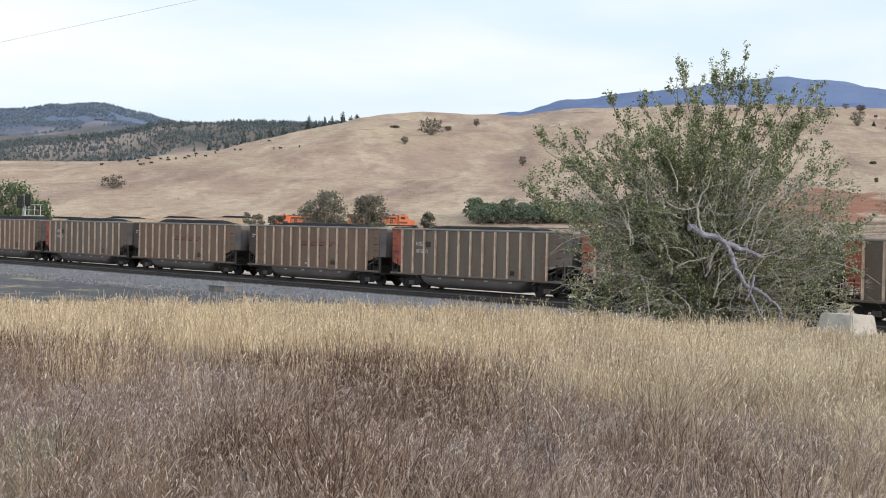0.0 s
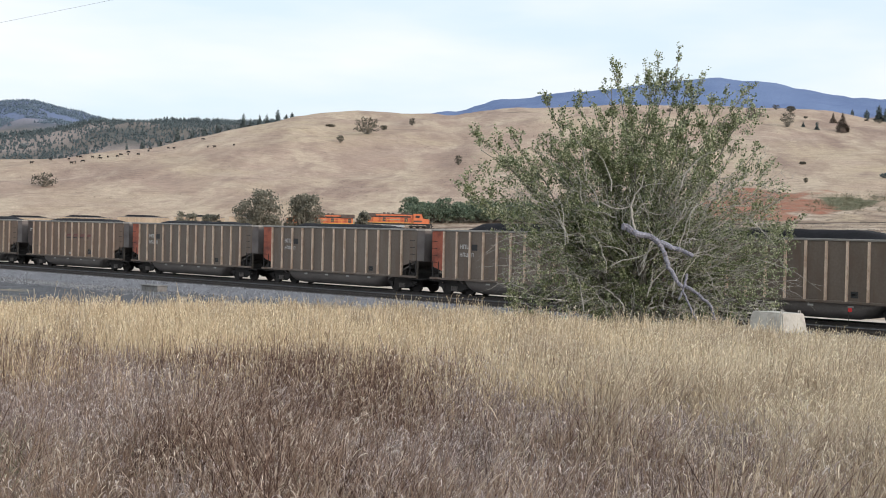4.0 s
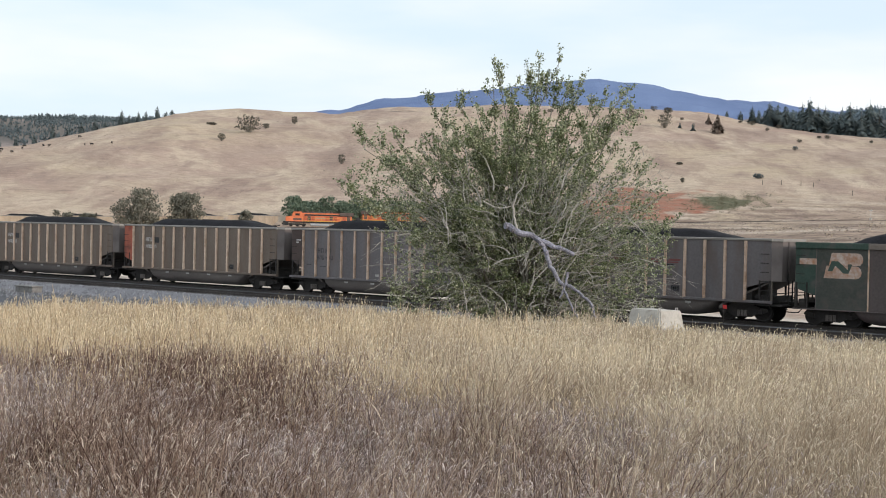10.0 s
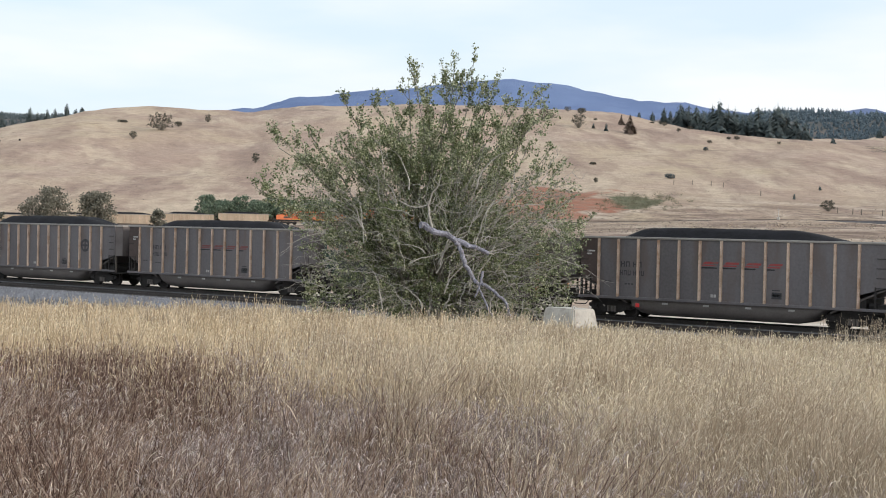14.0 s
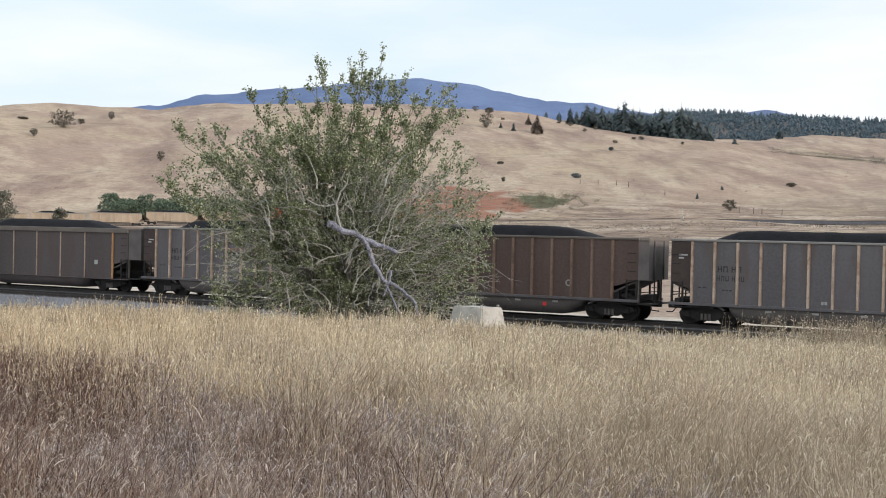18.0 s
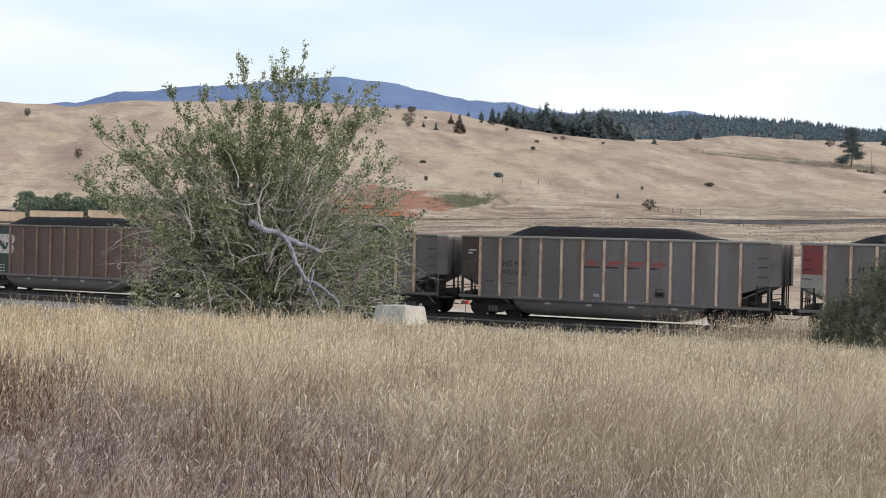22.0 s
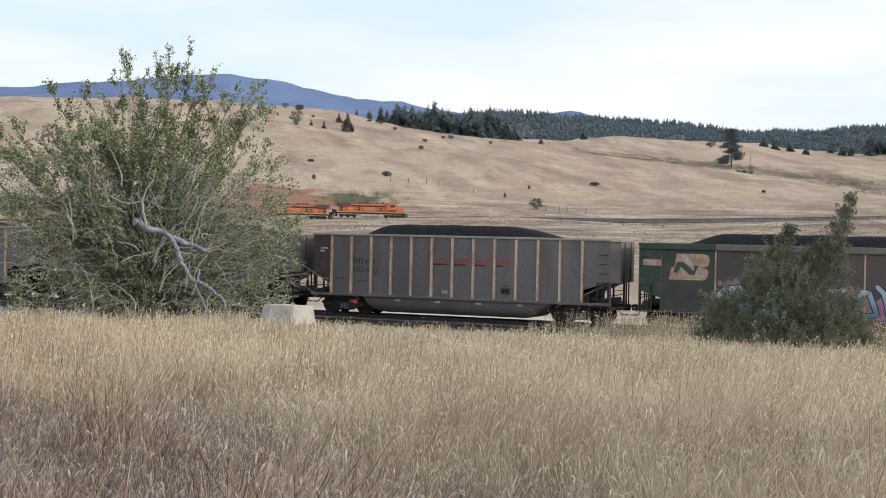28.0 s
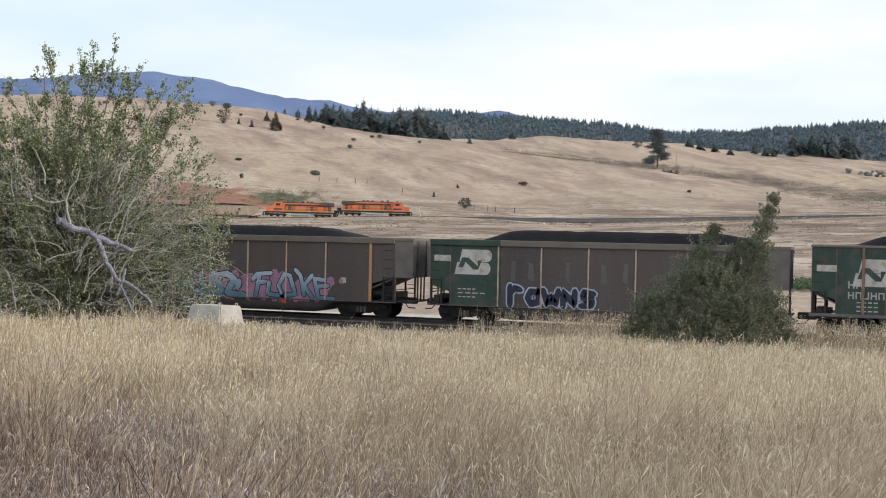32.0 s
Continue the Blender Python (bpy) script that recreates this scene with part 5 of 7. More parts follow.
def far_train():
    out, arc = [], math.degrees(1 / FAR_R)
    lo = locomotive()
    out.append((lo, 11.4 * arc))
    out.append((copy_thing(lo, Matrix.Identity(4)), (22.4 + 11.4) * arc))
    hop = far_hopper()
    for i in range(8):
        out.append((hop if i == 0 else copy_thing(hop, Matrix.Identity(4)), (45.6 + 8.1 + 16.13 * i) * arc))
    return out


FAR_TRAIN = far_train()


def far_track():
    tr = thing("railway_track", Matrix.Identity(4), "far curved railway track on a dark ballast shelf along the hillside", "railway track", kind="structure")
    def swept(o, step):
        bm, prev = bmesh.new(), None
        for p in np.arange(-76, 14.01, step):
            z = EYE + FAR_R * math.tan(radians(float(far_el(p))))
            ring = [bm.verts.new(((FAR_R + u) * math.sin(radians(p)), (FAR_R + u) * math.cos(radians(p)), z + v)) for u, v in o]
            if prev:
                for k in range(len(o) - 1):
                    bm.faces.new((prev[k], prev[k + 1], ring[k + 1], ring[k]))
            prev = ring
        return bm
    part("ballast_bed", swept([(-3.6, -1.1), (-1.8, -0.17), (1.8, -0.17), (3.6, -1.1)], 0.5), M_SHELF, tr, "dark grey ballast shelf")
    for s in (-0.755, 0.755):
        part("rail", swept([(s - 0.04, -0.17), (s - 0.04, 0), (s + 0.04, 0), (s + 0.04, -0.17)], 0.5), M_RAIL, tr)
    return tr


far_track()


# ---- plants ----
def leaf_quads(centres, sizes, rnd, aspect=0.6, droop=0.0):
    """Small folded leaf shapes with random attitudes: four corners each."""
    c = np.asarray(centres, dtype=np.float64)
    n = len(c)
    a = rnd.normal(size=(n, 3))
    a[:, 2] -= droop
    a /= np.linalg.norm(a, axis=1)[:, None]
    b = np.cross(a, rnd.normal(size=(n, 3)))
    b /= np.linalg.norm(b, axis=1)[:, None]
    s = np.asarray(sizes)[:, None]
    co = np.stack([c - a * s * 0.5, c + b * s * 0.5 * aspect, c + a * s * 0.5, c - b * s * 0.5 * aspect], axis=1).reshape(-1, 3)
    return co


def leaf_mesh(name, centres, sizes, material, rnd, aspect=0.6, droop=0.0):
    co = leaf_quads(centres, sizes, rnd, aspect, droop)
    return quick_mesh(name, co, np.arange(len(co)), 4, material)


def curve_points(a, b, c, n):
    """A quadratic bend from a by b to c."""
    return [(1 - t) ** 2 * a + 2 * t * (1 - t) * b + t * t * c for t in (i / n for i in range(n + 1))]


def view_frame(psi, r):
    """Origin on the land, with axes: right, away, up, as seen from the viewer's side."""
    p = at_dir(psi, r)
    s, c = math.sin(radians(psi)), math.cos(radians(psi))
    return Matrix(((c, s, 0, p.x), (-s, c, 0, p.y), (0, 0, 1, p.z), (0, 0, 0, 1)))


# crown tips of the big poplar: (right, up) in metres from its foot
POPLAR_TIPS = [(-7.9, 6.9), (-7.0, 9.4), (-6.6, 8.7), (-5.5, 9.5), (-5.6, 8.5), (-4.8, 9.1), (-4.0, 10.8), (-4.3, 9.5), (-2.8, 11.1), (-3.1, 9.9), (-2.0, 10.7), (-1.2, 12.5), (-1.25, 11.7), (-0.5, 11.8), (0.7, 12.9), (0.25, 12.3),
               (1.55, 13.3), (1.45, 12.7), (2.55, 12.35), (2.0, 12.0), (2.95, 11.3), (2.1, 10.9), (3.4, 11.15), (4.45, 11.7), (4.2, 10.9), (4.8, 10.9), (3.8, 10.3), (4.9, 9.1), (4.1, 9.2), (5.5, 7.9), (4.5, 7.7), (6.0, 6.7), (6.5, 5.8)]
POPLAR_SKIRT = [(5.9, 4.8), (6.1, 3.8), (5.4, 3.0), (-7.2, 6.6), (-6.2, 6.4), (-5.4, 5.7), (-5.2, 4.5), (-5.1, 3.5), (-5.1, 2.6), (-4.9, 2.1), (-4.1, 1.7), (4.9, 2.2), (3.9, 1.7), (6.3, 5.0), (-3.2, 2.4), (2.9, 2.3)]
POPLAR_HEART = [(-4.0, 7.9), (-2.8, 8.7), (-1.4, 9.7), (-0.4, 10.4), (0.8, 9.5), (-2.8, 6.7), (-1.3, 7.5), (0.3, 8.0), (1.5, 9.0), (2.8, 9.0), (3.3, 7.6), (2.1, 6.9), (-4.2, 5.5), (-3.2, 4.3), (-1.5, 5.1), (-0.3, 6.3), (1.2, 5.1),
                (2.9, 5.7), (4.0, 6.2), (4.6, 4.5), (3.4, 4.0), (-2.7, 2.8), (-0.7, 3.4), (0.5, 2.7), (3.2, 2.5), (1.3, 7.8), (-1.8, 5.8), (-4.8, 7.4), (-0.5, 8.9), (-2.2, 9.0), (-3.4, 8.6)]


def leafiness(x, z):
    """How thickly the crown is leaved: full at the upper left, thin at the right and near the ground."""
    k = 1.0 if z > 6.0 else max(0.72, 0.72 + 0.28 * (z - 2.5) / 3.5)
    if x > 2.3:
        k *= max(0.50, 1.0 - 0.22 * (x - 2.3)) if z < 9.8 else 0.85
    return k


def big_poplar():
    rnd, rp = np.random.default_rng(11), random.Random(11)
    tree = thing("poplar_tree", view_frame(-34.6, 55.0), "large bushy grey-green poplar with many bare arching twigs", "tree")
    base = tree.matrix_basis.translation.z
    wood, tangle = bmesh.new(), bmesh.new()
    leaves, sizes = [], []

    def jig(s):
        return Vector((rp.gauss(0, s), rp.gauss(0, s), rp.gauss(0, s)))

    def leafy_twig(p, d, ln, n):
        """A thin shoot with leaves set along it on short stalks, thicker towards its end."""
        e = p + d * ln
        m = p.lerp(e, 0.5) + jig(0.04) + Vector((0, 0, 0.05 * ln))
        if rp.random() < 0.4:
            add_tube(wood, [p, m, e], [0.009, 0.006, 0.003], 3)
        for _ in range(n):
            g = rp.random() ** 0.75
            q = p.lerp(m, 2 * g) if g < 0.5 else m.lerp(e, 2 * g - 1)
            leaves.append(q + jig(0.048))
            sizes.append(rp.uniform(0.06, 0.118))

    def bough(p, d, ln, fullness, lift):
        """A side branch that curves upwards or droops, with leafy shoots along it."""
        end = p + d * ln + Vector((0, 0, lift * ln))
        q = curve_points(p, p + d * ln * 0.55 + jig(0.06), end, 5)
        add_tube(wood, q, [0.012, 0.010, 0.008, 0.006, 0.004, 0.003], 3)
        for _ in range(rp.randint(5, 8)):
            f = rp.uniform(0.15, 1.0) * 5
            i = min(4, int(f))
            s = q[i].lerp(q[i + 1], f - i)
            if rp.random() > fullness:
                continue
            along = (q[i + 1] - q[i]).normalized()
            leafy_twig(s, (along * 0.9 + jig(0.55) + Vector((0.05, 0, 0.25 + lift))).normalized(), rp.uniform(0.22, 0.55), rp.randint(10, 18))

    jobs = [(u, z, 0) for u, z in POPLAR_TIPS] + [(u, z, 1) for u, z in POPLAR_SKIRT] + [(u, z, 2) for u, z in POPLAR_HEART] + [(u, z, 3) for u, z in POPLAR_HEART]
    for u, z, sort in jobs:
        z -= base + (0.68 if sort == 0 and z > 11 else 0.5 if sort == 0 and z > 8 else 0.2)
        deep = rp.uniform(-3.4, 3.0) * (0.45 if z > 8.5 else 1.0)
        if sort == 2:
            deep = rp.uniform(-3.6, -0.6)
        elif sort == 3:
            deep = rp.uniform(0.2, 3.4)
            u, z = u * 0.9 + rp.uniform(-0.8, 0.8), z * 0.93 + rp.uniform(-0.6, 0.6)
        tip = Vector((u, deep, max(0.45, z)))
        foot = Vector((rp.uniform(-1.5, 1.3), rp.uniform(-1.5, 1.2), -0.3))
        reach = tip - foot
        bend = foot + Vector((reach.x * rp.uniform(0.15, 0.5), reach.y * 0.35, reach.z * rp.uniform(0.45, 0.75)))
        if sort == 1 and tip.z < 4.0:
            bend.z = tip.z * 0.9 + rp.uniform(0.8, 2.0)
        pts = curve_points(foot, bend, tip, 9)
        for q in range(2, 9):
            pts[q] = pts[q] + Vector((rp.uniform(-0.16, 0.16), rp.uniform(-0.16, 0.16), rp.uniform(-0.12, 0.12)))
        r0 = rp.uniform(0.045, 0.085) if sort < 2 else rp.uniform(0.025, 0.045)
        radii = [r0 * (1 - 0.9 * i / 9) + 0.005 for i in range(10)]
        if sort < 2:
            part("limb", tube(pts, radii, 6), M_BARK, tree, "thin grey-brown limb")
        else:
            add_tube(wood, pts, radii, 4)
        count = 12 if sort == 0 else 14 if sort == 1 else 17
        for _ in range(count):
            f = rp.uniform(0.34, 1.0) ** 0.8 * 9
            i = min(8, int(f))
            p = pts[i].lerp(pts[i + 1], f - i)
            k = f / 9
            along = (pts[i + 1] - pts[i]).normalized()
            full = leafiness(p.x, p.z + base)
            high = p.z > 5.5
            d = (along * (0.8 if high else 0.35) + Vector((rp.gauss(0, 0.6), rp.gauss(0, 0.7), rp.gauss(0.1, 0.35)))).normalized()
            bough(p, d, rp.uniform(0.45, 1.5) * (1.2 - 0.75 * k), full, 0.35 if high else rp.uniform(-0.25, 0.25))
        # the leader itself ends in a leafy plume
        for _ in range(10 if sort == 0 else 5):
            f = rp.uniform(6.2, 9.0)
            i = min(8, int(f))
            along = (pts[i + 1] - pts[i]).normalized()
            leafy_twig(pts[i].lerp(pts[i + 1], f - i), (along + jig(0.45) + Vector((0.1, 0, 0.3))).normalized(), rp.uniform(0.2, 0.5), rp.randint(7, 13))
    # leafy sprays over the lower front and the right, between the bare twigs
    for cu, su, cz, sz_, n in ((-5.4, 1.7, 6.2, 1.5, 210), (4.7, 1.2, 4.0, 1.9, 170), (4.3, 0.5, 9.3, 0.7, 40), (-2.2, 1.6, 7.2, 1.3, 120)):
        for _ in range(n):
            a, q = rp.uniform(0, 6.283), math.sqrt(rp.random())
            p = Vector((cu + su * q * math.cos(a), rp.uniform(-3.4, 1.8), max(0.4, cz + sz_ * q * math.sin(a))))
            d = (Vector((0.5 if cu > 0 else -0.5, 0, 0.5)) + jig(0.5)).normalized()
            leafy_twig(p, d, rp.uniform(0.25, 0.65), rp.randint(9, 18))
    for n in range(1150):
        if n % 3 == 0:
            p = Vector((rp.uniform(1.8, 5.6), rp.uniform(-4.0, 0.5), rp.uniform(0.5, 6.8)))
        else:
            p = Vector((rp.uniform(-5.0, 4.6), rp.uniform(-4.2, -0.5), 0.3 + 5.2 * rp.random()))
        d = (Vector((p.x * 0.25, 0, 0.15 * (p.z - 2))) + jig(0.6)).normalized()
        leafy_twig(p, d, rp.uniform(0.3, 0.8), rp.randint(10, 22))
    # leafy clumps deep inside, that close the heart of the crown
    for _ in range(250):
        u, z = rp.choice(POPLAR_HEART)
        c = Vector((u * rp.uniform(0.4, 1.0) + rp.gauss(0, 0.5), rp.uniform(-1.8, 2.6), max(0.4, (z - base) * rp.uniform(0.55, 0.97) + rp.gauss(0, 0.4))))
        if rp.random() > 0.25 + 0.75 * leafiness(c.x, c.z + base):
            continue
        s = rp.uniform(0.22, 0.42)
        for _ in range(rp.randint(22, 40)):
            leaves.append(c + Vector((rp.gauss(0, s), rp.gauss(0, s), rp.gauss(0, s * 0.75))))
            sizes.append(rp.uniform(0.08, 0.14))
    # bare pale twigs that arch outwards from the heart, thickest low down and at the right
    for n in range(800):
        if n % 5 < 2:
            a = Vector((rp.uniform(0.6, 5.0), rp.uniform(-4.0, -2.0), rp.uniform(0.4, 6.6)))
        else:
            a = Vector((rp.uniform(-4.8, 3.6), rp.uniform(-4.2, -2.0), 0.25 + 5.8 * rp.random() ** 1.1))
        out = Vector((a.x - 0.2, 0, (a.z - 2.6) * 0.8))
        out = (out.normalized() + Vector((rp.gauss(0, 0.45), rp.gauss(0, 0.2), rp.gauss(0.05, 0.4)))).normalized()
        ln = rp.uniform(0.5, 1.7) if n % 7 else rp.uniform(1.4, 2.6)
        droop = rp.uniform(-0.35, 0.25) * ln
        q = curve_points(a, a + out * ln * 0.55 + Vector((0, 0, rp.uniform(0.0, 0.25) * ln)), a + out * ln + Vector((0, 0, droop)), 5)
        q = [v + jig(0.03) for v in q]
        r0 = rp.uniform(0.007, 0.015) if n % 7 else rp.uniform(0.012, 0.024)
        add_tube(tangle, q, [r0, r0 * 0.9, r0 * 0.75, r0 * 0.6, r0 * 0.45, 0.003], 4)
        for _ in range(rp.randint(1, 4)):
            i = rp.randint(1, 4)
            s = q[i] + ((q[i + 1] - q[i]).normalized() * 0.6 + jig(0.5) + Vector((0, 0, 0.1))).normalized() * rp.uniform(0.2, 0.7)
            add_tube(tangle, [q[i], q[i].lerp(s, 0.5) + jig(0.03), s], [r0 * 0.6, r0 * 0.45, 0.0025], 3)
    for i in range(46):
        a = Vector((rp.uniform(-3.2, 2.6), -4.4 + rp.uniform(0, 0.5), rp.uniform(0.8, 4.2) + (2.4 if i > 26 else 0)))
        d = Vector(((1 if a.x > -0.3 else -1) * rp.uniform(0.4, 2.0), 0.3, rp.uniform(-0.2, 2.2)))
        q = curve_points(a, a + Vector((d.x * 0.2, 0, d.z * 0.7 + 0.2)), a + d, 7)
        for j in range(1, 8):
            q[j] = q[j] + Vector((rp.uniform(-0.07, 0.07), 0, rp.uniform(-0.07, 0.07)))
        r0 = rp.uniform(0.016, 0.036)
        part("bare_limb", tube(q, [r0 * (1 - 0.11 * j) for j in range(8)], 6), M_DEADTWIG, tree, "bare pale grey limb")
    tagged(part("branchwork", wood, M_BARK, tree, "thin grey-brown branchwork"), kind="stuff")
    tagged(part("twig_tangle", tangle, M_DEADTWIG, tree, "bare pale grey twigs"), kind="stuff")
    part("crown", leaf_mesh("crown", [tuple(v) for v in leaves], sizes, M_LEAF, rnd, 0.75, 0.4), M_LEAF, tree, "small grey-green leaves")
    # the bleached broken limb in front
    def px(x, y, w=-4.7):
        return Vector(((x - 1240) * 0.0226, w, (602 - y) * 0.0226))
    def limb(pts, r0, r1, wob=0.05):
        q = []
        for a, b in zip(pts, pts[1:]):
            for i in range(4):
                q.append(a.lerp(b, i / 4) + Vector((rp.uniform(-wob, wob), rp.uniform(-wob, wob), rp.uniform(-wob, wob))))
        q.append(pts[-1])
        n = len(q) - 1
        r0, r1 = 0.85 * r0, 0.9 * r1
        return tube(q, [r0 + (r1 - r0) * i / n + rp.uniform(-0.06, 0.06) * r0 for i in range(n + 1)], 8)
    part("broken_trunk", limb([px(1216, 396), px(1240, 406), px(1276, 420), px(1305, 432), px(1336, 444)], 0.165, 0.085), M_DEAD, tree, "bleached grey broken limb")
    part("dead_limb", limb([px(1278, 424), px(1289, 444), px(1294, 466), px(1316, 494), px(1332, 498), px(1363, 522), px(1376, 547), px(1400, 582)], 0.115, 0.05), M_DEAD, tree, "bleached grey dead limb")
    part("dead_limb", limb([px(1326, 475), px(1324, 492), px(1320, 506), px(1314, 520)], 0.062, 0.04, 0.02), M_DEAD, tree, "bleached grey dead limb")
    part("dead_limb", limb([px(1319, 504), px(1330, 524), px(1340, 546), px(1354, 566)], 0.055, 0.035, 0.02), M_DEAD, tree, "bleached grey dead limb")
    part("dead_branch", limb([px(1236, 402), px(1230, 380), px(1228, 362), px(1234, 342), px(1245, 326), px(1249, 306)], 0.06, 0.022, 0.015), M_DEADTWIG, tree)
    part("dead_branch", limb([px(1245, 326), px(1236, 316), px(1242, 304)], 0.025, 0.01, 0.015), M_DEADTWIG, tree)
    part("dead_branch", limb([px(1245, 328), px(1260, 322), px(1288, 320)], 0.02, 0.008, 0.015), M_DEADTWIG, tree)
    part("dead_branch", limb([px(1176, 354), px(1192, 364), px(1212, 366), px(1236, 358), px(1239, 348)], 0.032, 0.02, 0.015), M_DEADTWIG, tree)
    part("dead_branch", limb([px(1229, 364), px(1220, 350), px(1222, 340)], 0.022, 0.01, 0.015), M_DEADTWIG, tree)
    part("dead_branch", limb([px(1242, 360), px(1253, 370), px(1273, 374), px(1296, 370)], 0.02, 0.01, 0.015), M_DEADTWIG, tree)
    part("dead_branch", limb([px(1198, 464), px(1216, 455), px(1234, 451), px(1254, 444)], 0.035, 0.018, 0.015), M_DEADTWIG, tree)
    part("dead_branch", limb([px(1334, 442), px(1354, 436), px(1374, 429)], 0.028, 0.01, 0.015), M_DEADTWIG, tree)
    part("dead_branch", limb([px(1334, 444), px(1358, 441), px(1380, 445)], 0.025, 0.009, 0.015), M_DEADTWIG, tree)
    part("dead_branch", limb([px(1318, 438), px(1324, 416), px(1328, 394), px(1330, 372), px(1354, 367)], 0.022, 0.009, 0.015), M_DEADTWIG, tree)
    part("dead_branch", limb([px(1286, 444), px(1300, 448), px(1314, 449)], 0.028, 0.014, 0.015), M_DEADTWIG, tree)
    part("dead_branch", limb([px(1270, 414), px(1260, 400), px(1252, 386)], 0.026, 0.012, 0.015), M_DEADTWIG, tree)
    part("dead_branch", limb([px(1426, 356), px(1404, 356), px(1378, 360), px(1367, 372), px(1374, 388)], 0.022, 0.009, 0.015), M_DEADTWIG, tree)
    return tree


def juniper():
    rp, rnd = random.Random(5), np.random.default_rng(5)
    tree = thing("juniper", view_frame(-6.35, 42.0), "dense dark green juniper bush with one leaning spire", "tree")
    wood = bmesh.new()
    pts, sz = [], []
    lobes = [(-2.6, 0, 0.5, 0.55), (-2.0, 0, 1.0, 0.8), (-1.3, 0.2, 1.5, 1.0), (-0.8, 0, 2.1, 0.74), (-0.45, 0, 2.8, 0.5), (-0.05, 0, 3.25, 0.26), (0.0, 0, 3.5, 0.13), (0.1, -0.3, 1.6, 1.35), (0.7, 0, 2.2, 0.66), (1.0, -0.2, 1.3, 1.15),
             (1.35, 0, 2.5, 0.62), (1.45, 0, 3.05, 0.46), (1.62, 0, 3.55, 0.36), (1.74, 0, 3.98, 0.25), (1.88, 0, 4.32, 0.12), (1.9, 0.1, 1.0, 0.75), (2.4, 0, 0.5, 0.5), (0.0, -0.5, 0.6, 1.15), (-1.4, -0.4, 0.6, 0.95), (1.3, -0.5, 0.5, 0.9), (0.9, 0, 2.95, 0.34)]
    for cx, cy, cz, rr in lobes + [(-2.3, 0, 1.2, 0.65), (0.45, 0, 2.5, 0.40), (-0.2, -0.2, 2.15, 0.7), (1.9, 0, 1.5, 0.6)]:
        cx, cz = cx * 0.97, cz * 1.19
        for _ in range(int(190 * rr ** 1.8) + 26):
            d = Vector((rp.gauss(0, 1), rp.gauss(0, 1), rp.gauss(0.25, 1))).normalized()
            base = Vector((cx, cy, cz)) + d * rr * rp.uniform(0.1, 0.85) * (1.0 if rp.random() < 0.86 else 1.35)
            if base.z < 0.05:
                continue
            out = (d + Vector((0.15, 0, 0.6))).normalized()
            ln = rp.uniform(0.16, 0.42) * (0.55 + 0.45 * rr)
            if rp.random() < 0.05:
                add_tube(wood, [base - out * 0.3, base + out * ln * 0.6], [0.014, 0.005], 3)
            for _ in range(24):
                g = rp.random()
                pts.append(base + out * ln * g + Vector((rp.gauss(0, 1), rp.gauss(0, 1), rp.gauss(0, 1))) * 0.075 * (1.15 - g))
                sz.append(rp.uniform(0.05, 0.105))
    for i in range(9):
        a = Vector((rp.uniform(-0.3, 0.3), 0, -0.1))
        part("stem", tube([a, a + Vector((rp.uniform(-0.8, 0.8), rp.uniform(-0.5, 0.5), 1.2)), a + Vector((rp.uniform(-1.8, 1.8), rp.uniform(-0.8, 0.8), 2.4))], [0.08, 0.05, 0.02], 6), M_BARK, tree, "grey stringy stem")
    tagged(part("twigwork", wood, M_BARK, tree, "thin grey twigwork"), kind="stuff")
    part("foliage", leaf_mesh("foliage", [tuple(v) for v in pts], sz, M_JUN, rnd, 0.42, -0.5), M_JUN, tree, "fine dark green sprays")
    return tree


def round_bush(name, where, w, h, leaf_m, label, category="bush", seed=0, leaf=0.30, n=900, bare=0.0, kind_trunk=True):
    """A rounded far shrub or small broadleaf tree: stems and clumps of leaves with gaps."""
    rp, rnd = random.Random(seed), np.random.default_rng(seed)
    ob = thing(name, pose(where.x, where.y, where.z - 0.1), label, category)
    wood, pts, sz = bmesh.new(), [], []
    clumps = []
    for _ in range(90):
        a, rr = rp.uniform(0, 2 * math.pi), math.sqrt(rp.random())
        zz = rp.uniform(0.25, 0.95)
        rad = w / 2 * rr * math.sqrt(max(0.05, 1 - (zz - 0.5) ** 2 * 3.2))
        clumps.append(Vector((rad * math.cos(a), rad * math.sin(a), h * zz)))
    for c in clumps:
        b = Vector((0, 0, h * rp.uniform(0.05, 0.25)))
        if rp.random() < 0.55:
            add_tube(wood, curve_points(Vector((rp.uniform(-0.1, 0.1) * w, 0, 0)), b + Vector((c.x * 0.3, c.y * 0.3, 0)), c, 3), [0.022 * h, 0.015 * h, 0.01 * h, 0.004 * h], 3)
        if rp.random() < bare:
            continue
        for _ in range(n // 90):
            s = 0.062 * (w + h) / 2
            p = c + Vector((rp.gauss(0, s), rp.gauss(0, s), rp.gauss(0, s * 0.7)))
            if p.z > 0.04 * h:
                pts.append(tuple(p))
                sz.append(leaf * rp.uniform(0.6, 1.3))
    part("trunk", wood, M_BARK, ob)
    part("crown", leaf_mesh("crown", pts, sz, leaf_m, rnd, 0.8), leaf_m, ob)
    return ob


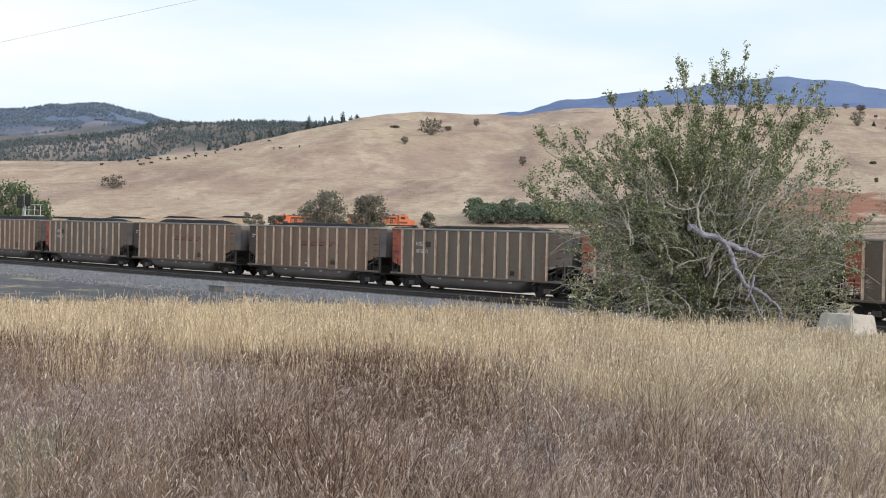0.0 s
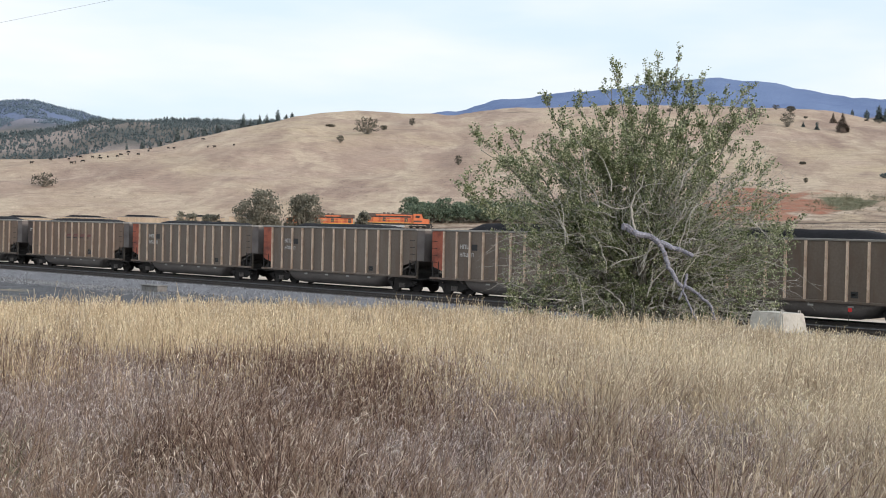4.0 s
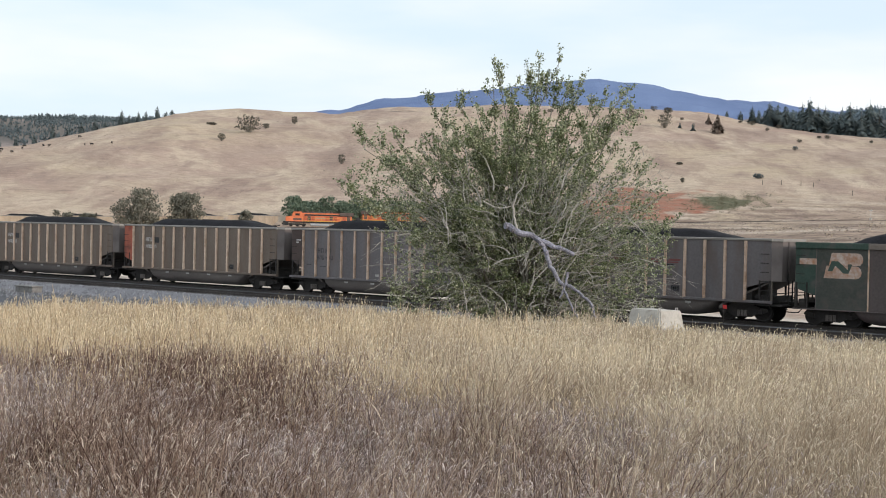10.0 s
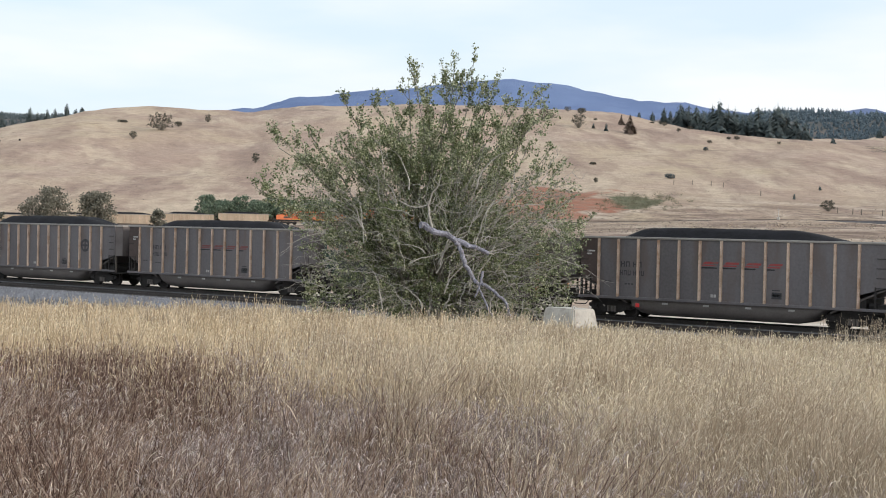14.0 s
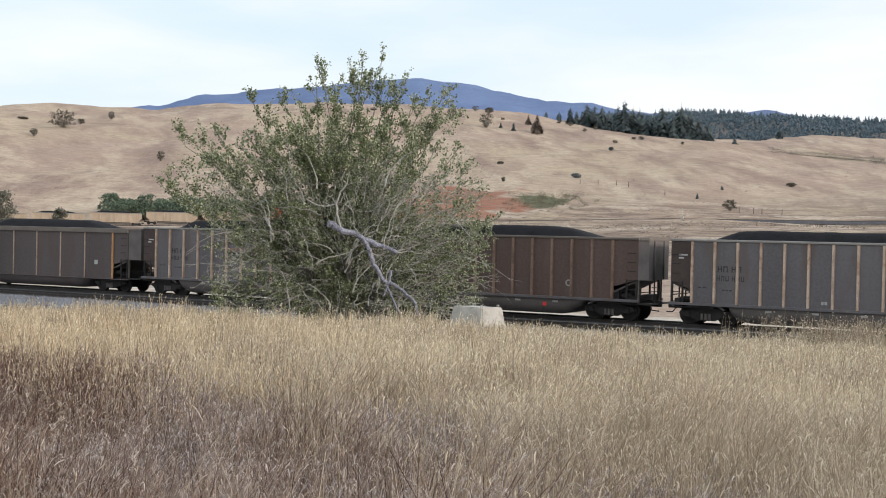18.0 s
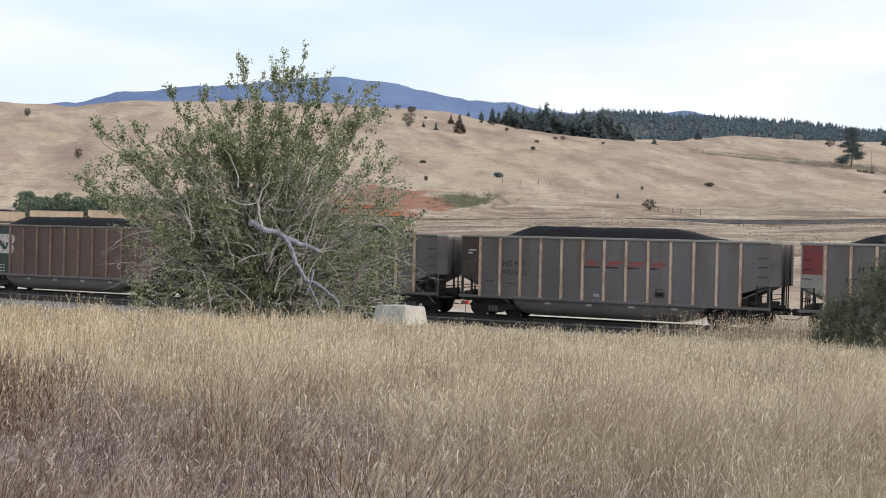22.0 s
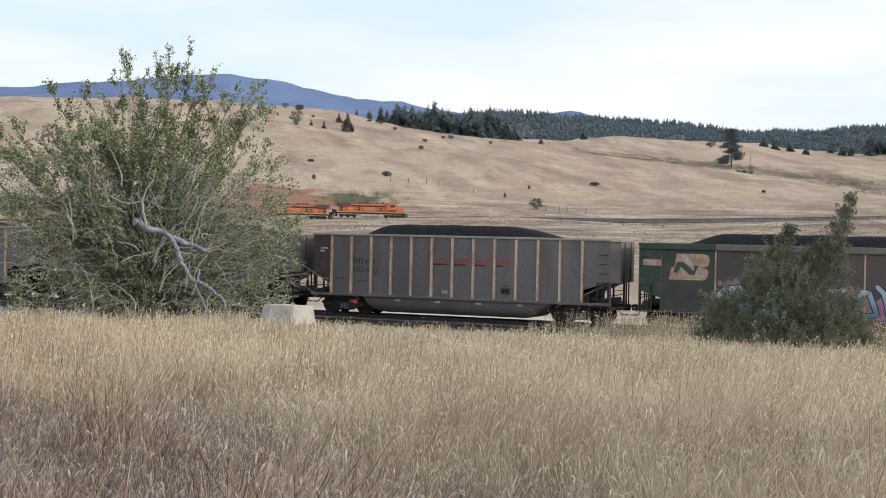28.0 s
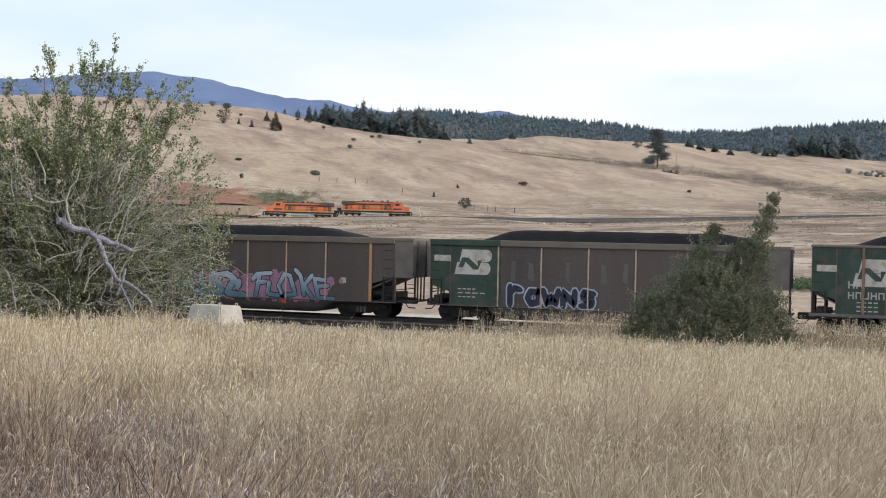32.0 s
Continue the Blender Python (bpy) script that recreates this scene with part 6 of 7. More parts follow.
def conifer_arrays(h, w, seed, boughs=60):
    """A ragged conifer: drooping boughs scattered round a stem inside an uneven spire; returns corners and triangles."""
    rp = random.Random(seed)
    V, T = [], []
    for k in range(5):
        a = 2 * math.pi * k / 5
        V.append((0.018 * h * math.cos(a), 0.018 * h * math.sin(a), -0.03 * h))
    V.append((0, 0, 0.98 * h))
    T += [(k, (k + 1) % 5, 5) for k in range(5)]
    full = rp.uniform(0.42, 0.85)
    size = (60 / boughs) ** 0.5
    for i in range(boughs):
        f = 0.05 + 0.93 * (1 - math.sqrt(1 - 0.98 * (i + rp.random()) / boughs))
        a = rp.uniform(0, 6.283)
        rad = w / 2 * (1 - f) ** full * (0.85 + 0.3 * math.sin(2 * a + seed + 9 * f)) + 0.02 * w
        r1 = rad * rp.uniform(0.75, 1.2)
        z = h * f
        wd = size * rp.uniform(0.10, 0.17) * h * (1.15 - f)
        c, s = math.cos(a), math.sin(a)
        b = len(V)
        zt = z - 0.35 * r1 + rp.uniform(-0.02, 0.03) * h
        r0 = r1 * rp.uniform(0.0, 0.3)
        lift = size * rp.uniform(0.05, 0.14) * h
        V += [(r0 * c, r0 * s, z + lift), (r1 * c, r1 * s, zt), (0.7 * r1 * c - wd * s, 0.7 * r1 * s + wd * c, z - 0.15 * r1), (0.7 * r1 * c + wd * s, 0.7 * r1 * s - wd * c, z - 0.15 * r1)]
        T += [(b, b + 2, b + 1), (b, b + 1, b + 3)]
    return np.array(V), np.array(T)


def conifer(where, h, w, seed, label="dark green conifer standing on the dry hillside", material=None, group="conifers on the hills"):
    V, T = conifer_arrays(h, w, seed, 300)
    ob = thing("conifer", pose(where.x, where.y, where.z - 0.02 * h), label, "tree", group)
    part("stem", tube([(0, 0, -0.2), (0, 0, h * 0.5), (0, 0, h * 0.97)], [0.02 * h, 0.012 * h, 0.002 * h], 6), M_WOOD, ob)
    part("crown", quick_mesh("crown", V[6:], (T[5:] - 6).ravel(), 3, material or M_PINE), M_PINE, ob)
    return ob


def woods(name, places, label, material, seed, boughs=20):
    """Far woodland as one mass of ragged conifers."""
    kinds = [conifer_arrays(1.0, w, seed + i, boughs) for i, w in enumerate((0.38, 0.50, 0.62, 0.44, 0.70))]
    rp = random.Random(seed)
    co, idx, base = [], [], 0
    for p, h in places:
        V, T = kinds[rp.randrange(5)]
        a = rp.uniform(0, 6.28)
        c, s = math.cos(a), math.sin(a)
        M = np.array(((c, -s, 0), (s, c, 0), (0, 0, 1))) * h
        co.append(V @ M.T + np.array(p))
        idx.append(T + base)
        base += len(V)
    me = quick_mesh(name, np.concatenate(co), np.concatenate(idx).ravel(), 3, material)
    return tagged(new(name, me), label, "woods", kind="stuff")


big_poplar()
juniper()

# shrubs and trees between the tracks: direction, distance, width, elevation of the top
def top_height(psi, r, el):
    return EYE + r * math.tan(radians(el)) - at_dir(psi, r).z


SHRUBS = [(-51.5, 330, 11.6, 1.36, M_BROWNSH, 0.04), (-49.5, 335, 9.2, 1.22, M_BROWNSH, 0.08), (-54.7, 335, 5.5, 0.34, M_BROWNSH, 0.75), (-46.8, 340, 4.2, 0.52, M_BROWNSH, 0.7), (-53.6, 338, 5.0, 0.34, M_BROWNSH, 0.75)]
for i, (p, r, w, el, m, bare) in enumerate(SHRUBS):
    round_bush("broadleaf_tree", at_dir(p, r), w, top_height(p, r, el), m, "rounded grey-green broadleaf tree standing by the far track", "tree", 20 + i, 0.50, 6800, bare)
for i in range(22):
    p = -44.75 + 0.50 * i + 0.2 * math.sin(i * 2.1)
    r = 412 + 6 * math.sin(i * 1.7)
    round_bush("willow", at_dir(p, r), 7.0 + 1.8 * math.sin(i * 1.3), top_height(p, r, 1.10 + 0.16 * math.cos(i * 1.9) + 0.08 * math.sin(i * 4.3)), M_WILLOW, "green willow thicket behind the far track", "bush", 50 + i, 0.54, 2200)
for i in range(16):
    p = -44.5 + 0.66 * i
    round_bush("willow", at_dir(p, 406), 9.0, top_height(p, 406, 0.86 + 0.10 * math.sin(i * 2.7)), M_WILLOW, "low green willow in front of the thicket", "bush", 170 + i, 0.56, 1500)
for i, (p, r, w, el) in enumerate(((-65.3, 168, 8.0, 1.40), (-64.0, 172, 4.6, 0.62), (-66.8, 168, 7.0, 1.1))):
    round_bush("willow", at_dir(p, r), w, top_height(p, r, el), M_SHRUB, "green rounded bush behind the railway signal", "bush", 70 + i, 0.32, 6500)

for i, (p, e, w) in enumerate(((-3.2, -1.98, 6.0), (-2.6, -1.92, 7.0), (-1.9, -1.90, 6.0))):
    q = on_sight(p, e, 80, 390)
    round_bush("low_bush", q, w + 2, 0.6, M_SHRUB, "low fresh green bush on the valley floor", "bush", 640 + i, 0.22, 1500)

# single bushes on the slopes: direction, elevation, width and height as angles in thousandths
SLOPE_BUSHES = [(-46.79, 3.99, 20, 13), (-46.06, 4.18, 6, 4), (-44.78, 4.43, 5, 6), (-47.97, 3.57, 6, 6), (-48.44, 4.26, 8, 2), (-42.66, 2.71, 6, 8), (-60.69, 1.22, 20, 10), (-28.27, 4.64, 12, 11), (-28.16, 5.25, 7, 5),
                (-22.67, 3.71, 4, 3), (-24.18, 2.46, 8, 4), (-17.41, 1.17, 11, 8), (-29.8, 4.89, 9, 11), (-9.82, 4.04, 7, 5), (-4.18, 3.82, 7, 5), (-14.86, 2.25, 7, 3), (-7.5, 2.08, 3, 2), (-8.36, 0.62, 20, 6), (-27.59, 3.02, 5, 2), (-27.44, 2.23, 3, 4)]
for i, (p, e, w, h) in enumerate(SLOPE_BUSHES):
    q = on_sight(p, e)
    d = math.hypot(q.x, q.y) / 1000
    round_bush("hill_bush", q, w * d, max(h * d, 1.2), M_PINE if i in (9, 10) else M_HILLB, "dark scrubby bush on the dry grass slope", "bush", 100 + i, 0.05 * w * d + 0.16, 800, 0.3 if w > 10 else 0.1)

rs = random.Random(91)
for i in range(18):
    p = rs.uniform(-34, -19)
    q = on_sight(p, crest(p)[0] - abs(rs.gauss(0, 0.22)) - 0.06)
    d = math.hypot(q.x, q.y) / 1000
    w = rs.uniform(2.0, 6.0)
    round_bush("hill_bush", q, w * d, max(0.8 * w * d * rs.uniform(0.5, 1.1), 0.9), M_HILLB, "small dark scrub bush near the hill crest", "bush", 400 + i, 0.05 * w * d + 0.12, 500, 0.1)

# conifers: direction, elevation of the foot, height and width as angles in thousandths
HILL_PINES = [(-27.61, 4.63, 5, 3), (-27.04, 4.52, 7, 4), (-17.3, 4.06, 6, 6), (-18.84, 1.65, 5, 3), (-17.78, 2.06, 4, 3), (-15.39, 4.3, 9, 7)]
for i, (p, e, h, w) in enumerate(HILL_PINES):
    q = on_sight(p, e)
    d = math.hypot(q.x, q.y) / 1000
    conifer(q, h * d, w * d, 200 + i, material=M_STANDPINE)
for i, (p, e, h, w) in enumerate(((-25.99, 4.42, 17, 12), (-26.38, 4.80, 9, 6))):
    q = on_sight(p, e)
    d = math.hypot(q.x, q.y) / 1000
    conifer(q, h * d, w * d, 230 + i, "rusty brown dying conifer on the dry hillside", M_REDPINE)


def lone_pine():
    """A wind-shaped pine with a bare lower trunk and flat uneven tiers of needles."""
    q = on_sight(-8.91, 3.2)
    d = math.hypot(q.x, q.y) / 1000
    h, w = 29 * d, 19 * d
    r2 = random.Random(61)
    ob = thing("conifer", view_frame(-8.91, d * 1000), "wind-shaped dark pine standing alone on the dry slope", "tree", "conifers on the hills")
    part("trunk", tube([(0, 0, -0.3), (0.02 * w, 0, 0.5 * h), (0.06 * w, 0, h * 0.97)], [0.022 * h, 0.014 * h, 0.003 * h], 7), M_WOOD, ob)
    pts, sz = [], []
    for i in range(48):
        f = 0.12 + 0.86 * i / 47
        rad = w * (0.50 * (1 - f) + 0.05) * r2.uniform(0.35, 1.1)
        a = r2.uniform(0, 6.28)
        c = Vector((rad * math.cos(a) - 0.05 * w, rad * math.sin(a), h * f))
        if i % 3 == 0:
            part("bough", tube([(0.03 * w, 0, h * f - 0.3), tuple(c * 0.6 + Vector((0, 0, 0.4 * c.z))), tuple(c)], [0.006 * h, 0.004 * h, 0.002 * h], 5), M_WOOD, ob)
        for _ in range(300):
            pts.append((c.x + r2.gauss(0, 0.11 * w), c.y + r2.gauss(0, 0.11 * w), c.z + r2.gauss(0, 0.018 * h) - 0.02 * h))
            sz.append(r2.uniform(0.35, 0.85))
    part("crown", leaf_mesh("crown", pts, sz, M_PINE, np.random.default_rng(61), 0.6), M_PINE, ob, "flat dark needle tiers")


lone_pine()


def dead_snag():
    q = on_sight(-8.1, 3.13)
    ob = thing("dead_snag", view_frame(-8.1, math.hypot(q.x, q.y)), "thin bare grey dead tree beside the lone pine", "tree")
    h = 13 * math.hypot(q.x, q.y) / 1000
    part("trunk", tube([(0, 0, -0.2), (0.1, 0, 0.5 * h), (-0.1, 0, h)], [0.16, 0.11, 0.04], 6), M_BARK, ob)
    for i in range(9):
        z, s = h * (0.3 + 0.07 * i), (1 if i % 2 else -1)
        part("bough", tube([(0, 0, z), (s * (1.9 - 0.15 * i), 0.2 * s, z + 0.5)], [0.06, 0.02], 5), M_BARK, ob)


dead_snag()


def outcrop():
    """A heap of pale grey rocks on the far meadow."""
    q = on_sight(0.2, 2.9)
    d = math.hypot(q.x, q.y) / 1000
    ob = thing("rock_outcrop", view_frame(0.2, d * 1000), "pale grey rock outcrop on the far meadow", "rocks")
    r2 = random.Random(14)
    for i in range(16):
        s = r2.uniform(0.8, 2.4) * d
        bm = bmesh.new()
        bmesh.ops.create_icosphere(bm, subdivisions=2, radius=1)
        c = Vector((r2.gauss(0, 7 * d), r2.uniform(-3, 3) * d, s * 0.4 + max(0, r2.gauss(1.0, 1.2)) * d))
        for v in bm.verts:
            v.co = c + Vector((v.co.x, v.co.y, 0.75 * v.co.z)) * s * (1 + 0.9 * noise.noise(v.co * 1.3 + c))
        part("rock", bm, M_CONCD, ob)


outcrop()
rp = random.Random(77)
STAND = [(-23.78, 16), (-23.44, 17), (-23.11, 17), (-22.42, 18), (-22.11, 22), (-21.74, 19), (-21.45, 20), (-20.84, 16), (-20.44, 21), (-19.98, 16), (-19.64, 25), (-19.25, 22), (-18.85, 17), (-18.45, 12), (-24.52, 10), (-25.02, 7), (-24.24, 10), (-22.8, 12), (-21.1, 13), (-20.2, 12), (-25.6, 6)]
for i, (p, h) in enumerate(((-55.15, 10), (-55.90, 7), (-53.96, 7), (-53.39, 7), (-52.29, 11), (-51.96, 6), (-51.58, 6), (-50.78, 8), (-50.40, 7), (-50.15, 5), (-56.63, 7), (-57.29, 6), (-54.51, 6), (-51.26, 6), (-52.96, 6))):
    r = crest(p)[1] + 26 + 8 * math.sin(i * 1.9)
    k = 1.25 if p < -50.5 else 0.7
    conifer(at_dir(p, r), k * (h * r / 1000 + 2.0), h * r / 1000 * 0.5 + 2.0, 370 + i, "dark conifer showing over the hill crest", M_STANDPINE)
for i, (p, h) in enumerate(STAND):
    r = crest(p)[1] + 14 + 10 * math.sin(i * 1.3)
    conifer(at_dir(p, r), 1.18 * h * r / 1000 + 2.0, h * r / 1000 * 0.68 + 2.4, 250 + i, "tall dark conifer in a stand behind the hill crest", M_STANDPINE)
for i in range(26):
    p = -25.2 + 0.29 * i + 0.1 * math.sin(i * 3.1)
    r = crest(p)[1] + 60 + 14 * math.sin(i * 2.3)
    conifer(at_dir(p, r), 8.0 + 3.5 * math.sin(i * 1.9), 6.4, 330 + i, "dark conifer in a stand behind the hill crest", M_STANDPINE)
for i, (p, h) in enumerate(((-4.27, 8), (-4.76, 7), (-3.9, 8), (-3.08, 18), (-2.75, 15), (-2.27, 24), (-1.95, 20), (-1.53, 20), (-0.96, 23), (-0.6, 17), (-5.77, 6), (-6.43, 7), (-7.56, 9), (-7.08, 9))):
    r = 1075 + 12 * math.sin(i * 1.7)
    conifer(at_dir(p, r), h * r / 1000 + 1.5, h * r / 1000 * 0.66 + 3.0, 290 + i, "dark conifer on the edge of the far meadow", M_STANDPINE)

spots = []
for _ in range(7000):    # left-hand rocky wooded hill
    p, r = rp.uniform(-69, -46), rp.uniform(1330, 1800)
    if noise.noise(Vector((p * 0.5, r * 0.006, 1.0))) > -0.32 or r > 1650:
        q = at_dir(p, r)
        spots.append((tuple(q), rp.uniform(2.6, 5.6) + (2.5 if r > 1680 else 0)))
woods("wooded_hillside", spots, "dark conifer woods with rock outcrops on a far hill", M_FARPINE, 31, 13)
spots = []
for _ in range(6000):    # right-hand wooded ridges
    p, r = rp.uniform(-24, 8), rp.uniform(1360, 1860)
    if noise.noise(Vector((p * 0.6, r * 0.005, 4.0))) > -0.62 or r > 1680:
        q = at_dir(p, r)
        spots.append((tuple(q), rp.uniform(5, 9) + (2 if r > 1700 else 0)))
woods("wooded_ridge", spots, "haze-blue conifer woods on the far ridges", M_RIDGEPINE, 37, 15)
spots = []
for _ in range(6500):    # farther, paler hills
    p, r = rp.choice((rp.uniform(-72, -56), rp.uniform(-66, -58), rp.uniform(-66, -58), rp.uniform(-4, 8))), rp.uniform(2250, 2740)
    if noise.noise(Vector((p * 0.9, r * 0.008, 7.0))) < -0.12 and r < 2600:
        continue
    q = at_dir(p, r)
    spots.append((tuple(q), rp.uniform(3.5, 7)))
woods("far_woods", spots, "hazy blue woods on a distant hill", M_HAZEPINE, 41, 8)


def brush_belt():
    """Grey-green brush in the draw at the right."""
    pts, sz = [], []
    r2 = random.Random(9)
    for _ in range(1700):
        p = -16 + 21 * r2.random() ** 0.7
        w = max(0.1, min(1, (p + 15) / 12))
        e = np.interp(p, [-16, -8, -4.3, -1.5, 1, 5], [3.75, 3.02, 2.55, 2.15, 1.85, 1.7]) + r2.gauss(0, 0.09 + 0.10 * max(0, min(1, (p + 6) / 5))) * w + r2.choice((0, 0, 0.12))
        q = on_sight(p, float(e))
        tall = r2.uniform(0.5, 1.5)
        for _ in range(52):
            pts.append((q.x + r2.gauss(0, 1.7), q.y + r2.gauss(0, 1.7), q.z + abs(r2.gauss(0, 0.7 * tall))))
            sz.append(r2.uniform(0.16, 0.38))
    me = leaf_mesh("brush", pts, sz, M_BELT, np.random.default_rng(9), 0.8)
    return tagged(new("brush", me), "grey-green brush filling a shallow draw", "brush", kind="stuff")


brush_belt()


def scree_brush():
    """Olive brush on the cut bank beside the red scree."""
    pts, sz, r2 = [], [], random.Random(33)
    for _ in range(110):
        p, r = r2.gauss(-25.6, 1.0), r2.gauss(441, 10)
        q, s = at_dir(p, r), r2.uniform(0.5, 1.1)
        for _ in range(46):
            pts.append((q.x + r2.gauss(0, s), q.y + r2.gauss(0, s), q.z + abs(r2.gauss(0, 0.8 * s))))
            sz.append(r2.uniform(0.16, 0.40))
    return tagged(new("brush", leaf_mesh("brush", pts, sz, M_OLIVE, np.random.default_rng(33), 0.8)), "olive-green brush on the cut bank beside red scree", "brush", kind="stuff")


scree_brush()


def small_scrub():
    """Tiny sagebrush and tufts dotted over the slopes."""
    pts, sz = [], []
    r2 = random.Random(19)
    for _ in range(5000):
        p, e = r2.uniform(-66, 4), r2.uniform(0.7, 5.2)
        if e > crest(p)[0] - 0.15:
            continue
        if noise.noise(Vector((p * 0.35, e * 2.5, 2.0))) < r2.uniform(-0.2, 0.5):
            continue
        q = on_sight(p, e)
        s = r2.choice((0.25, 0.3, 0.45))
        for _ in range(14):
            pts.append((q.x + r2.gauss(0, s), q.y + r2.gauss(0, s), q.z + abs(r2.gauss(0.05, s * 0.5))))
            sz.append(r2.uniform(0.25, 0.6) * s)
    me = leaf_mesh("sagebrush", pts, sz, M_BRUSH, np.random.default_rng(19), 0.8)
    return tagged(new("sagebrush", me), "low grey sagebrush dotted over the dry slopes", "sagebrush", kind="stuff")


small_scrub()


def valley_tufts():
    """Dry tufts and low brush over the rough ground between the two tracks."""
    r2, pts, sz = random.Random(29), ([], []), ([], [])
    for _ in range(7000):
        p, r = r2.uniform(-62, 5), r2.uniform(150, FAR_R - 16)
        x, y = r * math.sin(radians(p)), r * math.cos(radians(p))
        if y < 72 or noise.noise(Vector((x * 0.03, y * 0.03, 12.0))) < r2.uniform(-0.35, 0.35):
            continue
        q, s = at_dir(p, r), r2.choice((0.25, 0.35, 0.5, 0.8))
        k = 1 if r2.random() < 0.45 else 0
        for _ in range(22):
            pts[k].append((q.x + r2.gauss(0, 1.2 * s), q.y + r2.gauss(0, 1.2 * s), q.z + abs(r2.gauss(0.02, s * 0.4))))
            sz[k].append(r2.uniform(0.18, 0.42) * s)
    tagged(new("dry_tufts", leaf_mesh("dry_tufts", pts[0], sz[0], M_TAWNY, np.random.default_rng(29), 0.5)), "dry tawny tufts on the rough valley ground", "grass", kind="stuff")
    tagged(new("low_brush", leaf_mesh("low_brush", pts[1], sz[1], M_BRUSH, np.random.default_rng(30), 0.8)), "low brown brush on the rough valley ground", "brush", kind="stuff")


valley_tufts()


# ---- the field of dry grass ----
def straw_edge(psi):
    """Distance at which the near mauve grass gives way to the tall straw grass."""
    return np.interp(psi, [-75, -65, -50, -40, -32, -25, -18, -8, 4], [29, 28, 24, 18, 12.5, 9.5, 7.6, 6.0, 5])


def grid_of(fn, x0, x1, y0, y1, step):
    """Samples fn over a plan grid and returns a quick bilinear lookup."""
    xs, ys = np.arange(x0, x1 + step, step), np.arange(y0, y1 + step, step)
    G = np.array([[fn(float(a), float(b)) for b in ys] for a in xs])

    def look_up(x, y):
        u, v = np.clip((x - x0) / step, 0, len(xs) - 1.001), np.clip((y - y0) / step, 0, len(ys) - 1.001)
        i, j = u.astype(int), v.astype(int)
        f, h = u - i, v - j
        return G[i, j] * (1 - f) * (1 - h) + G[i + 1, j] * f * (1 - h) + G[i, j + 1] * (1 - f) * h + G[i + 1, j + 1] * f * h
    return look_up


near_z = grid_of(near_height, -70, 10, 0, 52, 0.8)


def grass_field():
    g = np.random.default_rng(3)

    def field(scale, off, step):
        return grid_of(lambda a, b: noise.noise(Vector((a * scale, b * scale, off))), -70, 10, 0, 52, step)

    # tufts first, then the stems of each tuft
    nt = 56000
    psi = g.uniform(-68, 4, nt)
    r = 4.6 + (66 - 4.6) * g.random(nt) ** 1.35
    x, y = r * np.sin(np.radians(psi)), r * np.cos(np.radians(psi))
    stray = (g.random(nt) < 0.35) & (y < 51) & (field(0.25, 6.0, 0.8)(x, y) > 0.22)
    keep = ((y < 42.8 + g.normal(0, 0.7, nt)) & (r < 62.5 + g.normal(0, 1.2, nt))) | stray
    psi, r, x, y = psi[keep], r[keep], x[keep], y[keep]
    nt = len(r)
    drift, drift2, drift3, drift4 = field(0.16, 0.0, 1.0)(x, y), field(0.7, 9.0, 0.4)(x, y), field(0.33, 4.0, 0.8)(x, y), field(1.5, 2.0, 0.25)(x, y)
    edge = straw_edge(psi)
    straw = (r - edge) / (0.18 * edge + 1.0) + 2.6 * drift + 2.6 * drift2 + 1.0 * drift4 + g.normal(0, 0.8, nt) > 0
    low = ~straw
    patch = np.exp(-((psi + 48.8) / 5.8) ** 2 - ((r - edge * 0.80) / (0.20 * edge)) ** 2) + 0.8 * np.exp(-((psi + 64.5) / 2.6) ** 2 - ((r - edge * 0.92) / (0.10 * edge)) ** 2)
    weed = low & (patch + 0.7 * drift2 + 0.6 * drift4 + 0.5 * drift3 + g.normal(0, 0.16, nt) > 0.42)
    sage = low & ~weed & (np.exp(-((psi + 64) / 3.5) ** 2 - ((r - 9.5) / 2.5) ** 2) + 0.5 * drift3 + 0.5 * drift2 + g.normal(0, 0.2, nt) > 0.62)
    rusty = low & ~weed & ~sage & (0.8 * drift3 + 0.7 * drift2 + 0.5 * drift4 + -0.22 * np.clip((psi + 40) / 25, -1, 1) + g.normal(0, 0.3, nt) > 0.28)
    tawny = straw & ((r < 13 + 9 * drift3 + g.normal(0, 2.0, nt)) | (drift3 + 0.5 * drift2 > 0.30 + g.normal(0, 0.1, nt)))
    golden = straw & ~tawny & ((psi + 37) / 9 + 1.6 * drift3 + 1.2 * drift2 + g.normal(0, 0.45, nt) < 0)
    kinds = {"straw": straw & ~tawny & ~golden, "golden": golden, "tawny": tawny, "weed": weed, "sage": sage, "rusty": rusty, "mauve": low & ~weed & ~sage & ~rusty}
    mats = {"straw": (M_STRAW, M_STRAWHEAD), "golden": (M_GOLD, M_GOLDHEAD), "tawny": (M_TAWNY, M_TAWNYHEAD), "weed": (M_WEED, M_WEEDHEAD), "sage": (M_SAGE, M_SAGEHEAD), "rusty": (M_RUSTY, M_RUSTYHEAD), "mauve": (M_MAUVE, M_MAUVEHEAD)}
    words = {"straw": "tall straw-yellow dry grass", "golden": "tall golden-yellow dry grass", "tawny": "tall tawny-brown dry grass", "weed": "dark reddish-brown dry weeds in the grass", "sage": "dull grey-green grass among the dry stems",
             "rusty": "rusty tan upright dry grass stems", "mauve": "mauve-brown ripe cheatgrass with pale drooping heads"}
    # each tuft leans and grows in its own way
    t_lean = g.normal(0, 0.13, (nt, 2)) + np.stack([0.08 * drift3 + 0.10 * drift2 + 0.16 * drift4 + 0.05, -0.15 * drift2], 1)
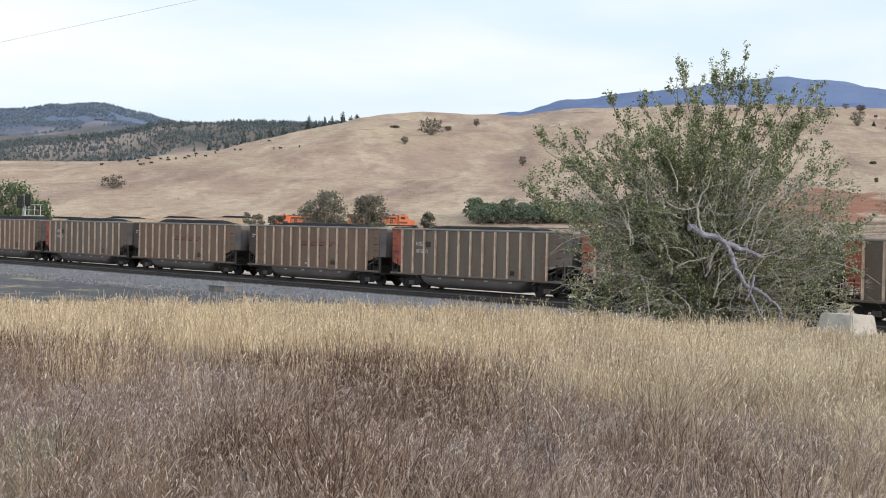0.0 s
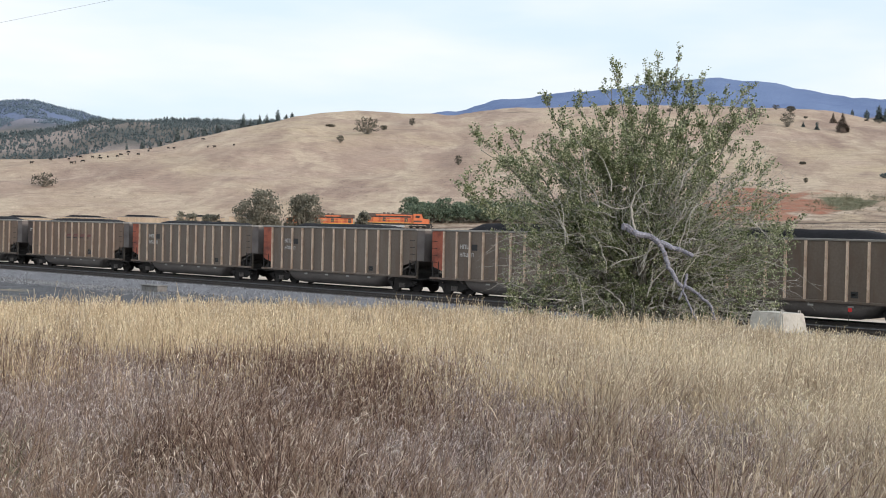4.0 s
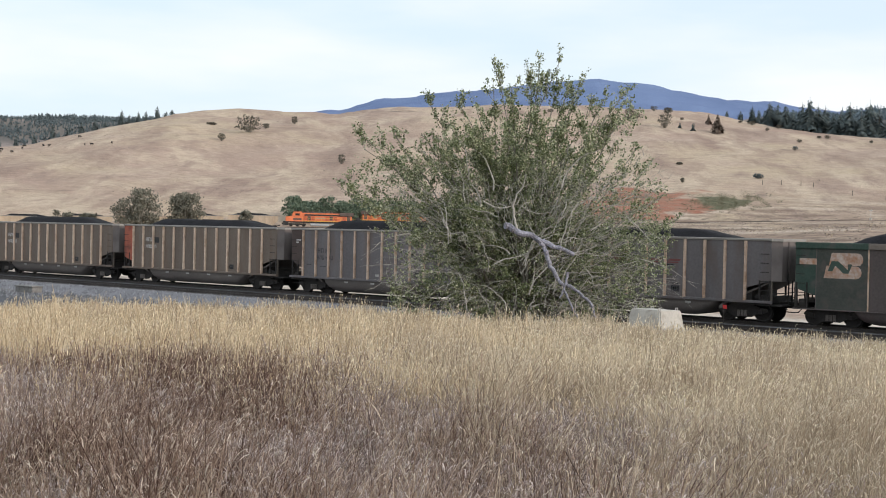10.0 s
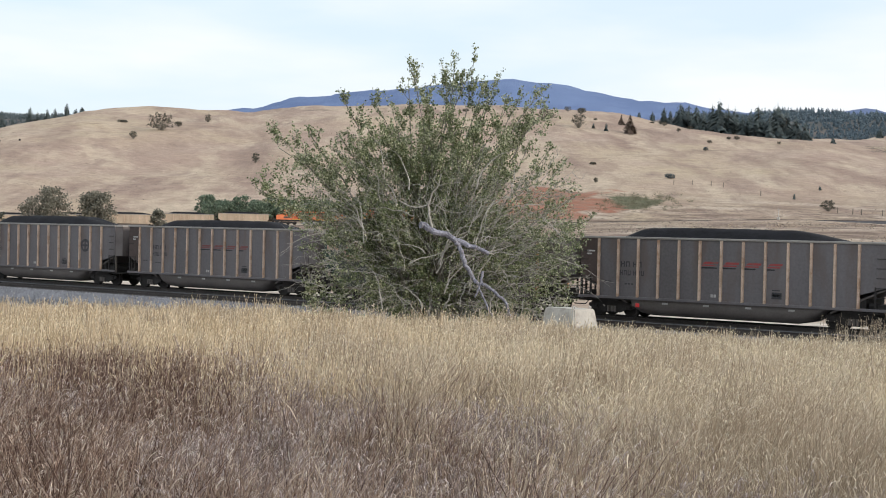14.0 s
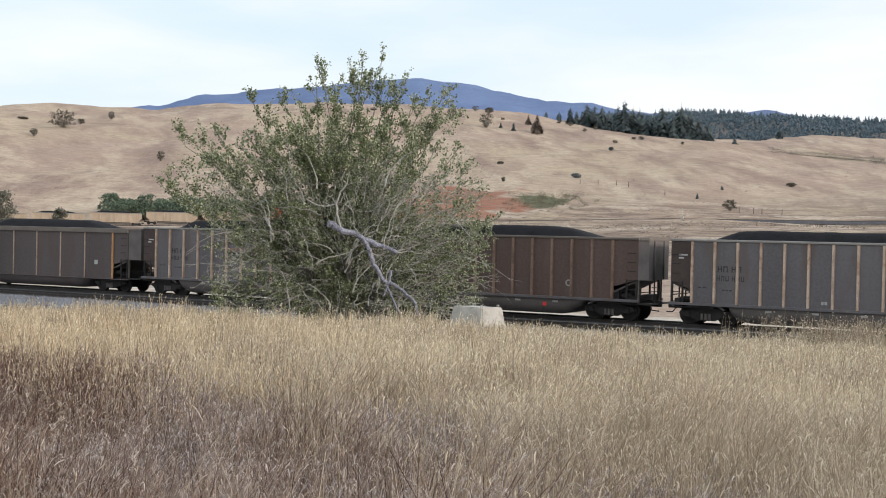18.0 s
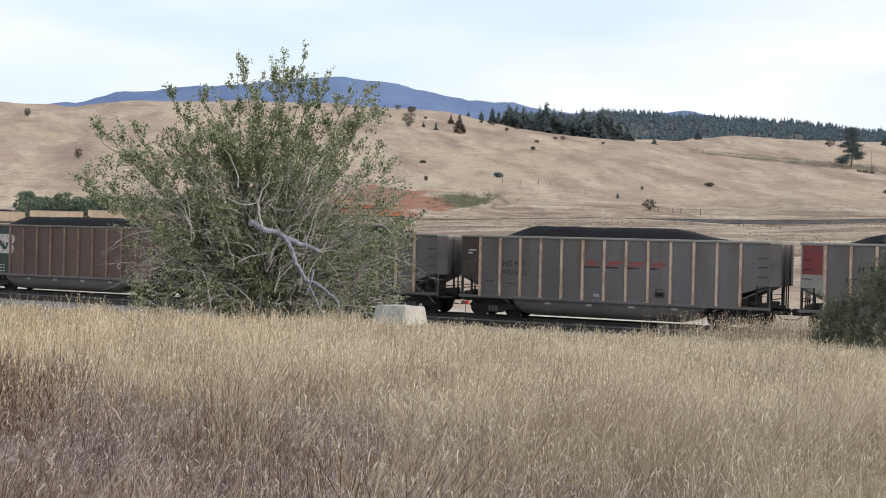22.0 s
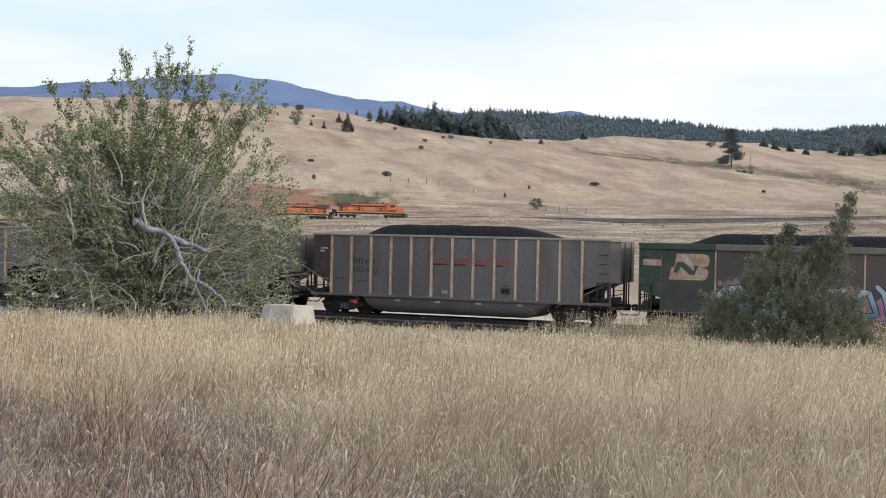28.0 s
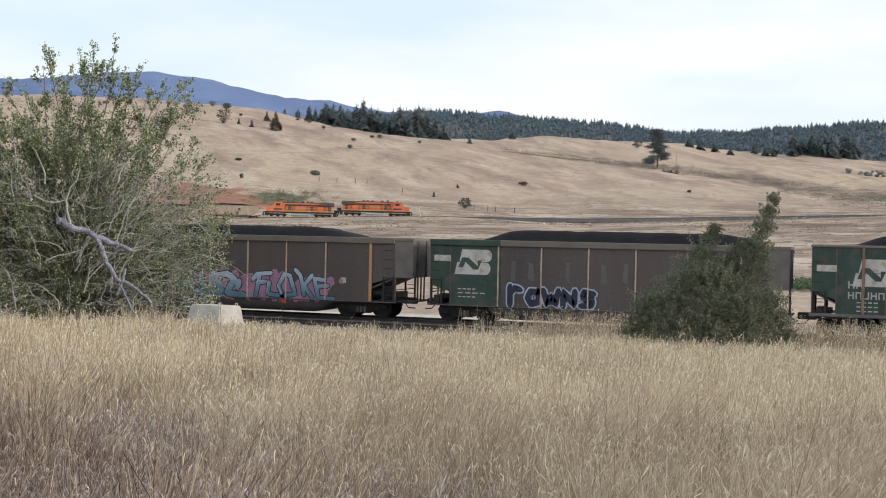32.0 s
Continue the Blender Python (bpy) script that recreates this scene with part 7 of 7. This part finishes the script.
    t_high = np.clip(1 + 0.25 * drift + 0.50 * drift2 + 0.40 * drift4, 0.5, 1.6) * g.uniform(0.75, 1.2, nt)
    t_high *= np.where((drift2 > 0.25) & (r > 30), 1.2, 1.0)
    t_high *= np.where(r > 26, np.interp(psi, [-40, -30, -24], [1.0, 0.9, 0.7]), 1.0)
    up = np.array([0, 0, 1.0])
    for kind, sel in kinds.items():
        own = np.repeat(np.nonzero(sel)[0], 6)
        k = len(own)
        rr, ps = r[own], psi[own]
        spread = 0.035 + 0.0020 * rr
        P = np.stack([x[own] + g.normal(0, 1, k) * spread, y[own] + g.normal(0, 1, k) * spread, np.zeros(k)], 1)
        P[:, 2] = near_z(P[:, 0], P[:, 1])
        base_h = {"straw": 0.62, "golden": 0.62, "tawny": 0.62, "weed": 0.58, "sage": 0.42, "rusty": 0.54, "mauve": 0.46}[kind]
        h = base_h * t_high[own] * g.uniform(0.55, 1.2, k)
        h *= np.where((np.abs(ps + 28.4) < 1.7) & (rr > 36), 0.92, 1.0)
        h *= np.where((g.random(k) < 0.035) & (kind in ("straw", "golden")), np.where(rr > 34, 1.28, 1.25), 1.0)
        lean = t_lean[own] + g.normal(0, 0.13, (k, 2))
        wd = np.maximum(0.0023, 0.00024 * rr) * g.uniform(0.7, 1.4, k)
        a = g.uniform(-0.9, 0.9, k) + np.radians(-ps)
        side = np.stack([np.cos(a), np.sin(a), np.zeros(k)], 1) * wd[:, None]
        L = np.concatenate([lean, np.zeros((k, 1))], 1) * h[:, None]
        p0 = P - up * 0.05
        p1 = P + L * 0.28 + up * (h * 0.58)[:, None]
        p2 = P + L * 1.15 + up * (h * 0.97)[:, None]
        near, b = rr < 15, np.arange(k)[:, None] * 6
        co = np.stack([p0 - side, p0 + side, p1 - side * 0.85, p1 + side * 0.85, p2 - side * 0.45, p2 + side * 0.45], 1).reshape(-1, 3)
        idx = np.concatenate([(b[near] + np.array([[0, 1, 3, 2, 2, 3, 5, 4]])).ravel(), (b[~near] + np.array([[0, 1, 5, 4]])).ravel()])
        tagged(new("dry_grass", quick_mesh("dry_grass", co, idx, 4, mats[kind][0])), words[kind], "grass", kind="stuff")
        # nodding seed heads: each goes on from its stem, bends over and hangs
        hd = g.random(k) < 0.50
        m = int(hd.sum())
        q2, rh = p2[hd], rr[hd]
        flat = side[hd] / np.linalg.norm(side[hd], axis=1)[:, None]
        d0 = p2[hd] - p1[hd]
        d0 /= np.linalg.norm(d0, axis=1)[:, None]
        over = np.concatenate([lean[hd] * 1.5 + g.normal(0, 0.35, (m, 2)) + np.array([0.22, 0.0]), np.zeros((m, 1))], 1)
        over /= np.linalg.norm(over, axis=1)[:, None]
        nod = np.clip(g.normal({"straw": 0.55, "golden": 0.5, "tawny": 0.65, "weed": 0.35, "sage": 0.5, "rusty": 0.55, "mauve": 0.8}[kind], 0.25, m), 0.05, 1.3)[:, None]
        hl = (g.uniform(0.055, 0.13, m) * (1.0 if kind in ("straw", "golden", "tawny") else 0.85))[:, None]
        s1 = d0 + over * 0.35 * nod
        s2 = d0 * (1 - 0.7 * nod) + over * 0.95 * nod - up * 0.15 * nod
        s3 = d0 * (0.8 - nod) + over * 0.6 * nod - up * 0.75 * nod
        h1 = q2 + s1 * hl * 0.36
        h2 = h1 + s2 * hl * 0.34
        h3 = h2 + s3 * hl * 0.34
        fat = flat * (np.maximum(0.0032, 0.00036 * rh) * g.uniform(0.6, 1.35, m))[:, None]
        nr_ = rh < 15
        n = int(nr_.sum())
        # close by: three bent pieces with loose spikelets hanging from them
        A = np.stack([q2 - fat * 0.35, q2 + fat * 0.35, h1 - fat, h1 + fat, h2 - fat * 0.85, h2 + fat * 0.85, h3 - fat * 0.15, h3 + fat * 0.15], 1)
        co, ix = [A[nr_].reshape(-1, 3)], [(np.arange(n)[:, None] * 8 + np.array([[0, 1, 3, 2, 2, 3, 5, 4, 4, 5, 7, 6]])).ravel()]
        at = 8 * n
        for o, s in ((h1, s2), (h2, s3)):
            s = s[nr_] + g.normal(0, 0.28, (n, 3)) - up * 0.25
            s *= (g.uniform(0.022, 0.050, n) / np.linalg.norm(s, axis=1))[:, None]
            c = o[nr_] + g.normal(0, 0.006, (n, 3))
            w = fat[nr_] * 0.75
            co.append(np.stack([c, c + s * 0.5 + w, c + s, c + s * 0.5 - w], 1).reshape(-1, 3))
            ix.append(at + np.arange(4 * n))
            at += 4 * n
        # farther off: two bent pieces
        n = int((~nr_).sum())
        B = np.stack([q2 - fat * 0.35, q2 + fat * 0.35, h1 + (h2 - h1) * 0.4 - fat, h1 + (h2 - h1) * 0.4 + fat, h3 - fat * 0.2, h3 + fat * 0.2], 1)
        co.append(B[~nr_].reshape(-1, 3))
        ix.append(at + (np.arange(n)[:, None] * 6 + np.array([[0, 1, 3, 2, 2, 3, 5, 4]])).ravel())
        tagged(new("grass_heads", quick_mesh("grass_heads", np.concatenate(co), np.concatenate(ix), 4, mats[kind][1])), "pale seed heads of " + words[kind].split(" with")[0].split(" in ")[0], "grass", kind="stuff")


grass_field()


# tall weeds by the track, seen before the juniper
def track_weeds():
    g = np.random.default_rng(8)
    n = 8500
    x = g.uniform(-22, 6, n)
    y = 45.5 + g.normal(0, 1.0, n)
    dens = np.clip((x + 15) / 5, 0, 1) ** 2
    k = g.random(n) < dens
    x, y = x[k], y[k]
    z = np.array([near_height(a, b) for a, b in zip(x, y)])
    n = len(x)
    h = g.uniform(0.6, 1.6, n)
    P = np.stack([x, y, z], 1)
    L = np.stack([g.normal(0.12, 0.16, n), g.normal(0, 0.15, n), np.ones(n)], 1) * h[:, None]
    side = np.array([0.010, 0, 0])
    co = np.stack([P - side, P + side, P + L + side * 0.4, P + L - side * 0.4], 1).reshape(-1, 3)
    tagged(new("dry_weeds", quick_mesh("dry_weeds", co, np.arange(len(co)), 4, M_TAWNY)), "tall brown dry weeds along the ballast edge", "weeds", kind="stuff")
    m = n * 5
    i = g.integers(0, n, m)
    f = g.uniform(0.55, 1.05, m)
    c = P[i] + L[i] * f[:, None] + g.normal(0, 0.05, (m, 3))
    tagged(new("weed_heads", leaf_mesh("weed_heads", c, g.uniform(0.04, 0.10, m), M_TAWNYHEAD, g, 0.4)), "pale fluffy heads of tall dry weeds", "weeds", kind="stuff")


track_weeds()


def loose_stones():
    """Crushed stone scattered over the shoulder of the near track: small four-sided lumps."""
    g = np.random.default_rng(21)
    n = 34000
    x = -118 + 124 * g.random(n) ** 0.8
    y = 44 + 10.2 * g.random(n)
    z = grid_of(near_height, -120, 8, 42, 56, 1.0)(x, y)
    bed = np.array(rail_top(x)) - 0.66 + np.clip((y - (TRACK_Y - 7.9)) / 1.6, 0, 1) * 0.44
    z = np.maximum(z, np.where(y > TRACK_Y - 8.0, bed, -9))
    s = g.uniform(0.03, 0.085, n)
    c = np.stack([x, y, z], 1)
    a = g.uniform(0, 6.28, n)
    ring = [np.stack([np.cos(a + k * 2.094) * s, np.sin(a + k * 2.094) * s, np.full(n, -0.02)], 1) for k in range(3)]
    top = np.stack([g.normal(0, 0.3, n) * s, g.normal(0, 0.3, n) * s, s * g.uniform(0.7, 1.3, n)], 1)
    co = np.stack([c + ring[0], c + ring[1], c + ring[2], c + top], 1).reshape(-1, 3)
    idx = (np.arange(n)[:, None] * 4 + np.array([[0, 1, 3, 1, 2, 3, 2, 0, 3]])).ravel()
    tagged(new("loose_stones", quick_mesh("loose_stones", co, idx, 3, M_STONE)), "grey crushed stone strewn beside the track", "gravel", kind="stuff")


loose_stones()


# ---- small things ----
def cow(where, turn, seed):
    ob = thing("cow", pose(where.x, where.y, where.z, 0, 0, turn) @ Matrix.Scale(0.8, 4), "black cow grazing on the dry hillside", "cow", "cattle on the hill")
    bm = bmesh.new()
    rings = []
    for x, z, w, h in ((-1.05, 1.05, 0.12, 0.15), (-0.95, 1.05, 0.30, 0.36), (-0.4, 0.98, 0.36, 0.40), (0.3, 0.98, 0.36, 0.40), (0.8, 1.05, 0.28, 0.36), (1.0, 1.1, 0.15, 0.2)):
        rings.append([bm.verts.new((x, w * math.cos(a * math.pi / 4), z + h * math.sin(a * math.pi / 4))) for a in range(8)])
    for a, b in zip(rings, rings[1:]):
        for k in range(8):
            bm.faces.new((a[k], a[(k + 1) % 8], b[(k + 1) % 8], b[k]))
    bm.faces.new(rings[0])
    bm.faces.new(rings[-1][::-1])
    part("body", bm, M_COW, ob, smooth=True)
    down = seed % 3
    hz = 0.5 if down else 1.35
    part("head", tube([(0.85, 0, 1.15), (1.15, 0, (1.15 + hz) / 2 + 0.1), (1.4, 0, hz), (1.62, 0, hz - 0.12)], [0.2, 0.16, 0.14, 0.08], 6), M_COW, ob)
    for lx in (-0.75, 0.65):
        for ly in (-0.2, 0.2):
            part("leg", tube([(lx, ly, 0.85), (lx, ly, 0.4), (lx, ly, -0.05)], [0.12, 0.07, 0.06], 5), M_COW, ob)
    part("tail", tube([(-1.02, 0, 1.2), (-1.1, 0, 0.6)], [0.03, 0.03], 4), M_COW, ob)


COWS = [(-61.23, 2.17), (-60.45, 2.34), (-59.7, 2.38), (-59.56, 2.54), (-59.36, 2.51), (-59.23, 2.5), (-59.59, 2.23), (-59.44, 2.26), (-59.12, 2.32), (-58.73, 2.51), (-58.43, 2.57), (-58.39, 2.47), (-58.08, 2.54), (-57.69, 2.58),
        (-57.54, 2.66), (-57.23, 2.69), (-57.21, 2.79), (-56.79, 2.7), (-56.37, 2.87), (-56.28, 2.97), (-55.52, 3.03), (-55.28, 3.03), (-54.03, 3.47), (-53.81, 3.14), (-53.52, 3.16), (-52.07, 4.13), (-52.68, 3.26)]
for i, (p, e) in enumerate(COWS):
    cow(on_sight(p, e, 300), 40 + (i * 67) % 180 + (180 if i % 2 else 0), i)

# fence posts on the far slope
for i, (p, e) in enumerate(((-20.25, 1.78), (-21.86, 2.12), (-22.38, 2.17), (-17.02, 1.09), (-16.4, 1.04), (-16.05, 1.02), (-15.2, 1.0), (-23.2, 2.2), (-24.0, 2.2))):
    q = on_sight(p, e)
    ob = thing("fence_post", pose(q.x, q.y, q.z - 0.3), "weathered wooden fence post on the dry slope", "fence post", "fence posts")
    part("post", tube([(0, 0, 0), (0, 0, 1.3), (0.02, 0, 2.1)], [0.13, 0.12, 0.11], 7), M_WOOD, ob)
q = at_dir(-19.47, FAR_R - 6)
ob = thing("marker_post", pose(q.x, q.y, q.z - 0.2), "thin grey post with a white marker box by the far track", "post")
part("post", tube([(0, 0, 0), (0, 0, 3.4)], [0.06, 0.05], 6), M_GALV, ob)
part("crossbar", box(-0.5, 0.5, -0.05, 0.05, 3.0, 3.1), M_GALV, ob)
part("box", box(-0.35, 0.35, -0.3, 0.3, 0.25, 1.0, bevel=0.03), M_WHITE, ob, "white metal box")

q = at_dir(-52.26, 352)
ob = thing("utility_pole", pose(q.x, q.y, q.z - 0.3), "grey wooden utility pole with a crossarm", "utility pole")
part("pole", tube([(0, 0, 0), (0, 0, 11.0)], [0.16, 0.11], 7), M_WOOD, ob)
part("crossarm", box(-1.1, 1.1, -0.06, 0.06, 10.2, 10.35), M_WOOD, ob)
for dx in (-0.95, 0.95):
    part("insulator", tube([(dx, 0, 10.35), (dx, 0, 10.6)], [0.06, 0.04], 6), M_GALV, ob)


def concrete_block():
    """An upturned concrete trough on corner feet, its sides battered, with lifting eyes on top."""
    p = at_dir(-28.45, 45.6)
    ob = thing("concrete_block", pose(p.x, p.y, p.z + 0.04, 0, 1.2, 78.5), "pale aged concrete trough upturned beside the track, with lifting eyes", "concrete block")
    bm = bmesh.new()
    lo = [bm.verts.new(v) for v in ((-0.68, -0.78, 0.50), (0.68, -0.78, 0.50), (0.68, 0.78, 0.50), (-0.68, 0.78, 0.50))]
    hi = [bm.verts.new(v) for v in ((-0.57, -0.67, 1.17), (0.57, -0.67, 1.17), (0.57, 0.67, 1.17), (-0.57, 0.67, 1.17))]
    bm.faces.new(lo[::-1])
    bm.faces.new(hi)
    for i in range(4):
        bm.faces.new((lo[i], lo[(i + 1) % 4], hi[(i + 1) % 4], hi[i]))
    bmesh.ops.bevel(bm, geom=list(bm.edges), offset=0.035, segments=2, affect="EDGES")
    part("block", bm, M_CONC, ob)
    for sx in (-1, 1):
        for sy in (-1, 1):
            foot = bmesh.new()
            b = [foot.verts.new((sx * (0.76 + u), sy * (0.86 + v), -0.12)) for u, v in ((0, 0), (-0.20, 0), (-0.20, -0.20), (0, -0.20))]
            t = [foot.verts.new((sx * (0.672 + u), sy * (0.772 + v), 0.53)) for u, v in ((0, 0), (-0.20, 0), (-0.20, -0.20), (0, -0.20))]
            foot.faces.new(b)
            foot.faces.new(t[::-1])
            for i in range(4):
                foot.faces.new((b[i], b[(i + 1) % 4], t[(i + 1) % 4], t[i]))
            part("foot", foot, M_CONC, ob)
    for x, y in ((-0.45, -0.55), (0.45, -0.55), (0.45, 0.55), (-0.45, 0.55)):
        part("lifting_eye", tube([(x - 0.05, y, 1.14), (x - 0.05, y, 1.25), (x + 0.05, y, 1.25), (x + 0.05, y, 1.14)], [0.02] * 4, 5), M_TAG, ob)


concrete_block()

p = at_dir(-25.5, 55.0)
ob = thing("reflector_post", pose(p.x, p.y, p.z - 0.1), "thin dark post with a small red reflector", "post")
part("post", tube([(0, 0, 0), (0, 0, 1.75)], [0.014, 0.014], 6), M_UNDER, ob)
part("reflector", box(-0.02, 0.15, -0.03, -0.01, 1.62, 1.78), M_REFL, ob, "bright red reflector")
part("bracket", box(-0.2, 0.0, -0.02, 0.0, 1.64, 1.78), M_TUB, ob)


def ground_at(psi, r):
    x, y = r * math.sin(radians(psi)), r * math.cos(radians(psi))
    return Vector((x, y, near_height(x, y)))


q = ground_at(-56.0, 86.0)
ob = thing("concrete_box", pose(q.x, q.y, q.z - 0.05, 0, 0, 4), "low grey concrete cable box at the ballast edge", "concrete box")
part("box", box(-0.85, 0.85, -0.4, 0.4, 0, 0.42, bevel=0.03), M_CONCD, ob)
part("lid", box(-0.9, 0.9, -0.45, 0.45, 0.424, 0.5, bevel=0.02), M_CONCD, ob)
q = ground_at(-37.83, 62.5)
ob = thing("trackside_box", pose(q.x, q.y, q.z - 0.05), "small dull teal metal box beside the empty track", "metal box")
part("case", box(-0.2, 0.2, -0.15, 0.15, 0.1, 0.5, bevel=0.02), M_TEAL, ob)
part("foot", box(-0.05, 0.05, -0.05, 0.05, -0.1, 0.1), M_UNDER, ob)
q = ground_at(-38.58, 62.5)
ob = thing("marker_stake", pose(q.x, q.y, q.z - 0.1), "short pale wooden marker stake", "stake")
part("stake", box(-0.05, 0.05, -0.02, 0.02, 0, 0.6), M_PALE, ob)


def railway_signal():
    p = at_dir(-64.35, 141.0)
    ob = thing("railway_signal", pose(p.x, p.y, p.z - 0.2, 0, 0, 50), "grey railway signal mast with black lamp heads and a platform", "railway signal")
    part("mast", tube([(0, 0, 0), (0, 0, 7.4)], [0.11, 0.09], 8), M_GALV, ob)
    part("platform", box(-0.2, 1.9, -0.4, 0.4, 5.1, 5.2), M_GALV, ob)
    for i in range(4):
        part("guard_rail", tube([(-0.1 + 0.6 * i, -0.4, 5.2), (-0.1 + 0.6 * i, -0.4, 6.3)], [0.03, 0.03], 5), M_GALV, ob)
    for z in (5.75, 6.3):
        part("guard_rail", tube([(-0.2, -0.4, z), (1.9, -0.4, z)], [0.03, 0.03], 5), M_GALV, ob)
    for x, z in ((-0.35, 6.1), (0.45, 6.3)):
        h = part("signal_head", box(x - 0.3, x + 0.3, -0.75, -0.5, z - 0.15, z + 1.1, bevel=0.05), M_LOCOBLK, ob, "black three-lamp signal head")
        for k in range(3):
            part("hood", tube([(x, -0.75, z + 0.1 + 0.36 * k), (x, -1.0, z + 0.12 + 0.36 * k)], [0.13, 0.13], 8), M_LOCOBLK, h)
    for s in (-0.2, 0.2):
        part("ladder_rail", tube([(s, 0.2, 0), (s, 0.2, 5.2)], [0.02, 0.02], 4), M_GALV, ob)


railway_signal()


def sky_wire(pa, ea, ra, pb, eb, rb):
    def far(p, e, r):
        return Vector((r * math.sin(radians(p)), r * math.cos(radians(p)), EYE + r * math.tan(radians(e))))
    a, b = far(pa, ea, ra), far(pb, eb, rb)
    d = b - a
    return part("wire", tube([a - d * 4, a - d * 2, a, b, b + d * 2, b + d * 4], [0.007] * 6, 5), M_WIRE, None)


tagged(sky_wire(-65.48, 7.2, 70.0, -57.28, 9.52, 58.0), "thin overhead utility wire against the sky", "wire")


# ---- the track's ties, last of the large repeats ----
def build_ties():
    bm = box(-0.11, 0.11, -1.3, 1.3, -0.18, 0.0, bevel=0.012)
    me = bpy.data.meshes.new("tie")
    bm.to_mesh(me)
    bm.free()
    me.materials.append(M_TIE)
    r2 = random.Random(2)
    for i in range(235):
        x = -118 + 0.53 * i
        o = new("tie", me)
        o.parent = TRACK
        o.matrix_basis = pose(x + r2.uniform(-0.03, 0.03), TRACK_Y + r2.uniform(-0.04, 0.04), rail_top(x) - 0.165, 0, 0, r2.uniform(-1, 1))
        o = new("tie", me)
        o.parent = TRACK
        o.matrix_basis = pose(x + r2.uniform(-0.03, 0.03), TRACK_Y - SIDING + r2.uniform(-0.04, 0.04), rail_top(x) - 0.195, 0, 0, r2.uniform(-1, 1))


build_ties()


def motions():
    """Both halves of the train roll on; the near one gathers a little speed at the end."""
    for k, car in NEAR_CARS.items():
        walk(car, [(t, car_pose(k, t)) for t in (0, 8, 16, 24, 28, 29, 30, 31, 32)])
        # the wheels turn with the way covered
        for bog in [c for c in car.children if c.name.split(".")[0] == "bogie"]:
            for wheel in [c for c in bog.children if c.name.split(".")[0] == "wheel"]:
                rest = wheel.matrix_basis.copy()
                at, turn = Matrix.Translation(rest.translation), rest.to_3x3().to_4x4()
                walk(wheel, [(0.12 * i, at @ Matrix.Rotation(-CAR_V * 0.12 * i / 0.462, 4, "Y") @ turn) for i in range(268)])
    for ob, back in FAR_TRAIN:
        turn = pose(0, 0, 0, 0, 0, 180) if ob == FAR_TRAIN[1][0] else Matrix.Identity(4)   # the trailing engine runs backwards
        walk(ob, [(t, far_place(nose_dir(t) - back) @ turn) for t in (0, 3, 6, 12, 19, 26, 32)])


motions()
